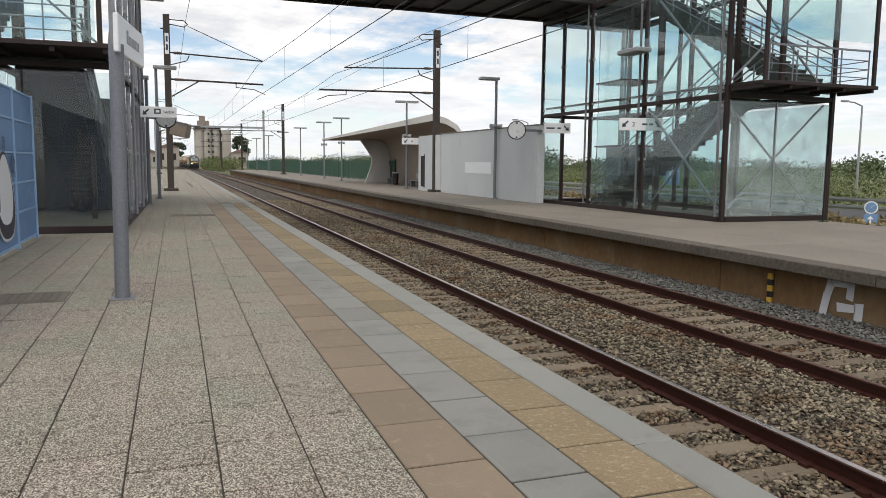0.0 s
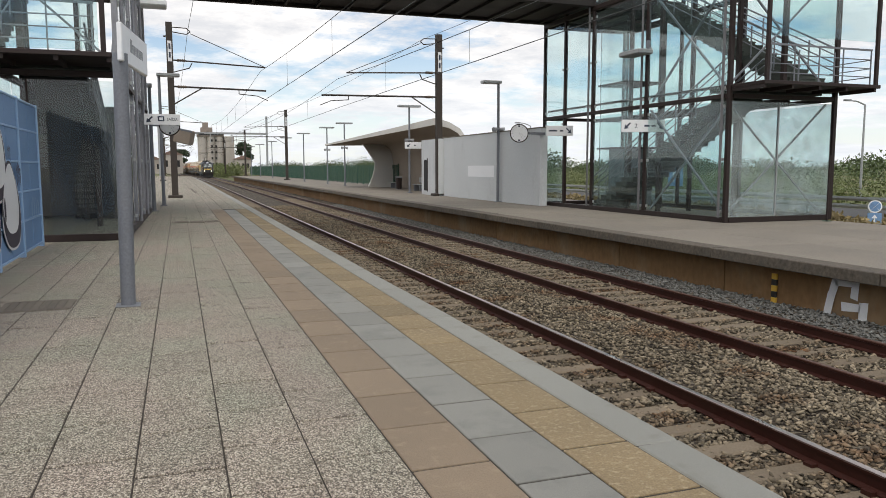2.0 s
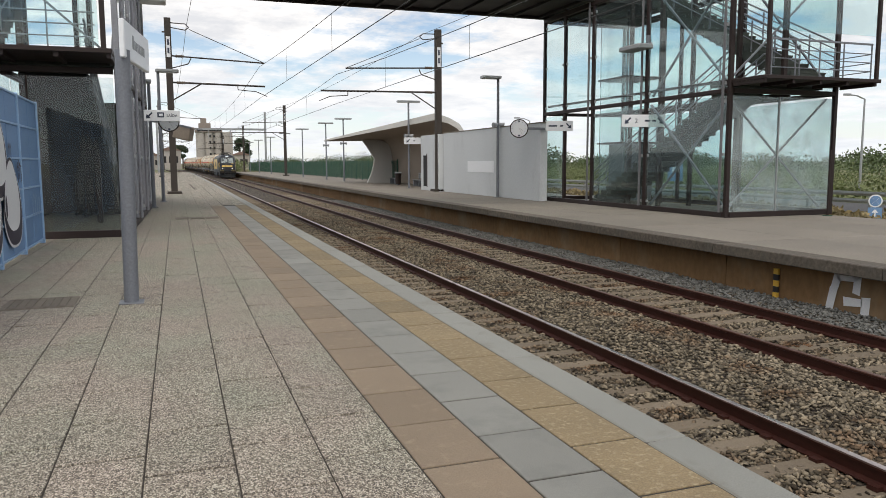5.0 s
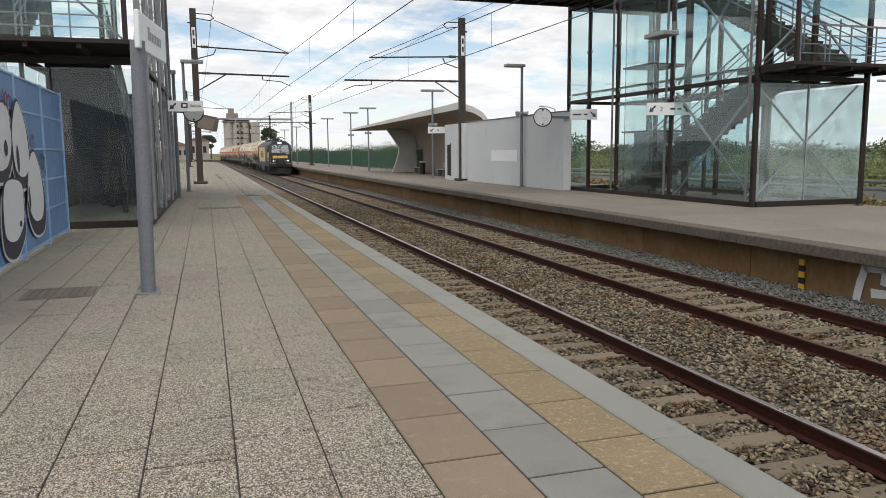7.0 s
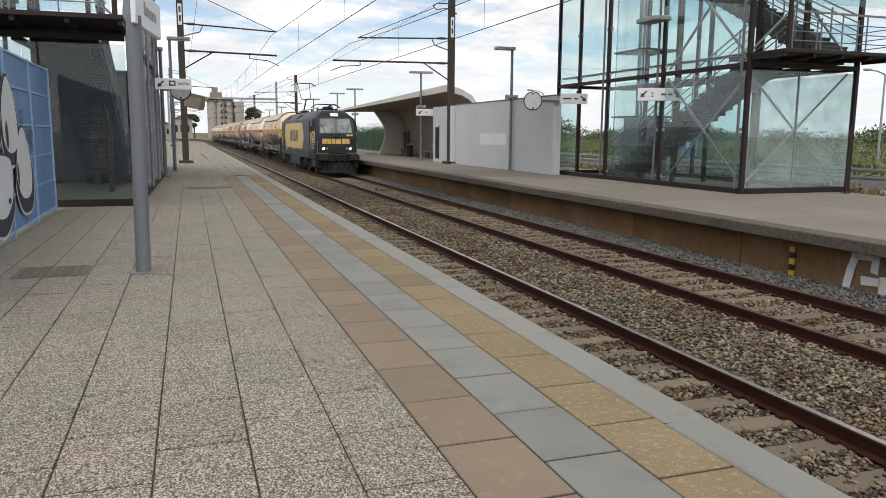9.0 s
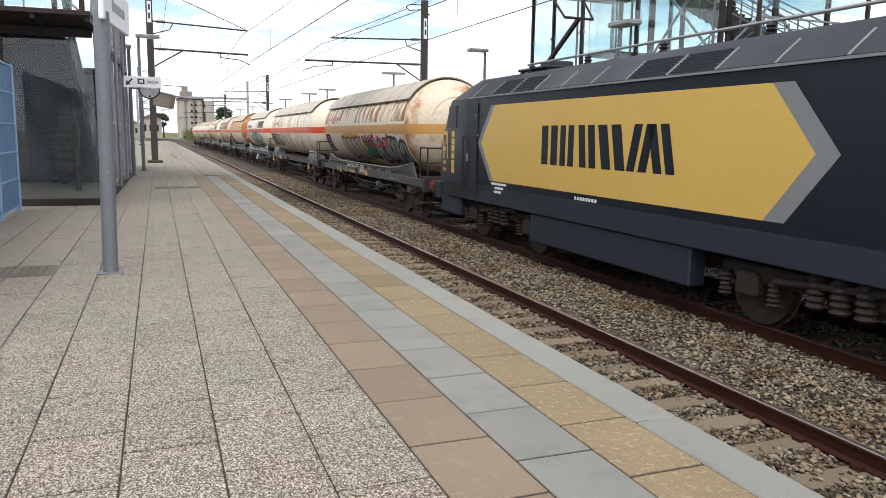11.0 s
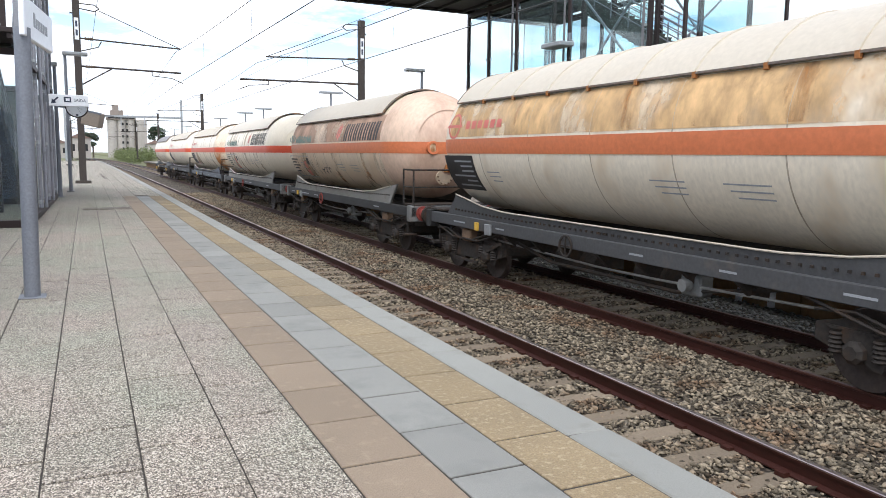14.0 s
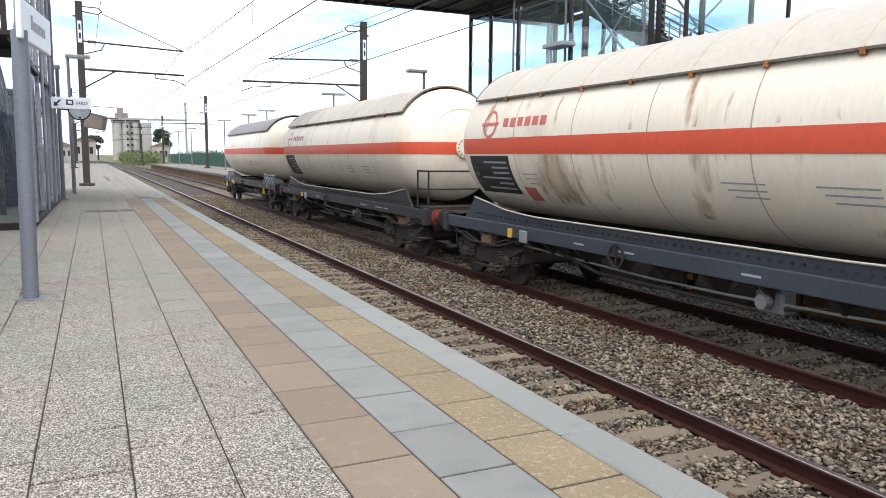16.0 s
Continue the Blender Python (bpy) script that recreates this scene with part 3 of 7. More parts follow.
# ballast stones
def stones(name, label, n, xr, yr, size, material, seed, skip=()):
    rng = np.random.default_rng(seed)
    u = rng.random(n)
    y = yr[0] + (yr[1] - yr[0]) * u ** 1.35
    x = rng.uniform(xr[0], xr[1], n)
    keep = np.ones(n, bool)
    for tc, off in ((T1, 0.07), (T2, 0.31)):
        on = (np.abs(x - tc) < 1.28) & (np.abs((y - off + 0.305) % 0.61 - 0.305) < 0.125)
        keep &= ~on | (rng.random(n) < 0.3)
        for sx in (-HALF, HALF):
            keep &= np.abs(x - tc - sx) > 0.085
    x, y = x[keep], y[keep]
    n = len(x)
    z = np.interp(x, [b[0] for b in bed], [b[1] for b in bed]) + rng.uniform(-0.01, 0.03, n)
    x = x + bend(y)
    base = np.array([(1, 0, 0), (-1, 0, 0), (0, 1, 0), (0, -1, 0), (0, 0, 1), (0, 0, -1), (0.6, 0.6, 0.55), (-0.6, -0.6, 0.5)], float)
    tri = np.array([(4, 6, 2), (6, 0, 2), (4, 0, 6), (4, 2, 1), (4, 1, 7), (7, 1, 3), (4, 7, 3), (4, 3, 0), (5, 2, 0), (5, 1, 2), (5, 3, 1), (5, 0, 3)])
    pts = base[None] * rng.uniform(0.75, 1.25, (n, 8, 1)) + rng.uniform(-0.26, 0.26, (n, 8, 3))
    pts *= (size * rng.uniform(0.55, 1.25, (n, 1, 1))) * np.stack([rng.uniform(0.9, 1.7, n), rng.uniform(0.6, 1.05, n), rng.uniform(0.45, 0.8, n)], 1)[:, None]
    a, b = rng.uniform(0, 6.28, n), rng.uniform(-0.6, 0.6, n)
    ca, sa, cb, sb = np.cos(a), np.sin(a), np.cos(b), np.sin(b)
    px = pts[..., 0] * cb[:, None] - pts[..., 2] * sb[:, None]
    pz = pts[..., 0] * sb[:, None] + pts[..., 2] * cb[:, None]
    qx = px * ca[:, None] - pts[..., 1] * sa[:, None]
    qy = px * sa[:, None] + pts[..., 1] * ca[:, None]
    v = np.stack([qx + x[:, None], qy + y[:, None], pz + z[:, None]], -1).reshape(-1, 3)
    f = (tri[None] + 8 * np.arange(n)[:, None, None]).reshape(-1, 3)
    me = bpy.data.meshes.new(name)
    me.vertices.add(len(v))
    me.vertices.foreach_set("co", v.ravel())
    me.loops.add(f.size)
    me.loops.foreach_set("vertex_index", f.ravel().astype(np.int32))
    me.polygons.add(len(f))
    me.polygons.foreach_set("loop_start", np.arange(0, f.size, 3, dtype=np.int32))
    me.update(calc_edges=True)
    me.validate()
    tagged(part(name, me, material), label, "ballast", kind="stuff")


stones("ballast_stones", "rust-brown and grey broken ballast stones between the rails", 140000, (EDGE_X - 0.05, 9.6), (1.5, 52), 0.031, STONE, 3)
stones("grey_ballast_stones", "fresh grey ballast stones along the opposite platform wall", 20000, (9.56, 10.78), (3, 52), 0.034, STONE_NEW, 4)

# ---------------------------------------------------------------- near platform paving
paving = thing("platform_paving", pose(0, 0, 0), "speckled pavers with brown, grey and ochre slab strips along the edge", "platform paving", kind="structure")
L = 0.704


def slab_mesh(w, l, t=0.07, c=0.006):
    return Shape().box(-w / 2, w / 2, -l / 2, l / 2, -t, 0, c).mesh("slab")


def strip(name, x0, x1, y0, material, rows, tilt=0.0015):
    me = slab_mesh(x1 - x0 - 0.012, L - 0.022, c=0.004)
    for k in rows:
        part(name, me, material, paving, at=along((x0 + x1) / 2, y0 + L * k, random.uniform(-tilt, tilt), random.uniform(-0.12, 0.12), random.uniform(-0.12, 0.12)))
    far = Shape()
    for k in range(-70, 0):
        if k not in rows:
            y = y0 + L * k
            far.box(x0 + 0.005 + bend(y), x1 - 0.005 + bend(y), y - L / 2 + 0.013, y + L / 2 - 0.013, -0.07, 0.0)
    tagged(part(name + "_run", far, material, paving), kind="stuff")


COLS = [(1.245 - 0.48 * (k + 1), 1.245 - 0.48 * k) for k in range(11)]
STRIP_END = 44          # rows of the coloured strips; plain pavers go on behind them
PAV = slab_mesh(0.470, L - 0.020, 0.05, 0.004)
far = Shape()
for c, (x0, x1) in enumerate(COLS):
    y0 = (0.23, 0.62, 0.32, 0.64, 0.27, 0.62, 0.30, 0.60, 0.35, 0.66, 0.25)[c]
    for k in range(-70, 215):
        y = y0 + L * k
        if 1.6 < y < (26.5 if c < 5 else 18.0) and (c < 8 or y > 8.0):
            part("paver", PAV, PAVER, paving, at=along((x0 + x1) / 2, y, random.uniform(-0.0015, 0.0015), random.uniform(-0.15, 0.15), random.uniform(-0.2, 0.2)))
        else:
            far.box(x0 + 0.005 + bend(y), x1 - 0.005 + bend(y), y - L / 2 + 0.007, y + L / 2 - 0.007, -0.07, 0.0)
for k in range(STRIP_END, 215):
    for c in range(3):
        y, x0 = 0.60 + 0.35 * (c % 2) + L * k, (1.245, 1.72, 2.175)[c]
        far.box(x0 + 0.005 + bend(y), x0 + 0.45 + bend(y), y - L / 2 + 0.007, y + L / 2 - 0.007, -0.07, 0.0)
tagged(part("paver_run", far, PAVER, paving), kind="stuff")
for name, x0, x1, y0, m in (("brown_slab", 1.245, 1.72, 0.60, BROWN), ("grey_slab", 1.72, 2.175, 0.25, GREY), ("ochre_slab", 2.175, 2.63, 0.60, YELLOW)):
    strip(name, x0, x1, y0, m, range(0, STRIP_END))
me = slab_mesh(0.302, 2.05 - 0.008, 0.14, 0.012)
for k in range(0, 34):
    part("edge_stone", me, EDGE, paving, at=along(2.635 + 0.151, 0.6 + 2.05 * k, random.uniform(-0.002, 0.002)))
far = Shape()
for k in list(range(-30, 0)) + list(range(34, 74)):
    y = 0.6 + 2.05 * k
    far.box(2.635 + bend(y), EDGE_X + bend(y), y - 1.02, y + 1.02, -0.14, 0)
tagged(part("edge_stone_run", far, EDGE, paving), kind="stuff")


# drain covers let into the paving
def drain(x0, x1, y0, y1):
    o = thing("drain_cover", pose((x0 + x1) / 2, (y0 + y1) / 2, 0.0), "worn grey-brown drain grating let into the pavers", "drain cover", "drain covers")
    part("rim", Shape().box(x0 - (x0 + x1) / 2, (x1 - x0) / 2, -(y1 - y0) / 2, (y1 - y0) / 2, -0.004, 0.005, 0.002), DRAIN, o)
    n = 9
    for k in range(n):
        x = -(x1 - x0) / 2 + (x1 - x0) * (k + 0.5) / n
        w = (x1 - x0) / n * 0.4
        part("bar", Shape().box(x - w, x + w, -(y1 - y0) / 2 + 0.03, (y1 - y0) / 2 - 0.03, 0.005, 0.010), DRAIN, o)


drain(-1.95, -1.15, 9.7, 10.45)
drain(0.14, 0.54, 23.95, 24.75)
drain(0.58, 0.98, 23.95, 24.75)
drain(1.02, 1.42, 23.95, 24.75)
drain(1.58, 1.74, 51.5, 63.5)

# ---------------------------------------------------------------- opposite platform
farp = thing("far_platform", pose(0, 0, 0), "pale concrete platform with dark coping above a brown stained wall", "platform", kind="structure")
me = Shape().box(-0.5, 0.0, -1.99, 1.99, -0.21, 0, 0.015).mesh("coping")
wl_me = Shape().box(0, 0.2, -1.985, 1.985, -1.4, -0.212).mesh("wall_panel")
sl_me = slab_mesh(2.06, 3.97, 0.07, 0.008)
for k in range(-3, 26):
    y = 2.6 + 4 * k
    part("coping", me, LIP, farp, at=along(FAR_X + 0.5, y, random.uniform(-0.01, 0.005)))
    part("wall_panel", wl_me, RETAIN, farp, at=along(FAR_WALL, y, 0))
    for c in range(4):
        part("paving_slab", sl_me, FAR_PAVE, farp, at=along(FAR_X + 0.5 + 1.035 + 2.07 * c, y, -0.004 + random.uniform(-0.002, 0.002)))
g = Shape()
h = Shape()
for k in list(range(-16, -3)) + list(range(26, 38)):
    y = 2.6 + 4 * k
    g.box(FAR_X + bend(y), FAR_X + 0.5 + bend(y), y - 1.99, y + 1.99, -0.21, 0)
    h.box(FAR_X + 0.51 + bend(y), 19.55, y - 1.99, y + 1.99, -0.07, -0.004)
tagged(part("coping_run", g, LIP, farp), kind="stuff")
tagged(part("paving_run", h, FAR_PAVE, farp), kind="stuff")
setting("far_wall_run", bent_run(slab_sec(FAR_WALL, FAR_WALL + 0.2, -1.4, -0.212), 104.7, PLAT_END), RETAIN)
setting("far_wall_run_back", bent_run(slab_sec(FAR_WALL, FAR_WALL + 0.2, -1.4, -0.212), -60, -11.5), RETAIN)

# marks on the opposite platform wall
o = thing("kilometre_post", pose(FAR_WALL + 0.02, 11.15, -0.93), "small yellow and black striped marker post at the wall foot", "marker post")
for k in range(5):
    part("band", Shape().box(-0.05, 0.0, -0.06, 0.06, 0.115 * k, 0.115 * k + 0.113, 0.006), AMBER if k % 2 == 0 or k == 4 else BLACK, o)
o = thing("wall_graffiti", pose(FAR_WALL + 0.002, 9.55, -0.585), "broad white sprayed strokes on the brown platform wall", "graffiti")
for poly in ([(0.46, -0.40), (0.30, -0.40), (0.20, 0.05), (0.36, 0.08)], [(0.35, 0.06), (0.20, 0.04), (0.14, 0.22), (0.27, 0.36)], [(0.28, 0.36), (0.20, 0.20), (-0.14, 0.22), (-0.28, 0.36)], [(-0.12, 0.26), (-0.27, 0.33), (-0.25, 0.0), (-0.10, 0.03)],
             [(0.08, -0.06), (0.06, -0.22), (-0.30, -0.18), (-0.30, -0.05)], [(-0.28, -0.02), (-0.46, 0.0), (-0.44, -0.42), (-0.28, -0.42)]):
    part("stroke", Shape().add([(-0.001 * len(poly), y, z) for y, z in poly], [tuple(range(len(poly)))]), SPRAY_WHITE, o)


# ---------------------------------------------------------------- stair towers
def tower(name, label, X, at, shaded):
    """A glazed steel stair and lift tower. X maps the distance from its track face to the world."""
    o = thing(name, at, label, "stair tower", "stair towers")
    P = lambda d, y, z: (X(d), y, z)

    def bx(s, d0, d1, y0, y1, z0, z1, c=0.0):
        a, b = sorted((X(d0), X(d1)))
        return s.box(a, b, y0, y1, z0, z1, c)

    top = 11.5
    for y in (18.2, 22.3, 25.8, 28.0, 29.8):
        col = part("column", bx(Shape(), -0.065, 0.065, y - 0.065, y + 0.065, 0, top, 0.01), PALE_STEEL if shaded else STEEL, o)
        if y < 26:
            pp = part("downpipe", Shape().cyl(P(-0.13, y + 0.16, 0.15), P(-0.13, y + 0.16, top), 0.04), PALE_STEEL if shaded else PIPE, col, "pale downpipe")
    for y in (18.2, 22.3, 25.8, 29.8):
        part("column", bx(Shape(), 3.985, 4.115, y - 0.065, y + 0.065, 0, top, 0.01), STEEL, o)
    for d, y in ((1.7, 25.8), (1.7, 28.6), (1.0, 22.9), (2.9, 23.6), (2.2, 20.4), (3.2, 25.8)):
        part("inner_column", bx(Shape(), d - 0.07, d + 0.07, y - 0.07, y + 0.07, 0, top, 0.01), STEEL, o)
    # beams
    for z, hh in ((0.0, 0.16), (3.68, 0.13), (7.6, 0.18)):
        part("beam", bx(Shape(), -0.08, 0.08, 18.29, 29.71, z, z + hh, 0.01), STEEL, o)
        part("beam", bx(Shape(), 3.97, 4.13, 18.29, 29.71, z, z + hh, 0.01), STEEL, o)
        part("cross_beam", bx(Shape(), 0.09, 3.96, 18.12, 18.28, z, z + hh, 0.01), STEEL, o)
        part("cross_beam", bx(Shape(), 0.09, 3.96, 29.72, 29.88, z, z + hh, 0.01), STEEL, o)
    # glazing
    spans = [(18.29, 22.21), (22.39, 25.71), (25.89, 27.91), (28.09, 29.71)]
    for n, (a, b) in enumerate(spans):
        for z0, z1 in ((0.17, 3.6), (3.83, 7.5), (7.82, 11.4)):
            if n == 2 and z0 < 1:
                continue
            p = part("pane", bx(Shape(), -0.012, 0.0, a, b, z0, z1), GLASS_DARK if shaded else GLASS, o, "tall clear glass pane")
            p.visible_shadow = False
            for yy in (a + 0.08, b - 0.08):
                for zz in (z0 + 0.15, (z0 + z1) / 2, z1 - 0.15):
                    part("clamp", bx(Shape(), -0.05, 0.02, yy - 0.035, yy + 0.035, zz - 0.045, zz + 0.045, 0.008), GALV, o)
    for a, b in spans:
        for z0, z1 in ((0.17, 3.6), (3.83, 7.5)):
            p = part("pane", bx(Shape(), 4.04, 4.052, a, b, z0, z1), GLASS, o, "tall clear glass pane")
            p.visible_shadow = False
    # inner handrail beam and the dark steel of the mid level
    part("beam", bx(Shape(), 2.25, 2.37, 18.29, 29.71, 3.62, 3.76, 0.01), STEEL, o)
    part("beam", bx(Shape(), 0.1, 0.2, 18.29, 29.71, 4.02, 4.1, 0.01), STEEL, o)
    for d0, d1 in ((0.1, 1.83), (1.87, 3.95)):
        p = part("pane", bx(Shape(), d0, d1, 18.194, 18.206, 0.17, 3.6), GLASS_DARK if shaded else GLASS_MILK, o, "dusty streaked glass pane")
        p.visible_shadow = False
    part("mullion", bx(Shape(), 1.83, 1.87, 18.16, 18.24, 0.16, 3.6, 0.006), STEEL if shaded else GALV, o)
    # braces
    for a, b, z0, z1 in ((18.3, 22.2, 0.2, 3.6), (18.3, 22.2, 3.9, 7.5))[1 if shaded else 0:]:
        part("brace", Shape().bar(P(0.12, a, z0), P(0.12, b, z1), 0.06, 0.06), STEEL_GREY, o)
        part("brace", Shape().bar(P(0.18, a, z1), P(0.18, b, z0), 0.06, 0.06), STEEL_GREY, o)
    for z0, z1 in ((0.2, 3.6), (4.1, 7.5))[1 if shaded else 0:]:
        part("brace", Shape().bar(P(0.15, 18.4, z0), P(3.9, 18.4, z1), 0.05, 0.05), STEEL_GREY, o)
        part("brace", Shape().bar(P(0.15, 18.46, z1), P(3.9, 18.46, z0), 0.05, 0.05), STEEL_GREY, o)
    # the landing that juts out
    land = part("landing", bx(Shape(), -0.02, 4.3, 16.8, 18.6, 3.96, 4.06, 0.01), STEEL, o, "dark steel stair landing")
    for d in (0.0, 1.0, 2.0, 3.0, 4.1):
        part("rib", bx(Shape(), d, d + 0.09, 16.86, 18.1, 3.86, 3.96), STEEL, land)
    for d in (0.14, 4.2):
        part("column", bx(Shape(), d - 0.05, d + 0.05, 16.85, 16.95, 4.06, top, 0.01), STEEL, o)
    for d in (1.9,):
        part("column", bx(Shape(), d - 0.07, d + 0.07, 18.05, 18.19, 4.06, top, 0.01), STEEL, o)
    p = part("pane", bx(Shape(), 0.23, 4.1, 16.9, 16.912, 5.3 if not shaded else 4.1, 11.4), GLASS, o, "tall clear glass pane")
    p.visible_shadow = False
    rl = part("railing", Shape().bar(P(0.3, 17.0, 5.08), P(4.1, 17.0, 5.08), 0.05, 0.05), STEEL_GREY, o, "grey landing railing")
    for z in (4.3, 4.55, 4.8):
        part("rail", Shape().cyl(P(0.3, 17.0, z), P(4.1, 17.0, z), 0.016, n=6), STEEL_GREY, rl)
        part("rail", Shape().cyl(P(4.1, 17.0, z), P(4.1, 18.5, z), 0.016, n=6), STEEL_GREY, rl)
    for d in (0.35, 1.2, 2.1, 3.0, 4.08):
        part("baluster", Shape().bar(P(d, 17.0, 4.06), P(d, 17.0, 5.08), 0.03, 0.03), STEEL_GREY, rl)

    # flights
    def flight(d0, d1, ya, za, yb, zb, n):
        st, ri = (yb - ya) / n, (zb - za) / n
        a, b = sorted((X(d0), X(d1)))
        # the shaded tower's steps get the darker copy in place of shade
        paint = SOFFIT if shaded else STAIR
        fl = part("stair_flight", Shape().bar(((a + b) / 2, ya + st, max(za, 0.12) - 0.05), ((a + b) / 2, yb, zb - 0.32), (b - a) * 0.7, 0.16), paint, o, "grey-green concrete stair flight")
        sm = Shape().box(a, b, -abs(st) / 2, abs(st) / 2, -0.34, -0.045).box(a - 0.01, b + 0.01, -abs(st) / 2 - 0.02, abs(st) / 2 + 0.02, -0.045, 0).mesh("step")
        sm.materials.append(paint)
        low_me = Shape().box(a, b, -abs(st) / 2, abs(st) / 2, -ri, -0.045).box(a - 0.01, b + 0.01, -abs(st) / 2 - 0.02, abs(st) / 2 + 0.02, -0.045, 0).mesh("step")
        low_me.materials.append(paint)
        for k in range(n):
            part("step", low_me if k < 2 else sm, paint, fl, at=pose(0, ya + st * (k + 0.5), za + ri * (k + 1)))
        for xx in (a, b):
            for h in (0.35, 0.6, 0.85, 1.05):
                part("handrail", Shape().cyl((xx, ya, za + ri + h), (xx, yb, zb + h), 0.02 if h < 1 else 0.028, n=6), STEEL_GREY, fl)
            for k in range(0, n + 1, 3):
                y, z = ya + st * k, za + ri * k
                part("baluster", Shape().bar((xx, y, z + 0.1), (xx, y, z + 1.1), 0.035, 0.035), STEEL_GREY, fl)

    flight(0.75, 2.15, 27.0, 0.0, 19.2, 3.98, 22)
    flight(2.45, 3.85, 18.1, 4.06, 25.6, 7.95, 22)
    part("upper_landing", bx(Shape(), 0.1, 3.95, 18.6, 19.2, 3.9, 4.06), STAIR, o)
    if shaded:
        part("back_wall", bx(Shape(), 4.2, 4.4, 18.1, 30.0, 0.0, 3.9), WHITE_WALL, o, "dark rear wall of the stairwell")
        part("end_wall", bx(Shape(), 0.3, 4.2, 30.0, 30.2, 0.0, 3.9), STAIR, o, "dark end wall of the stairwell")
    # lift shaft with its car frame
    sh = part("lift_shaft", bx(Shape(), 1.6, 1.7, 26.0, 27.9, 0.0, 7.6), GLASS_DIM if not shaded else GLASS_DARK, o, "glazed lift shaft")
    sh.visible_shadow = False
    for z in (2.4, 5.0, 7.3):
        part("shaft_ring", bx(Shape(), 1.55, 3.3, 25.95, 28.0, z, z + 0.07), STEEL, sh)
    # darker steel paints shade onto the shaded tower's car
    part("lift_car", bx(Shape(), 2.0, 3.1, 26.2, 27.7, 0.1, 2.4, 0.03), STEEL if shaded else STEEL_GREY, o, "metal lift car")
    return o


tower("stair_tower", "glazed dark steel stair and lift tower on the opposite platform", lambda d: 15.6 + d, pose(0, 0, 0), False)
tower("stair_tower", "shaded glazed steel stair tower beside the blue panel wall", lambda d: -d, pose(-1.0, 18.8, 0, 0, 0, -1.5) @ pose(0, -18.2, 0), True)

# footbridge across the tracks
o = thing("footbridge", pose(0, 0, 7.75), "dark steel footbridge deck spanning both tracks", "footbridge")
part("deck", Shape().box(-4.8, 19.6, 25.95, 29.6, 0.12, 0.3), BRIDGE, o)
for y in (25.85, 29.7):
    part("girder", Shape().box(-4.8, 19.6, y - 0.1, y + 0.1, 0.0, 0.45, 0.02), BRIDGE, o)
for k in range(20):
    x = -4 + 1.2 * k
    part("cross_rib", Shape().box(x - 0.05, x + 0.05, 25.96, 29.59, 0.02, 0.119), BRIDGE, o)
for y in (25.85, 29.7):
    p = part("side_pane", Shape().box(-0.6, 15.4, y - 0.01, y + 0.01, 0.46, 3.2), GLASS_DIM, o, "dusty glass parapet")
    p.visible_shadow = False

# ---------------------------------------------------------------- walls and shelter of the opposite platform
g = Shape().box(15.0, 15.35, 29.05, 41.05, 0, 3.32)
wallf = setting("wall_platform", g, WHITE_WALL, "long weathered white rendered wall")
part("coping", Shape().box(14.97, 15.38, 29.0, 41.1, 3.32, 3.37, 0.01), FAR_PAVE, wallf)
part("recess", Shape().box(14.985, 15.0, 33.9, 37.3, 1.17, 1.74), SIGN, wallf, "plain white let-in panel")
g = Shape().box(14.75, 15.3, 41.12, 44.4, 0, 3.3)
w2 = setting("wall_block", g, WHITE_WALL, "white rendered end block with a dark slot")
part("slot", Shape().box(14.735, 14.75, 43.3, 43.9, 0.25, 2.1), VOID, w2)
part("slot_frame", Shape().box(14.72, 14.75, 43.2, 43.29, 0.2, 2.2), STEEL, w2)
setting("wall_near", Shape().box(-1.1, -0.72, 30.6, 39.5, 0, 3.3), WHITE_WALL, "white rendered wall behind the stair tower")
setting("wall_near_slot", Shape().box(-0.72, -0.70, 31.6, 32.2, 1.5, 2.1), VOID, "dark slot in the white wall")

sh = thing("platform_shelter", pose(0, 0, 0), "swooping concrete shelter with a thin wing roof and shade-browned lining", "platform shelter")
rings, inner = [], []
for k in range(13):
    u = k / 12
    y = 43.9 + 21.5 * u
    fx, fz = 15.5 - 2.6 * u, 4.25 - 0.72 * u
    bxk = 17.6 + 0.6 * u
    th = 0.42 - 0.3 * u
    arc = [(bxk + 0.2, 0.0), (bxk + 0.2, 2.4), (bxk + 0.05, 3.3), (bxk - 0.5, 4.05 - 0.25 * u), (bxk - 1.2, 4.42 - 0.45 * u), (fx, fz + th)]
    low = [(fx, fz), (bxk - 1.2, 4.05 - 0.45 * u), (bxk - 0.62, 3.75 - 0.25 * u), (bxk - 0.2, 3.2), (bxk, 2.4), (bxk, 0.0)]
    rings.append([(x, y, z) for x, z in arc + low])
    inner.append([(x - 0.012 if i > 2 else x, y, z - 0.012) for i, (x, z) in enumerate(low)])
part("shell", Shape().loft(rings), SHELTER, sh, "pale concrete wing roof", smooth=40)
# thin sheet inside the shell that carries the painted shade
part("lining", Shape().loft(inner, closed=False, caps=False), SHELTER_IN, sh, "beige render lining coloured brown for shade", smooth=40)
g = Shape()
rr = []
for k in range(9):
    v = k / 8
    dx = 1.5 * (1 - v) ** 2 * 0 + 0.9 * abs(v - 0.35) ** 1.6
    z = 4.0 * v
    yy = 61.5 + 2.2 * v ** 2 - 0.4 * v
    rr.append([(15.3 + 1.2 * (1 - abs(v - 0.5)) - dx, yy, z), (18.0, yy, z), (18.0, yy + 0.3, z), (15.3 + 1.2 * (1 - abs(v - 0.5)) - dx, yy + 0.3, z)])
part("end_wall", g.loft(rr), SHELTER, sh, "curved end wall", smooth=50)


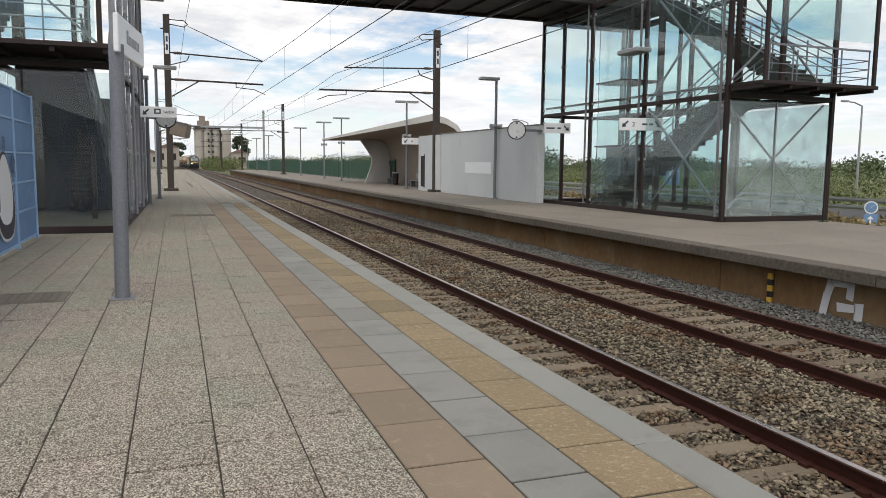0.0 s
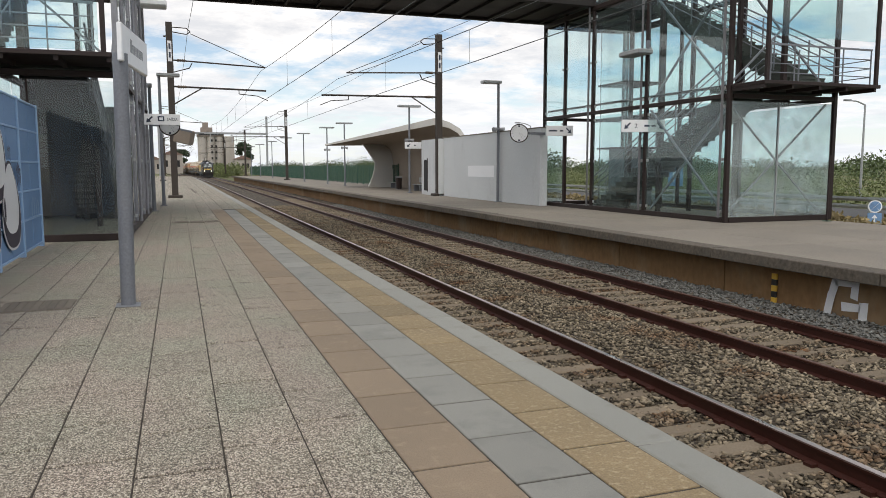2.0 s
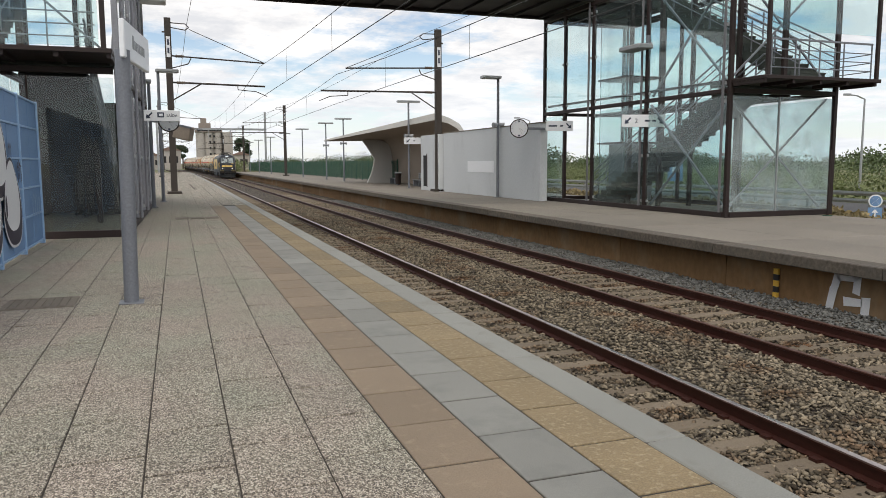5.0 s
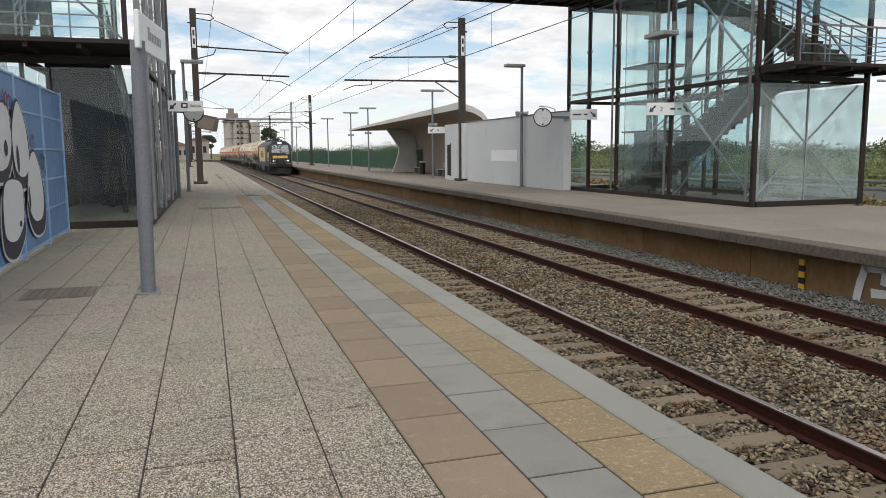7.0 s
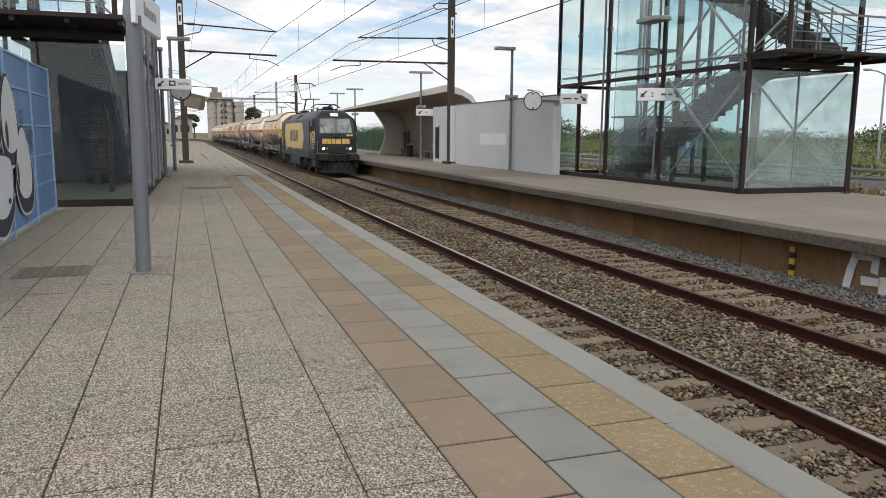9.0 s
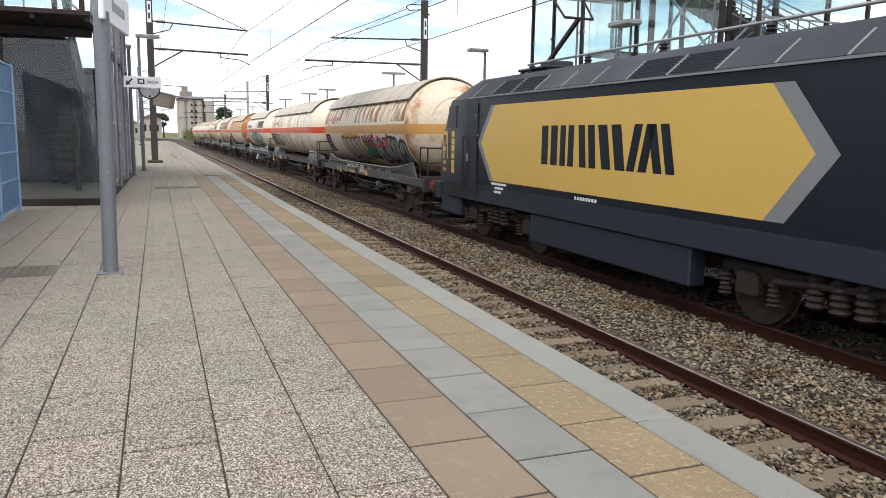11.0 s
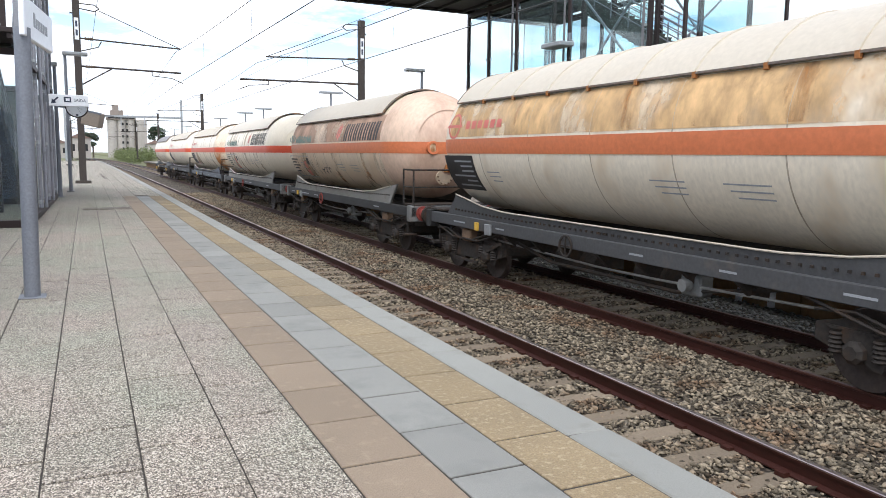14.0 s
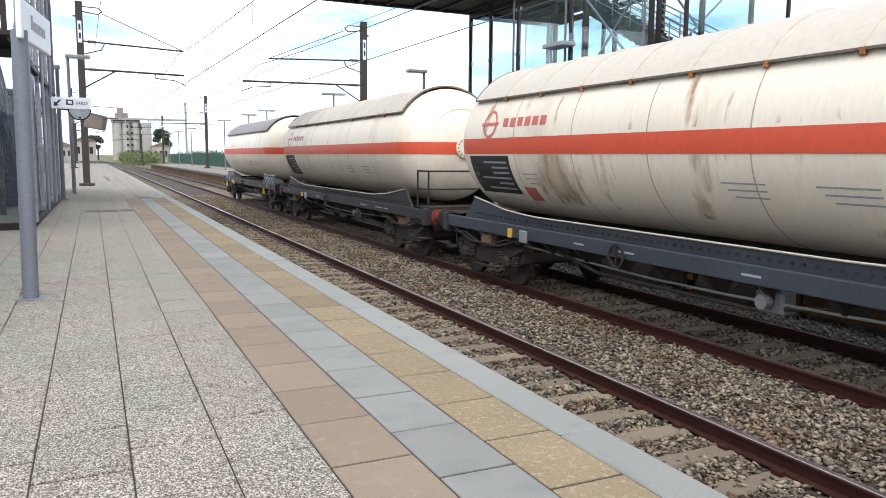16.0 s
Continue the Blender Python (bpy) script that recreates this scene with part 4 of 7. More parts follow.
def bench(x, y, rz):
    o = thing("bench", pose(x, y, 0, 0, 0, rz), "grey slatted platform bench on a concrete foot under the shelter", "bench", "benches")
    for k in range(4):
        part("seat_slat", Shape().box(-0.9, 0.9, -0.24 + 0.13 * k, -0.14 + 0.13 * k, 0.43, 0.47, 0.01), GALV, o)
    for k in range(3):
        part("back_slat", Shape().box(-0.9, 0.9, 0.28, 0.31, 0.58 + 0.13 * k, 0.68 + 0.13 * k, 0.01), GALV, o)
    for sx in (-0.6, 0.6):
        part("leg", Shape().box(sx - 0.05, sx + 0.05, -0.2, 0.3, 0, 0.43, 0.01), STEEL_GREY, o)
        part("bracket", Shape().bar((sx, 0.27, 0.4), (sx, 0.3, 0.98), 0.04, 0.04), STEEL_GREY, o)


bench(16.9, 57.5, -90)
bench(16.6, 50.5, -90)
o = thing("litter_bin", pose(16.3, 54.5, 0), "dark metal litter bin beside the bench", "litter bin")
part("bin_body", Shape().cyl((0, 0, 0.05), (0, 0, 0.85), 0.2, 0.24, 14), STEEL, o, smooth=40)
part("rim", Shape().revolve([(0.85, 0.24), (0.88, 0.26), (0.9, 0.23)], "z", 14), STEEL_GREY, o)
part("foot", Shape().cyl((0, 0, 0), (0, 0, 0.05), 0.16, n=14), STEEL_GREY, o)


# ---------------------------------------------------------------- blue panel wall
bw = thing("panel_wall", pose(LEFT_X, 0, 0), "blue steel panel wall sprayed with black and white graffiti", "panel wall")
ROWS = (0.09, 0.67, 1.22, 1.78, 2.39, 2.93)
for k in range(10):
    ya = 6.95 + 1.1 * k
    for z0, z1 in zip(ROWS, ROWS[1:]):
        part("panel", Shape().box(-0.06, random.uniform(-0.004, 0.0), ya + (0.035 if k % 2 == 0 else 0.006), ya + 1.1 - (0.006 if k % 2 == 0 else 0.035), z0 + 0.02, z1 - 0.02, 0.008), BLUE, bw)
for k in range(6):
    part("post", Shape().box(-0.08, 0.03, 6.95 + 2.2 * k - 0.035, 6.95 + 2.2 * k + 0.035, 0, 2.97, 0.008), BLUE_TRIM, bw)
for z in ROWS:
    for k in range(5):
        part("rail", Shape().box(-0.07, 0.018, 6.988 + 2.2 * k, 6.95 + 2.2 * (k + 1) - 0.038, z - 0.019, z + 0.019, 0.006), BLUE_TRIM, bw)


def squiggle(name, seed, n, y0, y1, z0, z1, x, w, material, parent, label=""):
    """A run of sprayed loops, a flat ribbon of paint a few millimetres proud."""
    rng = random.Random(seed)
    s = Shape()
    pts = []
    for k in range(n * 10 + 1):
        u = k / (n * 10)
        a = u * n * 2 * math.pi
        pts.append((y0 + (y1 - y0) * u + 0.32 * (y1 - y0) / n * math.sin(a + 0.6 * math.sin(3 * u)), (z0 + z1) / 2 + (z1 - z0) / 2 * math.cos(a) * (0.75 + 0.25 * math.sin(5.1 * u * n + seed))))
    rows = []
    for k, p in enumerate(pts):
        a, b = pts[max(k - 1, 0)], pts[min(k + 1, len(pts) - 1)]
        nrm = Vector((a[1] - b[1], b[0] - a[0])).normalized() * w / 2
        xa = x - 0.0004 * (k % 7)
        rows += [(xa, p[0] + nrm.x, p[1] + nrm.y), (xa, p[0] - nrm.x, p[1] - nrm.y)]
    s.add(rows, [(2 * k, 2 * k + 2, 2 * k + 3, 2 * k + 1) for k in range(len(pts) - 1)])
    return part(name, s, material, parent, label)


def patch(name, pts, x, material, parent, label=""):
    """A flat painted field, given by corners along y and z."""
    return part(name, Shape().add([(x, a, b) for a, b in pts], [tuple(range(len(pts)))]), material, parent, label)


def lobe(name, ctrl, x, material, parent, label="", steps=6):
    """A closed sprayed shape rounded through a few corners along y and z."""
    n = len(ctrl)
    pts = []
    for k in range(n):
        p0, p1, p2, p3 = (Vector(ctrl[(k + d) % n]) for d in (-1, 0, 1, 2))
        for j in range(steps):
            u = j / steps
            pts.append(0.5 * (2 * p1 + (p2 - p0) * u + (2 * p0 - 5 * p1 + 4 * p2 - p3) * u * u + (3 * p1 - p0 - 3 * p2 + p3) * u ** 3))
    return patch(name, [(p.x, p.y) for p in pts], x, material, parent, label)


def grown(ctrl, d):
    """The same corners pushed out from their middle."""
    c = sum((Vector(p) for p in ctrl), Vector((0, 0))) / len(ctrl)
    return [tuple(Vector(p) + (Vector(p) - c).normalized() * d) for p in ctrl]


wg = thing("wall_graffiti", pose(LEFT_X + 0.034, 0, 0), "rounded white sprayed shapes with black outlines on blue panels", "graffiti")
LOBES = [([(12.33, 1.25), (13.36, 1.25), (13.48, 0.9), (13.37, 0.6), (12.8, 0.39), (12.15, 0.55)], (0.0, -0.17)),
         ([(14.19, 1.6), (14.62, 1.72), (15.04, 1.32), (15.15, 0.9), (14.9, 0.58), (14.2, 0.60), (13.83, 1.0)], (0.10, -0.16)),
         ([(13.44, 2.49), (13.75, 2.42), (14.08, 2.05), (14.13, 1.5), (13.59, 1.33), (13.10, 1.5), (13.05, 2.05)], (0.05, -0.09)),
         ([(12.1, 2.35), (12.8, 2.40), (12.95, 1.9), (12.6, 1.52), (11.9, 1.5), (11.6, 1.95)], (0.0, -0.08)),
         ([(10.7, 2.3), (11.4, 2.35), (11.55, 1.7), (11.6, 0.9), (11.1, 0.45), (10.5, 0.7), (10.4, 1.6)], (0.0, -0.14))]
for k, (ctrl, (dy, dz)) in enumerate(LOBES):
    lobe("halo", grown([(y + dy, z + dz) for y, z in ctrl], 0.15), 0.001 + 0.0006 * k, SPRAY_WHITE, wg)
    lobe("shadow", grown([(y + dy, z + dz) for y, z in ctrl], 0.10), 0.006 + 0.0006 * k, SPRAY_INK, wg, "black-violet sprayed shadow")
    lobe("outline", grown(ctrl, 0.05), 0.011 + 0.0006 * k, SPRAY_INK, wg)
    lobe("fill", ctrl, 0.016 + 0.0006 * k, SPRAY_WHITE, wg, "dusty white sprayed fill")
for k, (y, z, ry_, rz_) in enumerate(((13.3, 1.62, 0.10, 0.22), (13.95, 0.98, 0.07, 0.20), (12.55, 1.78, 0.12, 0.12), (13.15, 0.62, 0.10, 0.05), (11.0, 1.4, 0.10, 0.3))):
    lobe("counter", [(y + ry_ * math.cos(a), z + rz_ * math.sin(a)) for a in (0.2, 1.5, 2.9, 4.3, 5.4)], 0.022, SPRAY_INK, wg)
squiggle("tag", 3, 4, 16.5, 17.5, 0.55, 1.1, 0.007, 0.03, SPRAY_PALE, wg)
squiggle("tag", 4, 5, 15.2, 15.6, 1.3, 1.75, 0.007, 0.03, SPRAY_INK, wg)
squiggle("tag", 9, 3, 14.5, 14.75, 1.75, 2.05, 0.007, 0.025, SPRAY_INK, wg)
squiggle("tag", 8, 3, 12.6, 13.1, 2.35, 2.62, 0.024, 0.05, SPRAY_WINE, wg)

# ---------------------------------------------------------------- name post
o = thing("name_sign_post", pose(-0.52, 9.76, 0, 0, 0.7, 0), "tall grey round post carrying a white station name board", "sign post")
part("post", Shape().revolve([(0.0, 0.085), (3.0, 0.085), (3.0, 0.0)], "z", 24), STEEL_GREY, o, smooth=40)
part("base_plate", Shape().box(-0.14, 0.14, -0.14, 0.14, 0, 0.012, 0.004), STEEL_GREY, o)
nb = part("name_board", Shape().box(-0.03, 0.03, -0.16, 1.42, 2.90, 3.34, 0.012), SIGN, o, "white station name board", at=pose(0.03, 0, 0, 0, 0, -8.5))
for k, (a, b) in enumerate(((0.30, 0.40), (0.43, 0.49), (0.52, 0.59), (0.62, 0.67), (0.70, 0.79), (0.82, 0.89), (0.92, 0.98), (1.01, 1.08))):
    part("lettering_bar", Shape().box(0.03, 0.033, a, b, 3.06, 3.17 if k else 3.22), SPRAY_GREY, nb)


# ---------------------------------------------------------------- the train
def ribbon(pts, w, place):
    """One painted stroke through (along, up) points, laid on a surface by place(along, up, lift)."""
    v = []
    last = len(pts) - 1
    for k, p in enumerate(pts):
        a, b = pts[max(0, k - 1)], pts[min(last, k + 1)]
        d = Vector((b[0] - a[0], b[1] - a[1]))
        d = d.normalized() if d.length > 1e-6 else Vector((1, 0))
        lift = 0.004 + 0.005 * k / max(1, last)
        v += [place(p[0] - d.y * w / 2, p[1] + d.x * w / 2, lift), place(p[0] + d.y * w / 2, p[1] - d.x * w / 2, lift)]
    return Shape().add(v, [(2 * k, 2 * k + 1, 2 * k + 3, 2 * k + 2) for k in range(last)])


def loops(seed, n, a0, a1, b0, b1):
    rng = random.Random(seed)
    pts = []
    ph, am = rng.uniform(0, 6), rng.uniform(0.6, 0.9)
    for k in range(n * 12 + 1):
        u = k / (n * 12)
        t = u * n * 2 * math.pi
        pts.append((a0 + (a1 - a0) * u + 0.38 * (a1 - a0) / n * math.sin(t + ph), (b0 + b1) / 2 + (b1 - b0) / 2 * (am * math.cos(t) + (1 - am) * math.sin(2.3 * t + ph))))
    return pts


ZC, RT = 2.80, 1.45          # tank centre over the rail, tank radius


def on_tank(y, dz, lift=0.004):
    r = RT + lift
    dz = max(-r * 0.98, min(r * 0.98, dz))
    return (-math.sqrt(r * r - dz * dz), y, ZC + dz)


def tank_patch(name, y0, y1, z0, z1, material, parent, slant=0.0, n=5, label="", lift=0.005):
    s = Shape()
    rows = [[on_tank(y + slant * (k / n), z0 + (z1 - z0) * k / n, lift) for y in (y0, y1)] for k in range(n + 1)]
    s.loft(rows, closed=False, caps=False)
    return part(name, s, material, parent, label)


def bars_on_tank(name, y0, y1, z0, z1, n, material, parent, slant=0.0, gap=0.25, rag=0.0, seed=1):
    """An unlettered run of plain blocks where a painted name stands."""
    rng = random.Random(seed)
    w = (y1 - y0) / n
    for k in range(n):
        hgt = z1 - (z1 - z0) * rag * rng.random()
        tank_patch(name, y0 + w * (k + gap / 2), y0 + w * (k + 1 - gap / 2), z0, hgt, material, parent, slant)


WHEEL_ME = Shape().revolve([(-0.07, 0.05), (-0.07, 0.33), (-0.06, 0.45), (-0.04, 0.49), (-0.03, 0.47), (0.06, 0.455), (0.06, 0.38), (0.03, 0.30), (0.05, 0.12), (0.12, 0.1), (0.12, 0.0)], "x", 28).mesh("wheel", 40)
SPRING_ME = Shape().revolve([(0.0, 0.06)] + [p for k in range(5) for p in ((0.02 + 0.05 * k, 0.085), (0.045 + 0.05 * k, 0.06))] + [(0.28, 0.085)], "z", 10).mesh("spring")
BOX_ME = Shape().loft([[(-0.16 * s, 0.13 * math.cos(a), 0.13 * math.sin(a)) for a in [k * math.pi / 4 + math.pi / 8 for k in range(8)]] for s in (0.0, 0.8)] + [[(-0.17, 0.08 * math.cos(a), 0.08 * math.sin(a)) for a in [k * math.pi / 4 + math.pi / 8 for k in range(8)]]]).mesh("axle_box")
FRAME_SEC = [(-1.45, 0.70), (-1.45, 0.50), (-1.2, 0.42), (-1.05, 0.62), (-0.75, 0.62), (-0.55, 0.34), (0.55, 0.34), (0.75, 0.62), (1.05, 0.62), (1.2, 0.42), (1.45, 0.50), (1.45, 0.70), (0.9, 0.84), (0.45, 0.66), (-0.45, 0.66), (-0.9, 0.84)]
SIDE_ME = Shape().loft([[(-0.06, y, z) for y, z in FRAME_SEC], [(0.06, y, z) for y, z in FRAME_SEC]]).mesh("side_frame")
BOGIE_ME = Shape().box(-1.0, 1.0, -0.28, 0.28, 0.5, 0.9, 0.02).mesh("bogie_bolster")
HEAD_ME = Shape().box(-1.0, 1.0, -0.05, 0.05, 0.52, 0.68, 0.01).mesh("bogie_headstock")


def bogie(parent, y, axles=0.9, r=0.46):
    f = part("bogie", BOGIE_ME, UNDER, parent, "grimy steel bogie", at=pose(0, y, 0))
    for s in (-1, 1):
        part("side_frame", SIDE_ME, UNDER, f, at=pose(s * 1.04, 0, 0))
        part("headstock", HEAD_ME, UNDER, f, at=pose(0, s * 1.42, 0))
        part("brake_lever", Shape().bar((s * 1.17, -1.5, 0.78), (s * 1.17, -0.4, 0.36), 0.04, 0.06), UNDER, f)
        part("brake_pipe", Shape().pipe([(s * 1.2, -1.55, 0.98), (s * 1.2, -0.6, 0.74), (s * 1.2, 0.6, 0.74), (s * 1.2, 1.55, 0.98)], 0.022), UNDER, f)
    for sy in (-axles, axles):
        part("axle", Shape().cyl((-1.0, sy, r), (1.0, sy, r), 0.08), UNDER, f)
        for sx in (-1, 1):
            part("wheel", WHEEL_ME, WHEEL, f, "worn steel wheel", at=pose(sx * 0.87, sy, r, 0, 0, 0 if sx > 0 else 180))
            part("axle_box", BOX_ME, UNDER, f, at=pose(sx * 1.08, sy, r, 0, 0, 0 if sx < 0 else 180))
            for d in (-0.26, 0.26):
                part("spring", SPRING_ME, UNDER, f, at=pose(sx * 1.12, sy + d, 0.40))
    for s in (-1, 1):
        for sy in (-axles, axles):
            part("axle_guard", Shape().loft([[(s * 1.105, sy - 0.42, 0.70), (s * 1.135, sy - 0.42, 0.70), (s * 1.135, sy + 0.42, 0.70), (s * 1.105, sy + 0.42, 0.70)], [(s * 1.105, sy - 0.30, 0.30), (s * 1.135, sy - 0.30, 0.30), (s * 1.135, sy - 0.20, 0.30), (s * 1.105, sy - 0.20, 0.30)]]), UNDER, f)
            part("brake_shoe", Shape().box(s * 0.87 - 0.06, s * 0.87 + 0.06, sy + (0.49 if sy < 0 else -0.56), sy + (0.56 if sy < 0 else -0.49), 0.3, 0.66, 0.02), WHEEL, f)
        part("leaf_bar", Shape().pipe([(s * 1.19, -1.4, 0.86), (s * 1.19, -0.9, 0.90), (s * 1.19, -0.3, 0.74), (s * 1.19, 0.3, 0.74), (s * 1.19, 0.9, 0.90), (s * 1.19, 1.4, 0.86)], 0.022), UNDER, f)
        part("side_pad", Shape().box(min(s * 0.98, s * 1.18), max(s * 0.98, s * 1.18), -0.2, 0.2, 0.68, 0.95, 0.03), RUST_DULL, f)
    part("brake_bar", Shape().bar((-1.16, -0.5, 0.28), (-1.16, 0.5, 0.28), 0.05, 0.05), UNDER, f)
    return f


def buffers(parent, y, s, red=True, z=1.06):
    """A pair of buffers at one end; s is the sign of the way they point."""
    for sx in (-0.95, 0.95):
        b = part("buffer", Shape().cyl((sx, y, z), (sx, y + s * 0.42, z), 0.13, 0.11, 14).cyl((sx, y - s * 0.02, z), (sx, y + s * 0.05, z), 0.19, n=14), BUFFER_RED if red else UNDER, parent, smooth=40)
        part("buffer_head", Shape().cyl((sx, y + s * 0.42, z), (sx, y + s * 0.47, z), 0.23, 0.21, 18), UNDER, b, smooth=40)
    part("draw_hook", Shape().bar((0, y, z), (0, y + s * 0.35, z), 0.08, 0.14).pipe([(0.05, y + s * 0.3, z), (0.05, y + s * 0.34, z - 0.35), (-0.05, y + s * 0.2, z - 0.42)], 0.03), UNDER, parent)
    for sx in (-0.3, 0.35):
        pts = [(sx, y, z - 0.05)] + [(sx, y + s * 0.3 * math.sin(k * math.pi / 6), z - 0.05 - 0.1 * k) for k in range(1, 6)]
        part("air_hose", Shape().pipe(pts, 0.022), BLACK, parent)


def wagon(label, L, paint, stripe, shield=SHIELD, ends=None, skirt=True, frame=FRAME_DARK, sill=FRAME_DARK, ribs=False, end_rail=False, seed=0, skirt_mat=None, twin=False, fe=0.0, re_=0.0, valves=True):
    o = thing("tank_wagon", pose(T2, 0, ZR), label, "tank wagon", "tank wagons")
    rng = random.Random(seed)
    # fe and re_ lengthen the frame at the front and the rear of the tank's own span
    dome = 1.5 if twin else 1.05
    dome_r = 1.15 if twin else 1.05
    cyl_l = L / 2 - 2.04
    ct = cyl_l + (0.27 if twin else 0.0)
    cr = cyl_l + re_
    fend = {-1: L / 2 - 0.5 + fe, 1: L / 2 - 0.5 + re_}
    angles = [k * math.pi / 18 for k in range(10)]
    ell = [(ct + dome * math.sin(a), max(RT * math.cos(a), 0.001)) for a in angles]
    ell_r = [(cr + dome_r * math.sin(a), max(RT * math.cos(a), 0.001)) for a in angles]
    prof_t = [(-y, r) for y, r in ell[::-1]] + [(-ct / 2, RT), (0, RT), (cr / 2, RT)] + ell_r
    tk = part("tank", Shape().revolve(prof_t, "y", 48, centre=(0, 0, ZC)), paint, o, smooth=50)
    if ends:
        part("dome_end", Shape().revolve([(-y, r + 0.004) for y, r in ell], "y", 48, centre=(0, 0, ZC)), ends, tk, "rust-eaten dome end", smooth=50)
    # a band of even height round both flanks and over both domes
    rings = []
    for k in range(5):
        dz = -0.24 + 0.30 * k / 4
        xm = math.sqrt((RT + 0.007) ** 2 - dz * dz)
        ring = []
        for s in (-1, 1):
            for j in range(25):
                x = s * xm * math.cos(j * math.pi / 24)
                q = max(0.0, 1 - (x * x + dz * dz) / (RT + 0.007) ** 2)
                ring.append((x, s * ((ct if s < 0 else cr) + ((dome if s < 0 else dome_r) + 0.007) * math.sqrt(q)), ZC + dz))
        rings.append(ring)
    part("stripe", Shape().loft(rings, closed=True, caps=False), stripe, tk, "painted waist stripe", smooth=50)
    # weld seams and straps
    for k in range(1, 6):
        y = -cyl_l + 2 * cyl_l * k / 6
        part("weld_seam", Shape().revolve([(y - 0.012, RT + 0.001), (y, RT + 0.006), (y + 0.012, RT + 0.001)], "y", 32, 149, 262, centre=(0, 0, ZC)), SEAM, tk, smooth=50)
    # sun shield over the top
    a, s_end = 33.0, min(cyl_l, cr)
    sh = part("sun_shield", Shape().revolve([(-cyl_l, RT + 0.05), (-cyl_l, RT + 0.075), (s_end, RT + 0.075), (s_end, RT + 0.05)], "y", 26, a, 180 - a, centre=(0, 0, ZC)), shield, o, "sun shield over the tank", smooth=30)
    for sa in (a, 180 - a):
        r = RT + 0.065
        x, z = r * math.cos(radians(sa)), ZC + r * math.sin(radians(sa))
        part("shield_edge", Shape().bar((x, -cyl_l, z), (x, s_end, z), 0.03, 0.03), SHIELD_RIM, sh)
    for y in (-cyl_l, s_end):
        part("shield_hoop", Shape().revolve([(y - 0.012, RT + 0.045), (y - 0.012, RT + 0.085), (y + 0.012, RT + 0.085), (y + 0.012, RT + 0.045)], "y", 26, a, 180 - a, centre=(0, 0, ZC)), SHIELD_RIM, sh)
    if ribs:
        n = 9
        for k in range(1, n):
            y = -cyl_l + (cyl_l + s_end) * k / n
            part("shield_rib", Shape().revolve([(y - 0.025, RT + 0.07), (y - 0.02, RT + 0.095), (y + 0.02, RT + 0.095), (y + 0.025, RT + 0.07)], "y", 26, a, 180 - a, centre=(0, 0, ZC)), shield, sh)
            x, z = -(RT + 0.07) * math.cos(radians(a)), ZC + (RT + 0.07) * math.sin(radians(a))
            part("shield_bracket", Shape().box(x - 0.015, x + 0.04, y - 0.035, y + 0.035, z - 0.07, z + 0.02, 0.008), RUST, sh)
    # underframe
    for sx in (-1, 1):
        x0, x1 = sorted((sx * 1.12, sx * 1.26))
        sl = part("side_sill", Shape().box(x0, x1, -fend[-1], fend[1], 0.98, 1.22, 0.012), sill, o)
        if sx < 0:
            for k in range(5):
                y = rng.uniform(-cyl_l, cyl_l)
                part("stencil", Shape().box(x0 - 0.004, x0, y, y + rng.uniform(0.25, 0.6), 1.075, 1.105), SPRAY_GREY, sl)
            for y, m, wd in ((3.4, GALV, 0.24), (3.95, AMBER, 0.12)):
                part("sill_plate", Shape().box(x0 - 0.05, x0 - 0.001, y, y + wd, 0.98 if m == AMBER else 0.93, 1.15, 0.008), m, sl, "small ochre lever plate" if m == AMBER else "white data plate")
    if not skirt:
        for sx in (-1, 1):
            part("tank_flange", Shape().bar((sx * 1.24, -cyl_l + 1.9, 1.25), (sx * 1.24, cyl_l - 1.9, 1.25), 0.12, 0.03), RUST_DULL, o, "rusty flange along the tank foot")
    part("centre_sill", Shape().box(-0.3, 0.3, -fend[-1], fend[1], 0.85, 1.2, 0.01), UNDER, o)
    for s in (-1, 1):
        fl = fend[s]
        part("headstock", Shape().box(-1.3, 1.3, min(s * fl, s * (fl - 0.22)), max(s * fl, s * (fl - 0.22)), 0.86, 1.26, 0.015), frame, o)
        buffers(o, s * fl, s)
    if skirt:
        for sx in (-1, 1):
            pts = []
            n = 28
            rows = [[], []]
            for k in range(n + 1):
                u = -1 + 2 * k / n
                y = u * (cyl_l + 0.55 + re_ / 2) + re_ / 2
                if twin and u < 0:
                    y = u * (cyl_l + 0.9)
                up = 1.72 + 0.34 * max(0, abs(u) - 0.72) / 0.28 * 0.4 - 0.32 * (1 - max(0, (abs(u) - 0.55) / 0.45)) * 0.55
                if abs(u) > 0.93 and not (twin and u < 0):
                    up = 1.62 - (abs(u) - 0.93) / 0.07 * 0.35
                up = max(1.21, up - (0.10 if twin else 0.12))
                tuck = 0.5 * (max(0.0, -u - 0.88) / 0.12) ** 0.6 if twin else 0.0
                rows[0].append((sx * 1.2, y + tuck, 1.2))
                rows[1].append((sx * (1.22 if up < 1.5 else 1.2), y, up))
            s = Shape().loft([rows[0], rows[1], [(x - sx * 0.05, y, z) for x, y, z in rows[1]], [(x - sx * 0.05, y, z) for x, y, z in rows[0]]], closed=False, caps=False)
            sk = part("saddle_skirt", s, skirt_mat or sill, o, "riveted saddle skirt")
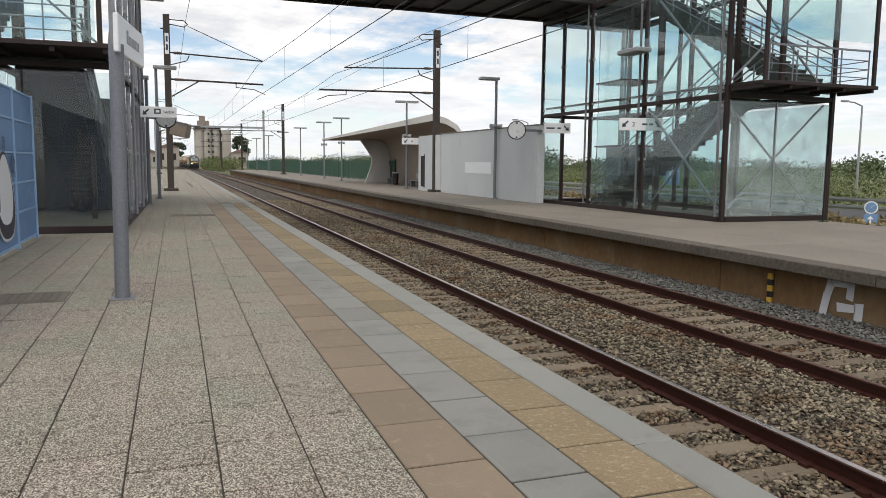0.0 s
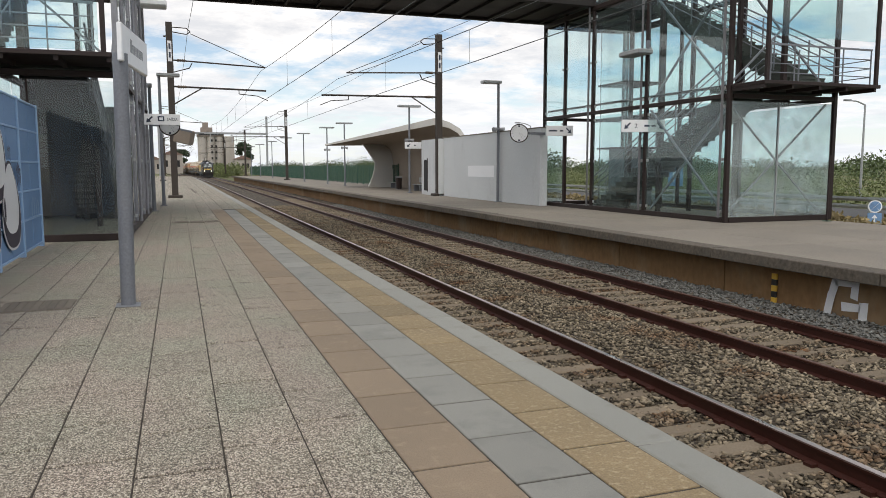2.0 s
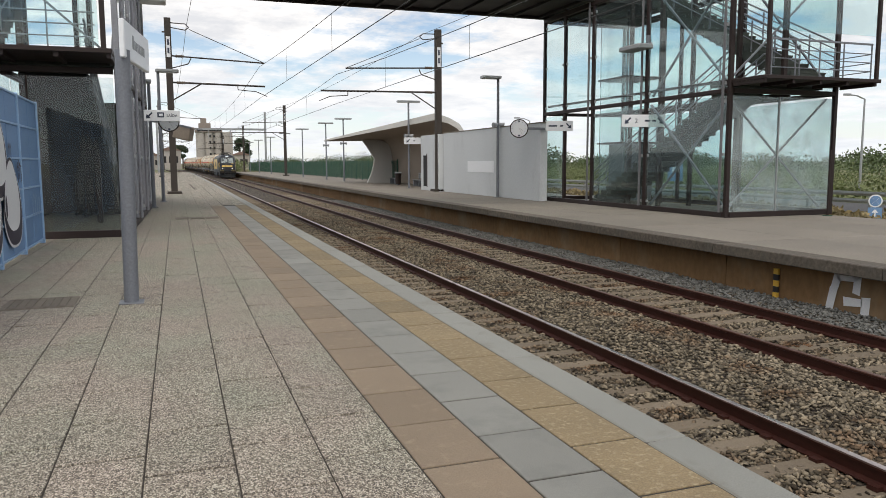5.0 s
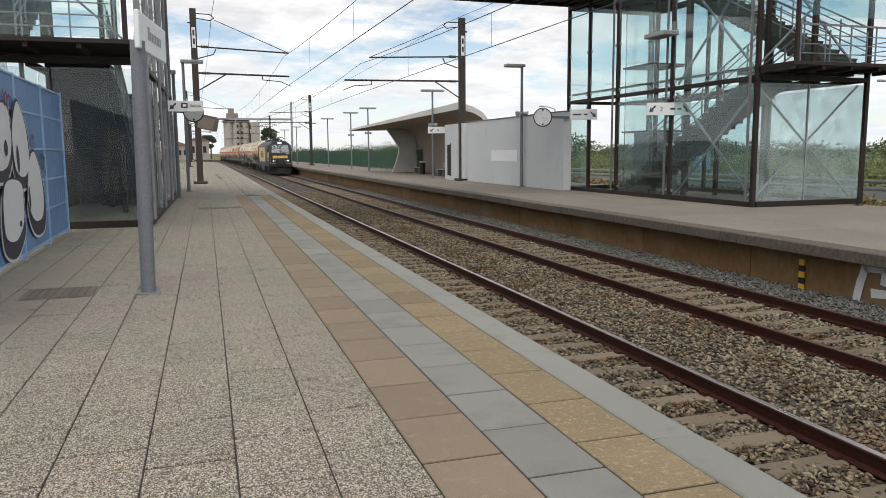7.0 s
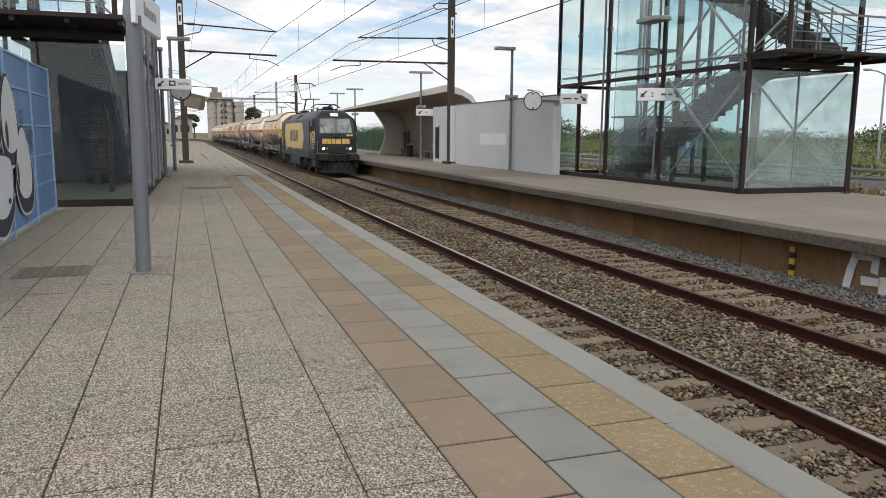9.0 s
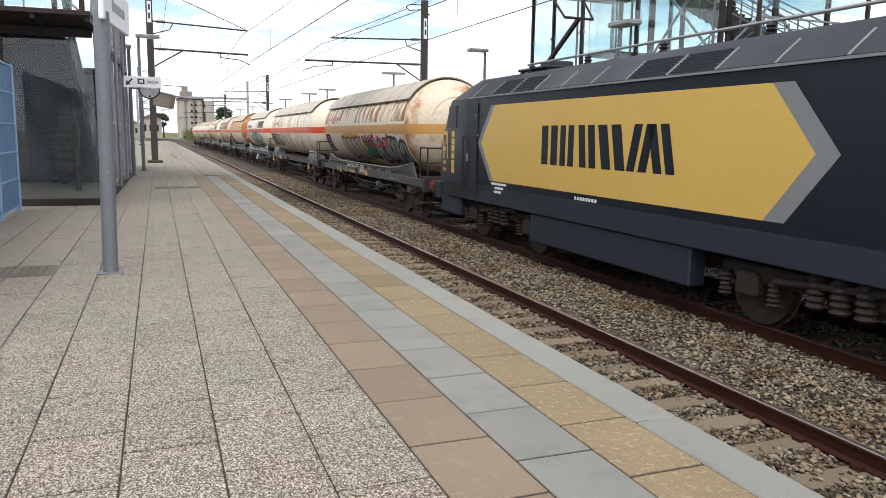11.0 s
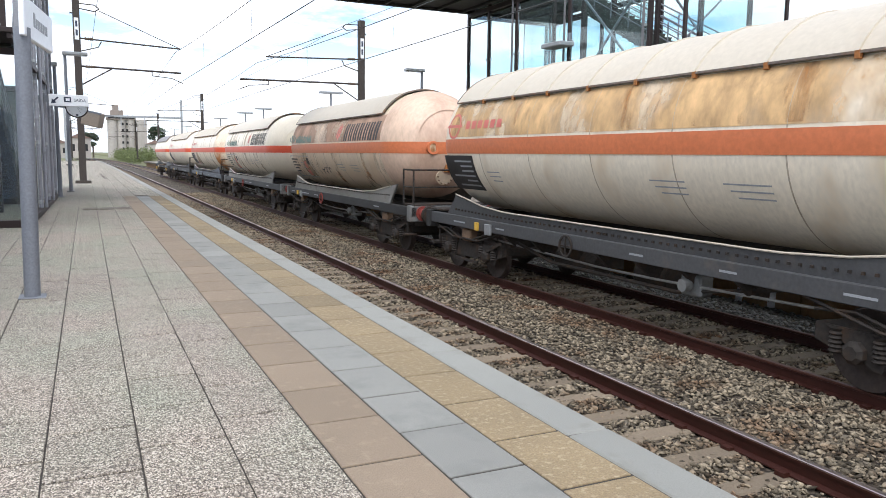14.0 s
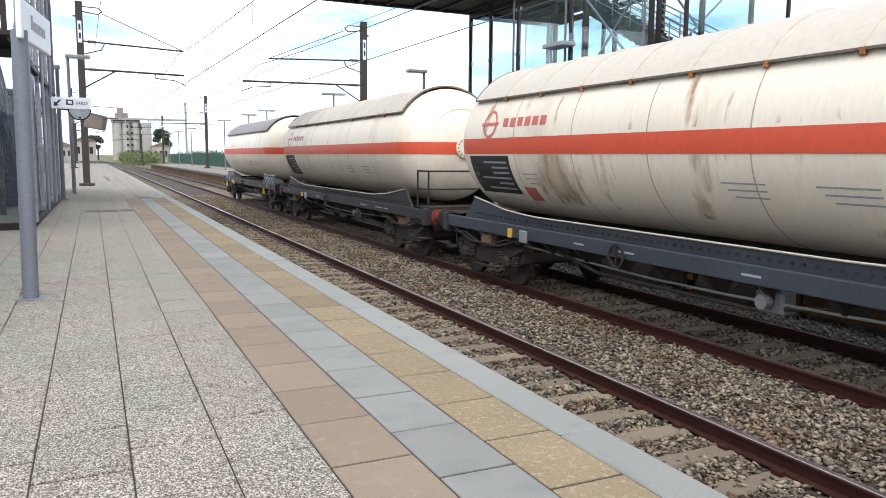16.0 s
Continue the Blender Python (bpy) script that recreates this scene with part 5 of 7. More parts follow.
            if sx < 0:
                part("skirt_lip", Shape().tube([(x - 0.012, y, z) for x, y, z in rows[1][1:-1]], 0.016), SHIELD, sk, "pale welded lip")
                rv = Shape()
                for k in range(70):
                    u = -0.92 + 1.84 * k / 69
                    y = u * (cyl_l + (0.55 + re_ / 2 if u > 0 or not twin else 0.9)) + (re_ / 2 if u > 0 else 0)
                    rv.box(sx * 1.235 - 0.012, sx * 1.235 + 0.014, y - 0.018, y + 0.018, (1.40 if twin else 1.30) + 0.10 * max(0, abs(u) - 0.6), (1.435 if twin else 1.335) + 0.10 * max(0, abs(u) - 0.6))
                tagged(part("rivet", rv, UNDER, sk), kind="stuff")
    for s in (-1, 1):
        yb = s * (L / 2 - 2.35 + (fe * 0.5 if s < 0 else re_))
        for sx in ((-1, 1) if not skirt else ()):
            pl = part("saddle", Shape().loft([[(sx * 0.75, yb - 1.05, 1.2), (sx * 1.24, yb - 1.05, 1.2), (sx * 1.24, yb + 1.05, 1.2), (sx * 0.75, yb + 1.05, 1.2)],
                                              [(sx * 0.75, yb - 0.98, 1.40), (sx * 1.14, yb - 0.98, 1.60), (sx * 1.14, yb + 0.98, 1.60), (sx * 0.75, yb + 0.98, 1.40)]]), SADDLE, o, "folded grey-blue saddle plate")
            for d in (-0.75, -0.3, 0.3, 0.75):
                part("gusset", Shape().loft([[(sx * 1.225, yb + d - 0.10, 1.2), (sx * 1.33, yb + d - 0.10, 1.2), (sx * 1.33, yb + d + 0.10, 1.2), (sx * 1.225, yb + d + 0.10, 1.2)],
                                             [(sx * 1.14, yb + d - 0.16, 1.52), (sx * 1.16, yb + d - 0.16, 1.52), (sx * 1.16, yb + d + 0.05, 1.52), (sx * 1.14, yb + d + 0.05, 1.52)]]), SADDLE, pl)
            part("saddle_lip", Shape().pipe([(sx * 1.10, yb - 1.25, 1.66), (sx * 1.155, yb - 0.95, 1.61), (sx * 1.155, yb + 0.95, 1.61), (sx * 1.10, yb + 1.25, 1.66)], 0.022), SHIELD, pl, "pale welded lip")
            rv = Shape()
            for k in range(14):
                rv.box(sx * 1.165 - 0.012, sx * 1.165 + 0.012, yb - 0.93 + 0.143 * k, yb - 0.90 + 0.143 * k, 1.55, 1.58)
            tagged(part("rivet", rv, UNDER, pl), kind="stuff")
            part("stencil", Shape().box(min(sx * 1.262, sx * 1.266), max(sx * 1.262, sx * 1.266), yb - 0.15, yb + 0.2, 1.12, 1.17), SPRAY_GREY, pl)
            part("yellow_hook", Shape().box(min(sx * 1.27, sx * 1.34), max(sx * 1.27, sx * 1.34), yb + 0.5, yb + 0.58, 0.78, 1.02, 0.01).box(min(sx * 1.25, sx * 1.36), max(sx * 1.25, sx * 1.36), yb + 0.45, yb + 0.63, 0.74, 0.79, 0.01), AMBER, pl, "yellow tie-down hook")
        bogie(o, yb)
    # brake gear and lines under the middle
    part("brake_cylinder", Shape().cyl((-0.6, -1.1, 0.72), (-0.6, -0.4, 0.72), 0.2, n=14), UNDER, o, smooth=40)
    for k in range(7):
        y = -cyl_l + 2.6 + (2 * cyl_l - 5.2) * k / 6
        part("sill_bracket", Shape().loft([[(-1.255, y - 0.05, 0.98), (-0.7, y - 0.05, 0.98), (-0.7, y + 0.05, 0.98), (-1.255, y + 0.05, 0.98)], [(-1.0, y - 0.03, 0.76), (-0.7, y - 0.03, 0.70), (-0.7, y + 0.03, 0.70), (-1.0, y + 0.03, 0.76)]]), UNDER, o)
    part("brake_rod", Shape().pipe([(-1.02, -cyl_l + 1.6, 0.82), (-1.02, -1.2, 0.74), (-0.9, 0.4, 0.70), (-1.02, cyl_l - 1.6, 0.82)], 0.02), SKIRT_DUST, o)
    part("valve_gear", Shape().box(-1.05, -0.8, -2.1, -1.7, 0.62, 0.92, 0.03).cyl((-1.08, -1.9, 0.78), (-1.2, -1.9, 0.78), 0.09, n=12), FRAME_GREY, o, "grey brake valve")
    part("air_reservoir", Shape().cyl((-0.7, 0.5, 0.7), (-0.7, 1.7, 0.7), 0.19, n=14), UNDER, o, smooth=40)
    vb = None if seed != 3 else part("valve_box", Shape().loft([[(-1.3, -0.75, 0.55), (-0.75, -0.75, 0.55), (-0.75, 0.3, 0.55), (-1.3, 0.3, 0.55)], [(-1.2, -0.75, 0.97), (-0.75, -0.75, 0.97), (-0.75, 0.3, 0.97), (-1.2, 0.3, 0.97)]]), STEEL_GREY, o, "sloped valve box")
    if seed == 3:
        part("spray_tag", ribbon(loops(61, 4, 0.15, -0.5, 0.62, 0.9), 0.03, lambda y, z, lf: (-1.3 + 0.1 * (z - 0.55) / 0.42 - lf - 0.004, y, z)), SPRAY_WHITE, vb)
        for y in (1.5, 1.0, -0.75):
            letters("1312", 0.2, LOCO_LOW, o, Matrix.Translation((-1.232, y, 1.36)) @ Euler((radians(90), 0, radians(-90))).to_matrix().to_4x4(), "spray_writing")
    part("hand_wheel", Shape().revolve([(-0.015, 0.16), (0.015, 0.16), (0.015, 0.19), (-0.015, 0.19), (-0.015, 0.16)], "x", 18, centre=(-1.3, 0.77, 1.02)).bar((-1.3, 0.6, 1.02), (-1.3, 0.94, 1.02), 0.02, 0.02).bar((-1.3, 0.77, 0.85), (-1.3, 0.77, 1.19), 0.02, 0.02), BUFFER_RED if twin else UNDER, o)
    for sx in (-1.0, 1.0):
        part("truss_rod", Shape().pipe([(sx, -cyl_l + 2.1, 0.95), (sx, -1.6, 0.62), (sx, 1.6, 0.62), (sx, cyl_l - 2.1, 0.95)], 0.03), UNDER, o)
    # end platform, rails, step
    for s in (-1, 1):
        fl = fend[s]
        part("end_deck", Shape().box(-1.2, 1.2, min(s * fl, s * (fl - 0.75)), max(s * fl, s * (fl - 0.75)), 1.262, 1.29), UNDER, o)
        for sx in (-1.15, 1.15):
            part("step", Shape().box(sx - 0.15, sx + 0.15, s * (fl - 0.35) - 0.14, s * (fl - 0.35) + 0.14, 0.5, 0.54).bar((sx, s * (fl - 0.47), 0.5), (sx, s * (fl - 0.47), 0.95), 0.03, 0.04), UNDER, o)
    fl = fend[-1]
    if end_rail:
        ra = part("end_railing", Shape().pipe([(-1.18, -fl + 0.72, 1.29), (-1.18, -fl + 0.72, 2.15), (-1.18, -fl + 0.06, 2.15), (-1.18, -fl + 0.06, 1.29)], 0.025).pipe([(-1.18, -fl + 0.72, 1.72), (-1.18, -fl + 0.06, 1.72)], 0.02)
                  .pipe([(-1.18, -fl + 0.06, 2.15), (1.18, -fl + 0.06, 2.15), (1.18, -fl + 0.06, 1.29)], 0.025).pipe([(-1.18, -fl + 0.06, 1.72), (1.18, -fl + 0.06, 1.72)], 0.02), UNDER, o)
    # fittings on the front dome
    yv = -ct - dome * 0.94
    if twin and valves:
        for sx in (-0.52, 0.52):
            fit = part("end_valve", Shape().revolve([(0.2, 0.17), (-0.05, 0.17), (-0.05, 0.11), (0.1, 0.11)], "y", 20, centre=(sx, yv + 0.02, ZC - 0.09)), stripe, tk, "round valve pocket in the stripe", smooth=40)
            part("valve_cap", Shape().cyl((sx, yv + 0.1, ZC - 0.09), (sx, yv - 0.015, ZC - 0.09), 0.105, n=18), RUST_END, fit, smooth=40)
        ym, zm = -ct - dome * 0.80, ZC - 0.80
        mh = part("manhole", Shape().cyl((-0.1, ym + 0.25, zm + 0.1), (-0.1, ym - 0.04, zm - 0.03), 0.24, n=22), paint, tk, "bolted manhole low on the dome", smooth=40)
        for k in range(12):
            an = 2 * math.pi * k / 12
            part("bolt", Shape().cyl((-0.1 + 0.2 * math.cos(an), ym - 0.03, zm - 0.02 + 0.2 * math.sin(an)), (-0.1 + 0.2 * math.cos(an), ym - 0.07, zm - 0.035 + 0.2 * math.sin(an)), 0.02, n=6), RUST_DULL, mh)
        if ends:
            part("end_bracket", Shape().box(-0.16, 0.16, -ct - dome * 0.93, -ct - dome * 0.7, ZC - 0.72, ZC - 0.36, 0.02).box(-0.1, 0.1, -ct - dome * 0.96, -ct - dome * 0.9, ZC - 0.68, ZC - 0.4, 0.01), RUST, tk, "rusty bracket on the dome")
    elif not twin:
        zz, rr_, yq = ZC - 0.08, 0.25, -ct - dome * 0.99
        fl_ = part("flange", Shape().cyl((0, yq + 0.2, zz), (0, yq - 0.05, zz), rr_, n=24).cyl((0, yq - 0.05, zz), (0, yq - 0.07, zz), rr_ * 0.62, n=24), ends or paint, tk, "bolted end flange", smooth=40)
        for k in range(14):
            an = 2 * math.pi * k / 14
            part("bolt", Shape().cyl((rr_ * 0.84 * math.cos(an), yq - 0.05, zz + rr_ * 0.84 * math.sin(an)), (rr_ * 0.84 * math.cos(an), yq - 0.075, zz + rr_ * 0.84 * math.sin(an)), 0.02, n=6), SHIELD_DARK, fl_)
    part("weld_ring", Shape().revolve([(-ct - dome * 0.80, RT * 0.6), (-ct - dome * 0.815, RT * 0.605), (-ct - dome * 0.80, RT * 0.615)], "y", 40, 20, 160, centre=(0, 0, ZC + 0.02)), ends or paint, tk)
    # small unreadable stencils low on the tank
    for y, n, w in ((-cyl_l * 0.62, 3, 0.75), (-cyl_l * 0.36, 3, 0.7), (cyl_l * 0.55, 3, 0.5)):
        for k in range(n):
            tank_patch("stencil", y, y + w * (1 - 0.12 * k), -0.612 - 0.085 * k, -0.592 - 0.085 * k, SPRAY_GREY, tk, n=1)
    return o, tk, (ct, cr)


def name_ring(tk, y, z, material):
    pts = [(y + 0.24 * math.cos(a), z + 0.24 * math.sin(a)) for a in [k * math.pi / 12 for k in range(25)]]
    part("ring_mark", ribbon(pts, 0.05, on_tank), material, tk)
    tank_patch("ring_bar", y - 0.33, y + 0.33, z - 0.03, z + 0.03, material, tk, n=1)


def tag(tk, seed, n, y0, y1, z0, z1, w, material):
    part("spray_tag", ribbon(loops(seed, n, y0, y1, z0, z1), w, on_tank), material, tk)


def wild(tk, seed, n, y0, y1, z0, z1, w, material, lean=0.5):
    """Jagged sprayed strokes, crossing and pointed: no characters."""
    rng = random.Random(seed)
    for k in range(n):
        y, z = rng.uniform(y0, y1), rng.uniform(z0, z0 + (z1 - z0) * 0.4)
        pts = [(y, z)]
        for _ in range(rng.randint(2, 4)):
            py, pz = pts[-1]
            q = (min(y1, max(y0, py + rng.uniform(-0.45, 0.45) * (y1 - y0) / 2.5)), min(z1, max(z0, pz + rng.choice((-1, 1, 1)) * rng.uniform(0.25, 0.6) * (z1 - z0))))
            pts += [(py + (q[0] - py) * u + lean * 0.1 * math.sin(math.pi * u), pz + (q[1] - pz) * u) for u in (0.33, 0.67, 1.0)]
        part("spray_stroke", ribbon(pts, w * rng.uniform(0.6, 1.3), lambda a, b, lf: on_tank(a, b, lf + 0.012 + 0.001 * (k % 5))), material, tk)


def placard(tk, y0, y1):
    tank_patch("placard", y0, y1, -1.0, -0.28, FRAME_DARK, tk, label="dark data placard")
    for k in range(6):
        tank_patch("placard_line", y0 + 0.1, y0 + 0.1 + random.Random(k).uniform(0.3, 0.75) * (y1 - y0), -0.92 + 0.1 * k, -0.885 + 0.1 * k, SPRAY_GREY, tk, n=1, lift=0.008)


def film(tk, span, a0, a1, material, lift=0.0035):
    """A thin stained film over part of the tank, both flanks."""
    prof_f = [(-span[0], RT + lift), (0, RT + lift), (span[1], RT + lift)]
    part("stain_film", Shape().revolve(prof_f, "y", 16, 180 - a1, 180 - a0, centre=(0, 0, ZC)), material, tk, smooth=50)


GAPS = [17.9, 33.7, 51.2, 65.9, 81.0, 95.3, 109.8, 124.9, 141.2, 156.2]
WAGONS = []


def place_wagon(k, made):
    WAGONS.append((made[0], (GAPS[k] + GAPS[k + 1]) / 2))
    return made


def ln(k):
    return GAPS[k + 1] - GAPS[k]


def block_letters(tk, y0, y1, z0, z1, n, fill, halo, seed, outline=SPRAY_BLACK, lean=0.35, w=0.07, bow=0.08):
    """Sprayed blocks with thick dark outlines: no characters, only their bulk."""
    rng = random.Random(seed)
    step = (y1 - y0) / n
    cols = 8

    def blob(name, a, b, lo, hi, grow, material, lift, bow):
        rows = []
        for r in range(7):
            row = []
            for c in range(cols + 1):
                u = c / cols
                top = hi + grow - bow * abs(2 * u - 1) ** 4
                bot = lo - grow + bow * 0.5 * abs(2 * u - 1) ** 4
                z = bot + (top - bot) * r / 6
                row.append(on_tank(a - grow + (b - a + 2 * grow) * u + lean * (z - z0), z, lift))
            rows.append(row)
        return part(name, Shape().loft(rows, closed=False, caps=False), material, tk)

    if halo:
        blob("halo", y0 - 0.05, y1 + 0.05, z0, z1, 0.16, halo, 0.0085, 0.12)
    for k in range(n):
        a, b = y0 + step * (k + 0.12), y0 + step * (k + 0.90)
        lo, hi = z0 + (z1 - z0) * rng.uniform(0, 0.12), z1 - (z1 - z0) * rng.uniform(0, 0.15)
        blob("spray_outline", a, b, lo, hi, w, outline, 0.0105 + 0.0008 * (k % 2), bow)
        blob("spray_block", a, b, lo, hi, 0.0, fill, 0.0135, bow)
        m_ = a + (b - a) * rng.uniform(0.35, 0.65)
        hh = rng.uniform(0.35, 0.6)
        cut = [(m_ + lean * (lo + (hi - lo) * hh * u / 5 - z0) + 0.03 * math.sin(3 * u), lo + (hi - lo) * hh * u / 5) for u in range(6)]
        part("spray_outline", ribbon(cut, w * 0.7, lambda y, z, lf: on_tank(y, z, lf + 0.012)), outline, tk)
        shine = [(b - 0.06 + lean * (z - z0), z) for z in (hi - 0.12, hi - 0.22, hi - 0.34)]
        part("spray_shine", ribbon(shine, 0.03, lambda y, z, lf: on_tank(y, z, lf + 0.012)), SPRAY_WHITE, tk)


def spots(tk, seed, n, y0, y1, z0, z1, r, material):
    rng = random.Random(seed)
    for _ in range(n):
        y, z, q = rng.uniform(y0, y1), rng.uniform(z0, z1), r * rng.uniform(0.4, 1.2)
        part("spray_spot", Shape().add([on_tank(y + q * math.cos(t_) * 1.3, z + q * math.sin(t_), 0.016) for t_ in [j * math.pi / 5 for j in range(10)]], [tuple(range(10))]), material, tk)


def maker(tk, y0, shift=0.0, m=LOGO_RED):
    """The owner's ring mark and its name as blocks."""
    name_ring(tk, y0 - 0.38, 0.33, m)
    bars_on_tank("name_bar", y0 - 2.4, y0 - 0.85, 0.26, 0.42, 6, m, tk, gap=0.3)


def data_panel(tk, y0, y1):
    """A ruled data field with small unreadable lines and hazard plates."""
    for z in (-0.36, -1.1):
        tank_patch("panel_line", y1, y0, z - 0.012, z + 0.012, SPRAY_GREY, tk, n=1)
    for y in (y0, y0 - (y0 - y1) * 0.52, y1):
        tank_patch("panel_line", y - 0.012, y + 0.012, -1.1, -0.36, SPRAY_GREY, tk)
    for k in range(5):
        tank_patch("data_bar", y0 - 0.15 - 0.9 * random.Random(k).uniform(0.5, 1), y0 - 0.12, -0.5 - 0.11 * k, -0.455 - 0.11 * k, FRAME_DARK, tk, n=1)
    tank_patch("hazard_plate", y1 + 0.55, y1 + 0.85, -0.78, -0.55, LOGO_RED, tk, n=2, lift=0.007)
    tank_patch("hazard_plate", y1 + 0.55, y1 + 0.95, -1.05, -0.85, LOGO_RED, tk, n=2, lift=0.007)
    tank_patch("hazard_plate", y1 + 0.12, y1 + 0.42, -0.66, -0.42, FRAME_DARK, tk, n=2, lift=0.007)


def tramesa(tk):
    # seven blocks of the painted name, each a pair of leaning bars
    for k in range(7):
        y = -5.15 + 0.436 * k
        for a, b in ((0.03, 0.16), (0.22, 0.35)):
            tank_patch("name_bar", y + a, y + b, 0.12, 0.62, FRAME_DARK, tk, slant=-0.09)

    for k in range(3):
        tank_patch("diamond", -1.62 + 0.13 * (k - 1), -1.53 + 0.13 * (k - 1), 0.14 + 0.08 * abs(k - 1), 0.66 - 0.08 * abs(k - 1), LOGO_RED, tk, slant=-0.15)
    bars_on_tank("name_bar", 1.45, 3.55, 0.12, 0.38, 14, LOGO_GREEN, tk, rag=0.5, seed=7, gap=0.3)
    for k in range(4):
        tank_patch("leaf_mark", 3.72 + 0.19 * k, 3.83 + 0.19 * k, 0.10 + 0.05 * abs(k - 1.5), 0.44 - 0.07 * abs(k - 1.5), LOGO_GREEN, tk, slant=0.06 * (k - 1.5))


# 1: rusty cream tank with an ochre stripe
o, tk, cl = place_wagon(0, wagon("rust-stained cream tank wagon with ochre stripe and grey graffiti", ln(0), TANK_RUST, ORANGE, ends=PATCHY_END, ribs=True, end_rail=True, seed=1, skirt_mat=SKIRT_IRON, sill=SKIRT_IRON))
maker(tk, 5.35)
placard(tk, 4.9, 5.9)
tank_patch("primer", -5.3, 0.6, -1.1, -0.28, SPRAY_WHITE, tk, label="white primed field", lift=0.0025)
block_letters(tk, -0.30, 2.5, -1.2, -0.40, 4, SPRAY_SILVER, AMBER, 4, w=0.06)
block_letters(tk, -1.8, -0.6, -1.15, -0.45, 2, SPRAY_GREEN, None, 5, w=0.08, lean=-0.1)
block_letters(tk, -5.5, -2.0, -1.2, -0.4, 4, SPRAY_GREY, None, 8, w=0.10, lean=-0.5, bow=0.2)
spots(tk, 6, 16, -4.6, 2.3, -0.42, -0.28, 0.06, SPRAY_RED)
wild(tk, 81, 10, -5.4, -0.5, -1.15, -0.35, 0.08, SPRAY_BLACK, -0.6)
wild(tk, 82, 6, -4.8, -0.8, -1.1, -0.4, 0.12, SPRAY_GREY, -0.6)
wild(tk, 83, 5, -2.2, -0.4, -1.05, -0.4, 0.12, SPRAY_GREEN)
wild(tk, 84, 7, -5.6, -0.6, -0.7, -0.28, 0.09, SPRAY_RED)
spots(tk, 9, 12, -0.75, -0.3, -1.05, -0.4, 0.05, SPRAY_RED)
for y, wd, z0, z1, m in ((1.9, 0.6, 1.23, 1.36, SPRAY_SILVER), (1.25, 0.55, 1.25, 1.36, SPRAY_SILVER), (0.55, 0.6, 1.26, 1.37, SPRAY_SILVER), (-0.2, 0.6, 1.23, 1.37, SPRAY_SILVER), (1.2, 0.5, 1.21, 1.26, AMBER), (0.1, 0.25, 1.21, 1.3, AMBER), (-1.4, 0.7, 1.24, 1.34, FRAME_GREY), (-2.6, 0.6, 1.24, 1.34, FRAME_GREY), (-3.8, 0.7, 1.24, 1.35, FRAME_GREY)):
    part("skirt_paint", Shape().add([(-1.236, y, z0), (-1.236, y + wd, z0), (-1.236, y + wd + 0.06, z1), (-1.236, y + 0.06, z1)], [(0, 1, 2, 3)]), m, o)
# the same paint running on down over the sill
for m, pts in ((AMBER, ((0.85, 1.0), (1.95, 1.03), (1.95, 1.07), (1.5, 1.09), (1.35, 1.07), (1.2, 1.14), (0.8, 1.15))), (AMBER, ((2.55, 1.0), (2.72, 1.0), (2.72, 1.21), (2.6, 1.21))),
               (AMBER, ((-0.8, 0.99), (-0.5, 0.99), (-0.35, 1.10), (-0.45, 1.21), (-0.75, 1.21), (-0.85, 1.1))), (SPRAY_SILVER, ((-0.28, 1.09), (0.42, 1.06), (0.36, 1.215), (-0.34, 1.215))),
               (SPRAY_RED, ((-0.85, 1.13), (-0.76, 1.1), (-0.68, 1.13), (-0.68, 1.18), (-0.78, 1.2)))):
    x = -1.2645 if m == SPRAY_RED else -1.263
    part("sill_paint", Shape().add([(x, a, b) for a, b in pts], [tuple(range(len(pts)))]), m, o)
film(tk, cl, 6, 32, RUST_STREAK)
film(tk, cl, -40, -4, RUST_LIGHT)
# 2: clean cream tank with a red stripe
o, tk, cl = place_wagon(1, wagon("cream tank wagon with red stripe and black outline graffiti", ln(1), TANK, RED, skirt=False, ribs=True, end_rail=True, seed=2, re_=-0.3))
maker(tk, 5.75)
placard(tk, 4.7, 6.7)
tank_patch("hazard_plate", 4.15, 4.5, -0.95, -0.75, LOGO_RED, tk, n=2)
block_letters(tk, 3.0, 4.4, -1.0, -0.35, 3, SPRAY_GREY, None, 22, w=0.06)
tag(tk, 24, 5, -0.6, 2.6, -0.95, -0.25, 0.03, SPRAY_BLACK)
tag(tk, 25, 7, -1.2, 2.2, -1.1, -0.6, 0.025, SPRAY_BLACK)
tag(tk, 26, 3, 0.2, 1.8, -0.6, -0.22, 0.03, SPRAY_BLACK)
film(tk, cl, -62, -10, DUST_FILM)
film(tk, cl, 4, 33, DUST_FILM)
# 3: large dark name blocks, green and silver graffiti
o, tk, cl = place_wagon(2, wagon("cream tank wagon with red stripe and silver-green graffiti", ln(2), TANK, RED, frame=FRAME_GREY, end_rail=True, seed=3, skirt_mat=SKIRT_BLUE, twin=True, fe=0.3, re_=-0.4))
tramesa(tk)
data_panel(tk, 4.6, 1.8)
tag(tk, 42, 5, -3.6, 1.6, -1.1, -0.3, 0.30, SPRAY_GREEN)
block_letters(tk, -3.3, 1.5, -1.2, -0.12, 5, SPRAY_WHITE, None, 41, w=0.07, lean=0.55, bow=0.04)
spots(tk, 7, 16, -3.5, 1.8, -1.1, -0.2, 0.10, SPRAY_GREEN)
wild(tk, 71, 14, -3.3, 1.5, -1.15, -0.15, 0.06, SPRAY_BLACK)
wild(tk, 72, 8, -3.4, 1.6, -1.1, -0.2, 0.10, SPRAY_GREEN)
wild(tk, 73, 6, -3.0, 1.3, -1.1, -0.2, 0.07, SPRAY_GREY)
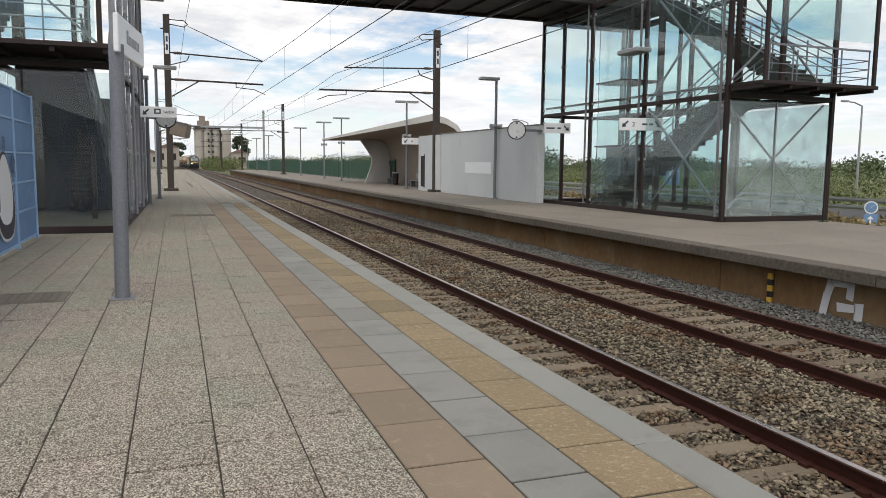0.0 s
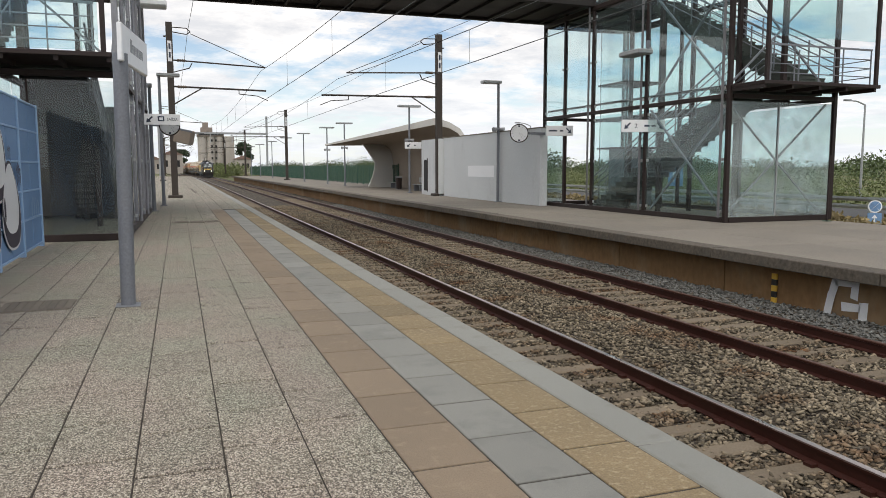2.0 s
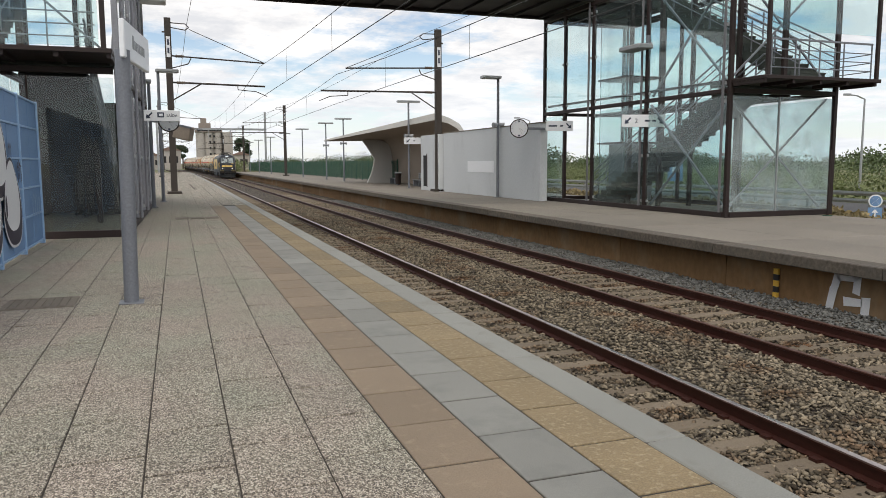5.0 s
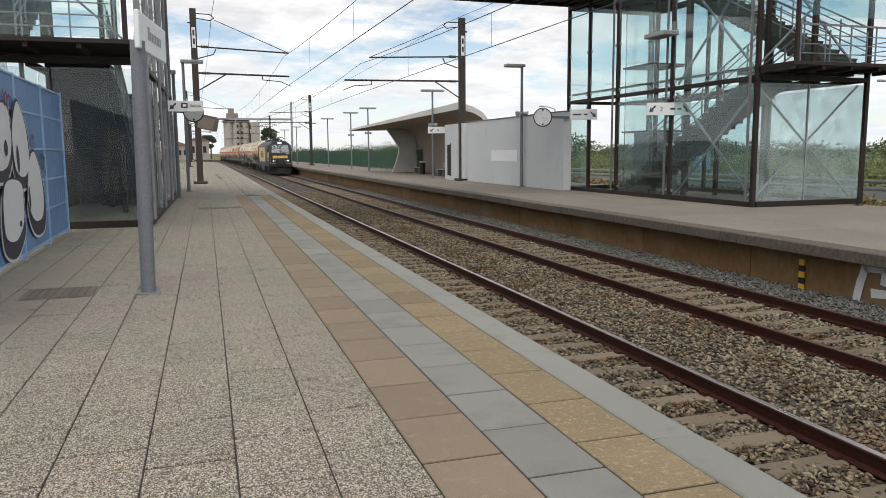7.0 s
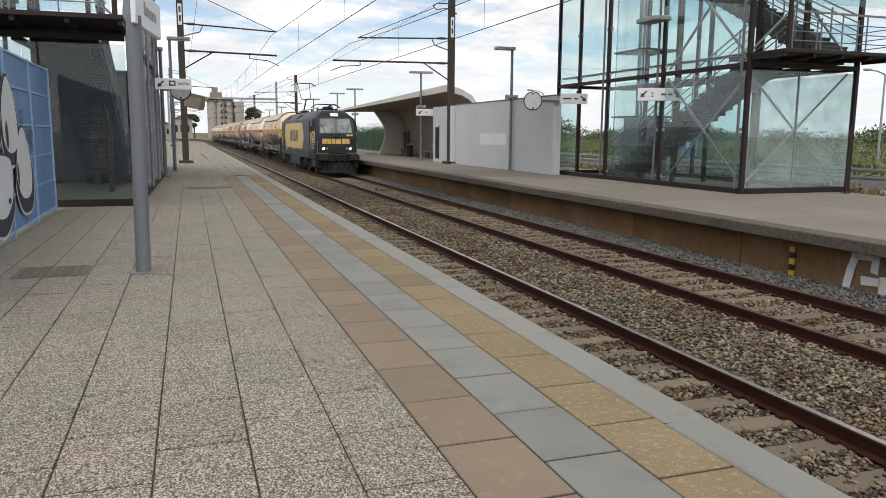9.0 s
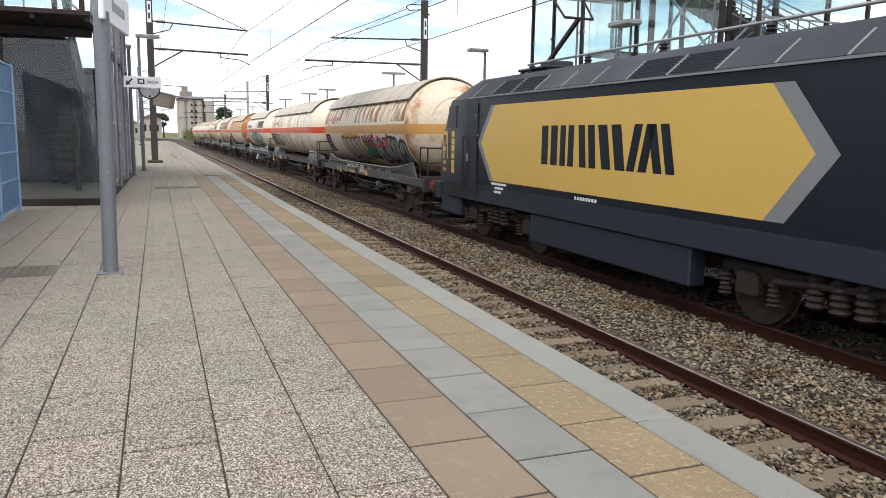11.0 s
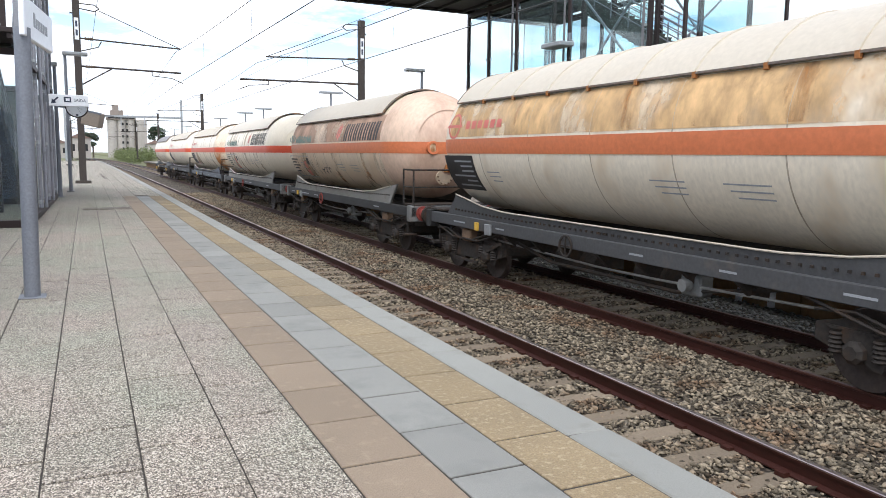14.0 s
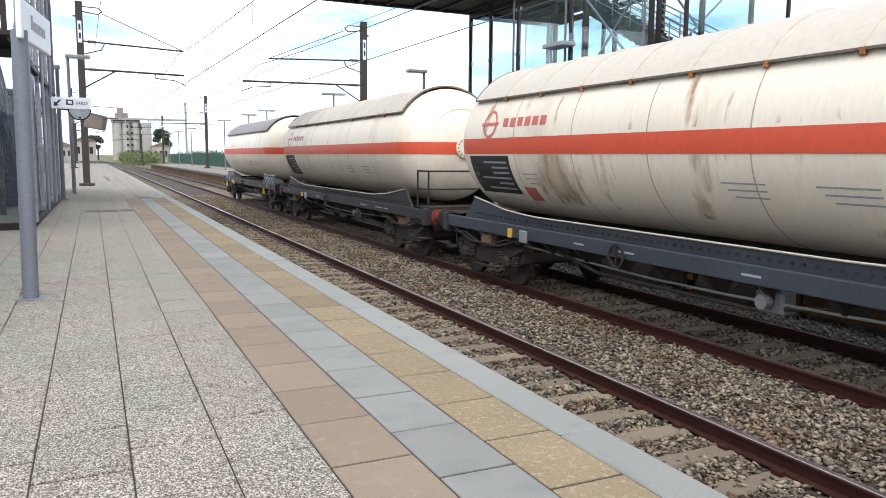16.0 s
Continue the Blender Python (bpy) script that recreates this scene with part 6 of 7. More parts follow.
# 4: rusting tank with a worn stripe
o, tk, cl = place_wagon(3, wagon("rusting cream tank wagon with worn orange stripe, dark frame", ln(3), TANK_RUST, CORAL, ends=RUST_END, ribs=True, seed=4, skirt_mat=SKIRT_IRON, sill=SKIRT_IRON, fe=0.4, re_=-0.5))
maker(tk, 5.2)
placard(tk, 4.0, 5.3)
film(tk, cl, 4, 33, RUST_VEIL)
film(tk, cl, 5, 33, RUST_LIGHT, lift=0.0045)
# 5: sooty pink tank
o, tk, cl = place_wagon(4, wagon("sooty pinkish tank wagon with orange stripe and dark painted name", ln(4), TANK_WARM, CORAL, ends=TANK_PINK, frame=FRAME_GREY, end_rail=True, seed=5, skirt_mat=SKIRT_DUST, twin=True, fe=0.5, re_=-1.0))
tramesa(tk)
data_panel(tk, 4.6, 2.0)
tag(tk, 52, 3, -0.2, 0.9, -0.95, -0.7, 0.03, SPRAY_BLACK)
film(tk, cl, 4, 33, SOOT_STREAK)
film(tk, cl, -60, -8, GRIME)
film(tk, cl, -62, -20, RUST_LIGHT, lift=0.0045)
# 6: clean cream tank, red stripe
o, tk, cl = place_wagon(5, wagon("clean cream tank wagon with red stripe and dark painted name", ln(5), TANK, RED, frame=FRAME_GREY, seed=6, skirt_mat=SKIRT_DUST, twin=True, fe=1.0, re_=-0.2, valves=False))
tramesa(tk)
data_panel(tk, 4.75, 1.77)
film(tk, cl, -62, -10, DUST_FILM)
film(tk, cl, 4, 33, DUST_FILM)
# 7: cream tank with rust patches on a dark frame
o, tk, cl = place_wagon(6, wagon("cream tank wagon with red stripe, rust patches and dark frame", ln(6), TANK, RED, ends=PATCHY_END, skirt=True, ribs=True, end_rail=True, seed=7, skirt_mat=FRAME_BLUE, sill=FRAME_BLUE, fe=0.2))
maker(tk, 5.0)
placard(tk, 3.9, 5.45)
tank_patch("hazard_mark", 3.3, 3.7, -1.1, -0.85, LOGO_RED, tk, n=2)
film(tk, cl, 4, 33, RUST_LIGHT)
film(tk, cl, -50, -10, GRIME)
# 8 and 9
o, tk, cl = place_wagon(7, wagon("pale cream tank wagon with red stripe and round dome end", ln(7), TANK, RED, skirt=True, end_rail=True, ribs=True, seed=8, skirt_mat=FRAME_DARK))
maker(tk, 5.6)
placard(tk, 4.6, 6.0)
o, tk, cl = place_wagon(8, wagon("cream tank wagon with red stripe and soot-dark sun shield", ln(8), TANK, RED, shield=SHIELD_DARK, skirt=False, seed=9))


# ---------------------------------------------------------------- locomotive
def locomotive():
    o = thing("locomotive", pose(T2, 0, ZR), "dark slate electric locomotive with yellow arrow panel and lit headlamps", "locomotive")
    LB = 17.3
    zs = [0.95, 1.30, 1.78, 2.28, 2.9, 3.42, 3.78, 3.93]
    fy = lambda z: float(np.interp(z, [0.9, 1.86, 2.36, 3.5, 3.95], [0.0, 0.0, 0.08, 0.62, 1.25]))

    def half(hw):
        return [(hw - 0.03, zs[0]), (hw, zs[1]), (hw, zs[2]), (hw, zs[3]), (hw, zs[4]), (hw - 0.015, zs[5]), (hw - 0.42, zs[6]), (hw - 0.62, zs[7])]

    def ring(hw, yfun, taper=0.0):
        h = half(hw)
        r = [(x * (1 - taper * max(0, z - 2.28)), yfun(z), z) for x, z in h]
        return r + [(-x, y, z) for x, y, z in r[::-1]]

    rings = [ring(1.2, fy, 0.04), ring(1.30, lambda z: fy(z) + 0.12 + 0.1 * (z < 3.5), 0.02), ring(1.38, lambda z: 0.85 + 0.75 * fy(z)), ring(1.40, lambda z: 2.4), ring(1.40, lambda z: LB - 2.4),
             ring(1.38, lambda z: LB - 0.85 - 0.75 * fy(z)), ring(1.2, lambda z: LB - fy(z), 0.04)]
    s = Shape().loft(rings, caps=False)
    n = len(rings[0])
    for base in (0, (len(rings) - 1) * n):
        for k in range(7):
            s.f.append((base + k, base + k + 1, base + n - 2 - k, base + n - 1 - k))
    body = part("body", s, LOCO, o, smooth=28)
    # sloped roof flank panels
    hw = 1.40
    for side in (-1, 1):
        for k in range(11):
            y0 = 2.9 + 1.07 * k
            dark = k in (3, 4, 8, 9)
            a, b = Vector((side * (hw - 0.02), 0, 3.45)), Vector((side * (hw - 0.40), 0, 3.765))
            nn = Vector((side * 0.62, 0, 0.78)) * 0.012
            pn = part("roof_panel", Shape().loft([[(a.x, y0, a.z), (a.x, y0 + 1.02, a.z), (b.x, y0 + 1.02, b.z), (b.x, y0, b.z)], [(a.x + nn.x, y0 + 0.02, a.z + nn.z), (a.x + nn.x, y0 + 1.0, a.z + nn.z), (b.x + nn.x, y0 + 1.0, b.z + nn.z), (b.x + nn.x, y0 + 0.02, b.z + nn.z)]]), BLACK if dark else LOCO, body)
            part("panel_trim", Shape().bar((a.x + nn.x, y0 + 1.045, a.z + nn.z), (b.x + nn.x, y0 + 1.045, b.z + nn.z), 0.035, 0.02), LOCO_GREY, body)
            if dark:
                for j in range(7):
                    u = (j + 0.5) / 7
                    c = a.lerp(b, u) + nn * 1.6
                    part("louvre", Shape().bar((c.x, y0 + 0.05, c.z), (c.x, y0 + 0.98, c.z), 0.02, 0.03), LOCO_LOW, pn)
        part("roof_gutter", Shape().bar((side * (hw + 0.005), 2.4, 3.43), (side * (hw + 0.005), LB - 2.4, 3.43), 0.03, 0.035), LOCO_GREY, body)
        # yellow arrow panel with grey chevron
        x = side * (hw + 0.006)
        poly = lambda ya, yb, tip, z0, z1: [(ya, z0), (ya - tip, (z0 + z1) / 2), (ya, z1), (yb, z1), (yb + tip, (z0 + z1) / 2), (yb, z0)]
        pts = poly(5.0, 13.3, 0.75, 1.50, 3.22)
        part("arrow_panel", Shape().add([(x, y, z) for y, z in pts], [tuple(range(6))]), LOCO_YEL, body, "yellow arrow panel")
        part("chevron", Shape().add([(x, 5.0, 1.5), (x, 4.25, 2.36), (x, 5.0, 3.22), (x, 4.65, 3.22), (x, 3.9, 2.36), (x, 4.65, 1.5)], [(0, 1, 4, 5), (1, 2, 3, 4)]), LOCO_GREY, body)
        part("chevron", Shape().add([(x, 13.3, 1.5), (x, 14.05, 2.36), (x, 13.3, 3.22), (x, 13.5, 3.22), (x, 14.25, 2.36), (x, 13.5, 1.5)], [(0, 1, 4, 5), (1, 2, 3, 4)]), LOCO_GREY, body)
        # the company name as plain dark blocks
        for k, wd in enumerate((0.72, 0.58, 0.62, 0.80, 0.62, 0.60)):
            y1 = 11.0 - 0.735 * k
            lean = (0.0, 0.0, -0.05, -0.10, 0.12, -0.12)[k]
            xx = x + side * 0.004
            # a pair of leaning bars for each block of the name
            for a, b in ((0.0, 0.36), (0.52, 0.88)):
                part("name_block", Shape().add([(xx, y1 - wd * a, 1.98), (xx, y1 - wd * b, 1.98), (xx, y1 - wd * b - lean * 1.6, 2.74), (xx, y1 - wd * a - lean * 1.6, 2.74)], [(0, 1, 2, 3)]), LOCO, body)
        for k in range(8):
            part("number_bar", Shape().box(min(x, x + side * 0.004), max(x, x + side * 0.004), 9.6 - 0.10 * k, 9.665 - 0.10 * k, 1.38, 1.44), SIGN, body)
        # cab side doors, windows, rails and plates, laid on the tapering cab ends
        def flank(y):
            return side * float(np.interp(min(y, LB - y), [0.0, 0.27, 0.9, 2.4], [1.2, 1.30, 1.38, 1.40] if y < LB / 2 else [1.2, 1.26, 1.385, 1.40]))

        def on_flank(name, ya, yb, z0, z1, material, lift, label="", top=0.0):
            """A thin plate on the cab's side; top draws its upper corners in at the outer end."""
            d = side * lift
            lo = [(flank(y) + d, y, z) for y, z in zip((ya, yb, yb - (top if ya > LB / 2 else 0), ya + (top if ya < LB / 2 else 0)), (z0, z0, z1, z1))]
            return part(name, Shape().loft([[(px - side * 0.03, py, pz) for px, py, pz in lo], lo]), material, body, label)

        def turned(ya, z):
            """Lies on the cab's side and reads along it."""
            yaw = math.degrees(math.atan2(flank(ya + 0.1) - flank(ya - 0.1), 0.2))
            return Matrix.Translation((flank(ya) + side * 0.014, ya, z)) @ Euler((radians(90), 0, radians(90 * side - yaw))).to_matrix().to_4x4()

        on_flank("cab_window", 0.66, 1.40, 2.75, 3.26, BLACK, 0.006, "dark cab side window", 0.12)
        on_flank("cab_window", LB - 1.62, LB - 0.95, 2.72, 3.28, BLACK, 0.006, "dark cab side window", 0.16)
        part("cab_door", Shape().box(min(x, x + side * 0.008), max(x, x + side * 0.008), 1.66, 2.36, 1.1, 3.3, 0.004), LOCO, body)
        for yy in (1.60, 2.42):
            part("grab_rail", Shape().pipe([(x, yy, 1.25), (x + side * 0.06, yy, 1.3), (x + side * 0.06, yy, 2.5), (x, yy, 2.55)], 0.018), STEEL_GREY, body)
        for ya, yb in ((0.32, 0.94), (LB - 1.0, LB - 0.40)):
            on_flank("anniversary_plate", ya, yb, 1.92, 2.64, LOCO_YEL, 0.008, "yellow plate with a dark number")
            letters("70", 0.44, LOCO, body, turned((ya + yb) / 2, 2.36), "plate_number")
            for z0, z1 in ((2.08, 2.10), (2.03, 2.05), (1.98, 2.0)):
                on_flank("plate_bar", ya + 0.1, yb - 0.08, z0, z1, LOCO, 0.011)
            for k in range(4):
                on_flank("number_bar", ya + 0.1 + 0.11 * k, ya + 0.17 + 0.11 * k, 1.76, 1.86, LOCO_YEL, 0.007)
                on_flank("number_bar", ya + 0.1 + 0.12 * k, ya + 0.19 + 0.12 * k, 1.59, 1.67, LOCO_YEL, 0.007)
        for ya in (1.18, LB - 1.5):
            for k in range(6):
                on_flank("name_block", ya, ya + 0.2, 1.56 + 0.185 * k, 1.56 + 0.185 * k + (0.15 if k % 3 else 0.17), LOCO_YEL, 0.007)
        part("cab_door", Shape().box(min(x, x + side * 0.008), max(x, x + side * 0.008), LB - 3.05, LB - 2.35, 1.1, 3.3, 0.004), LOCO, body)
        for yy in (LB - 2.28, LB - 3.12):
            part("grab_rail", Shape().pipe([(x, yy, 1.25), (x + side * 0.06, yy, 1.3), (x + side * 0.06, yy, 2.5), (x, yy, 2.55)], 0.022), BLACK, body)
        part("door_handle", Shape().box(min(x, x + side * 0.03), max(x, x + side * 0.03), LB - 2.48, LB - 2.42, 1.9, 2.1, 0.008), GALV, body)
        letters("2", 0.22, LOCO_YEL, body, Matrix.Translation((x + side * 0.004, LB - 2.9, 2.95)) @ Euler((radians(90), 0, radians(90 * side))).to_matrix().to_4x4(), "cab_figure")
        for k, (ya, wd_) in enumerate(((LB - 3.9, 0.8), (LB - 4.1, 0.45), (LB - 4.05, 0.4))):
            part("data_bar", Shape().box(min(x, x + side * 0.004), max(x, x + side * 0.004), ya - wd_, ya, 1.42 - 0.09 * k, 1.47 - 0.09 * k), SPRAY_WHITE, body)
        part("sill_band", Shape().box(min(x - side * 0.01, x + side * 0.002), max(x - side * 0.01, x + side * 0.002), 2.4, LB - 2.4, 0.97, 1.36), LOCO_LOW, body, "bluish lower body band")
        part("sill_line", Shape().bar((x, 2.4, 1.31), (x, LB - 0.9, 1.31), 0.012, 0.03), LOCO_LOW, body)
        # underside boxes
        for ya, yb, z0 in ((6.4, 11.5, 0.36),):
            part("battery_box", Shape().box(min(side * 1.05, side * 1.36), max(side * 1.05, side * 1.36), ya, yb, z0, 0.955, 0.03), LOCO_LOW, o, "long dusty equipment box")
        for ya in (0.35, LB - 1.75):
            part("cab_skirt", Shape().box(min(side * 0.98, side * 1.30), max(side * 0.98, side * 1.30), ya, ya + 1.4, 0.45, 0.955, 0.05), LOCO_LOW, o)
            for z in (0.35, 0.62):
                part("step", Shape().box(min(side * 1.2, side * 1.42), max(side * 1.2, side * 1.42), ya + 1.55, ya + 2.05, z, z + 0.04), UNDER, o)
    # front
    zf = lambda z: fy(z)

    def front_quad(name, x0, x1, z0, z1, material, lift, parent=body, label="", taper=0.0):
        n = 4
        rows = []
        for k in range(n + 1):
            z = z0 + (z1 - z0) * k / n
            sc = 1 - taper * k / n
            rows.append([(x0 * sc, zf(z) - lift, z + lift * 0.3), (x1 * sc, zf(z) - lift, z + lift * 0.3)])
        return part(name, Shape().loft(rows, closed=False, caps=False), material, parent, label)

    front_quad("windscreen_surround", -1.06, 1.06, 2.50, 3.46, BLACK, 0.006, taper=0.1)
    for sx in (-1, 1):
        a, b = sorted((sx * 0.03, sx * 1.0))
        front_quad("windscreen", a, b, 2.56, 3.40, WINDSCREEN, 0.016, label="cab windscreen with a painted pale reflection", taper=0.1)
        part("wiper", Shape().bar((sx * 0.6, zf(2.55) - 0.05, 2.52), (sx * 0.86, zf(3.1) - 0.05, 3.12), 0.025, 0.025), BLACK, body)
        part("mirror", Shape().box(sx * 1.36 - 0.09, sx * 1.36 + 0.09, 0.9, 0.98, 2.55, 3.0, 0.02), BLACK, body)
        lamp = part("headlamp", Shape().cyl((sx * 0.82, 0.02, 1.62), (sx * 0.82, -0.035, 1.62), 0.058, n=18), HEADLIGHT, body, "lit round headlamp")
        part("headlamp_rim", Shape().revolve([(0.0, 0.058), (-0.045, 0.062), (-0.045, 0.088), (0.0, 0.092)], "y", 18, centre=(sx * 0.82, 0, 1.62)), LOCO, lamp)
        part("tail_lamp", Shape().cyl((sx * 0.60, 0.02, 1.62), (sx * 0.60, -0.03, 1.62), 0.06, n=16), SPRAY_GREY, body)
        part("front_ledge", Shape().box(sx * 0.95 - 0.36, sx * 0.95 + 0.36, -0.55, -0.0, 1.285, 1.31), DULL_AMBER, o, "yellow-edged step")
        part("front_rail", Shape().pipe([(sx * 1.12, 0.0, 1.35), (sx * 1.2, -0.12, 1.4), (sx * 1.2, -0.12, 2.0), (sx * 1.14, 0.03, 2.05)], 0.02), STEEL_GREY, body)
        part("front_step", Shape().box(sx * 1.12 - 0.14, sx * 1.12 + 0.14, -0.3, -0.05, 0.42, 0.85, 0.02), LOCO_GRIME, o)
    front_quad("display", -0.24, 0.24, 3.56, 3.76, SIGN, 0.02, label="pale route display")
    front_quad("lower_band", -1.1, 1.1, 1.34, 1.9, BLACK, 0.004)
    for k, wd in enumerate((0.29, 0.23, 0.25, 0.33, 0.24, 0.23)):
        xa = (-0.90, -0.58, -0.32, -0.04, 0.31, 0.58)[k]
        front_quad("name_block", xa, xa + wd * 0.94, 1.90, 2.20, LOCO_YEL, 0.012, taper=(0.02, -0.03, 0.03)[k % 3])
    for k in range(4):
        front_quad("number_bar", 0.62 + 0.1 * k, 0.69 + 0.1 * k, 2.36, 2.46, LOCO_YEL, 0.01)
    for sx in (-0.28, 0.28):
        for k in range(5):
            part("vent_slat", Shape().box(sx - 0.16, sx + 0.16, -0.016, -0.004, 1.47 + 0.045 * k, 1.49 + 0.045 * k), LOCO_LOW, body)
    part("front_socket", Shape().box(-0.16, 0.16, -0.03, 0.08, 2.27, 2.38, 0.02), BLACK, body)
    part("buffer_beam", Shape().box(-1.32, 1.32, -0.16, 0.3, 0.80, 1.28, 0.06), LOCO_GRIME, o)
    part("buffer_beam", Shape().box(-1.32, 1.32, LB - 0.3, LB + 0.1, 0.80, 1.28, 0.03), LOCO_LOW, o)
    part("snow_plough", Shape().loft([[(-1.25, -0.05, 0.80), (1.25, -0.05, 0.80), (1.25, 0.25, 0.80), (-1.25, 0.25, 0.80)], [(-1.15, -0.22, 0.16), (1.15, -0.22, 0.16), (1.1, 0.1, 0.16), (-1.1, 0.1, 0.16)]]), LOCO_GRIME, o)
    for sx in (-0.95, 0.95):
        b = part("buffer", Shape().cyl((sx, -0.1, 1.06), (sx, -0.55, 1.06), 0.14, 0.12, 16), UNDER, o)
        part("buffer_head", Shape().box(sx - 0.32, sx + 0.32, -0.62, -0.55, 0.90, 1.22, 0.06), UNDER, b)
    buffers(o, LB + 0.05, 1, False)
    part("draw_hook", Shape().bar((0, -0.16, 1.05), (0, -0.5, 1.05), 0.1, 0.16).pipe([(0.06, -0.45, 1.05), (0.06, -0.5, 0.6), (-0.06, -0.3, 0.45)], 0.035), UNDER, o)
    for sx in (-0.62, -0.4, 0.38, 0.6):
        part("air_hose", Shape().pipe([(sx, -0.16, 0.95), (sx + 0.03, -0.36, 0.82), (sx + 0.02, -0.38, 0.55), (sx - 0.03, -0.22, 0.4)], 0.025), BLACK, o)
    # roof gear
    for k in range(5):
        y = 3.6 + 2.4 * k
        part("insulator", Shape().revolve([(3.93, 0.05), (3.97, 0.09), (4.0, 0.05), (4.03, 0.09), (4.06, 0.05), (4.09, 0.08), (4.14, 0.03)], "z", 10, centre=(-0.55, y, 0)), BLACK, body)
    part("roof_bus_bar", Shape().cyl((-0.55, 3.4, 4.15), (-0.55, 13.4, 4.15), 0.025), GALV, body)

    def panto(y, raised):
        base = part("pantograph", Shape().box(-0.55, 0.55, y - 0.75, y + 0.75, 4.02, 4.08, 0.02).box(-0.5, -0.4, y - 0.7, y - 0.6, 3.92, 4.05).box(0.4, 0.5, y - 0.7, y - 0.6, 3.92, 4.05).box(-0.5, -0.4, y + 0.6, y + 0.7, 3.92, 4.05).box(0.4, 0.5, y + 0.6, y + 0.7, 3.92, 4.05), BLACK, o, "raised pantograph" if raised else "folded pantograph")
        if raised:
            elbow, head = (y - 1.05, 5.05), (y + 0.25, 6.28)
        else:
            elbow, head = (y - 1.5, 4.28), (y + 0.5, 4.36)
        part("lower_arm", Shape().bar((0, y + 0.5, 4.1), (0, elbow[0], elbow[1]), 0.08, 0.08), STEEL, base)
        for sx in (-1, 1):
            part("upper_arm", Shape().cyl((sx * 0.35, elbow[0], elbow[1]), (sx * 0.45, head[0], head[1]), 0.025, n=6), STEEL, base)
        part("upper_strut", Shape().cyl((-0.35, elbow[0], elbow[1]), (0.35, elbow[0], elbow[1]), 0.03, n=6), STEEL, base)
        for d in (-0.18, 0.18):
            part("contact_strip", Shape().pipe([(-0.95, head[0] + d, head[1] - 0.2), (-0.6, head[0] + d, head[1] + 0.03), (0.6, head[0] + d, head[1] + 0.03), (0.95, head[0] + d, head[1] - 0.2)], 0.022), BLACK, base)
        part("spring_box", Shape().box(-0.3, 0.3, y - 0.4, y + 0.1, 4.08, 4.22, 0.03), BLACK, base)

    panto(13.2, True)
    panto(3.2, False)
    # bogies
    for yb in (3.9, LB - 3.9):
        f = part("bogie", Shape().box(-1.12, -0.98, yb - 2.1, yb + 2.1, 0.62, 0.86, 0.03).box(0.98, 1.12, yb - 2.1, yb + 2.1, 0.62, 0.86, 0.03).box(-1, 1, yb - 0.4, yb + 0.4, 0.5, 0.86, 0.03), UNDER, o, "grimy locomotive bogie")
        for sy in (-1.5, 1.5):
            part("axle", Shape().cyl((-1.0, yb + sy, 0.58), (1.0, yb + sy, 0.58), 0.1), UNDER, f)
            for sx in (-1, 1):
                part("wheel", WHEEL_ME, WHEEL, f, "worn steel wheel", at=Matrix.Translation((sx * 0.87, yb + sy, 0.58)) @ Matrix.Diagonal((sx, 1.22, 1.22, 1)))
                part("axle_box", Shape().box(min(sx * 1.05, sx * 1.25), max(sx * 1.05, sx * 1.25), yb + sy - 0.2, yb + sy + 0.2, 0.42, 0.76, 0.05), UNDER, f)
                for d in (-0.45, 0.45):
                    part("spring", SPRING_ME, UNDER, f, at=Matrix.Translation((sx * 1.15, yb + sy + d, 0.36)) @ Matrix.Diagonal((1.2, 1.2, 1.3, 1)))
        for sx in (-1, 1):
            for d in (-0.25, 0.1, 0.45):
                part("spring", SPRING_ME, UNDER, f, at=Matrix.Translation((sx * 1.2, yb + d - 0.1, 0.5)) @ Matrix.Diagonal((1.5, 1.5, 1.7, 1)))
            part("damper", Shape().cyl((sx * 1.22, yb - 1.0, 0.9), (sx * 1.22, yb + 1.0, 0.72), 0.05), UNDER, f)
            part("sand_box", Shape().box(min(sx * 1.05, sx * 1.3), max(sx * 1.05, sx * 1.3), yb - 2.45, yb - 2.05, 0.45, 0.95, 0.03), UNDER, f)
    return o


LOCO_OB = locomotive()


def motions():
    """The train runs towards and past the camera; front of the locomotive along the track, by seconds."""
    run = [(0.0, 244.0), (3.5, 166.5), (6.0, 111.5), (7.0, 89.3), (8.2, 63.0), (10.3, 18.1), (11.0, 2.5), (11.5, -8.3), (12.0, -19.3), (13.5, -52.5), (16.0, -109.0)]
    times = [0.0, 0.75, 1.5, 2.25, 3.0, 3.5, 4.25, 5.0, 6.0, 7.0, 7.6, 8.2, 8.9, 9.6, 10.3, 11.0, 11.5, 12.0, 12.75, 13.5, 14.3, 15.2, 16.0]
    for ob, off, half in [(LOCO_OB, 0.0, 8.65)] + [(w, off, 0.0) for w, off in WAGONS]:
        rows = []
        for t in times:
            y = float(np.interp(t, [r[0] for r in run], [r[1] for r in run])) + off
            # the locomotive's own origin is its front, so it is set by its middle
            h = veer(y + half)
            rows.append((t, pose(T2 + float(bend(y + half)) + half * math.sin(radians(h)), y, ZR, 0, 0, h)))
        walk(ob, rows)


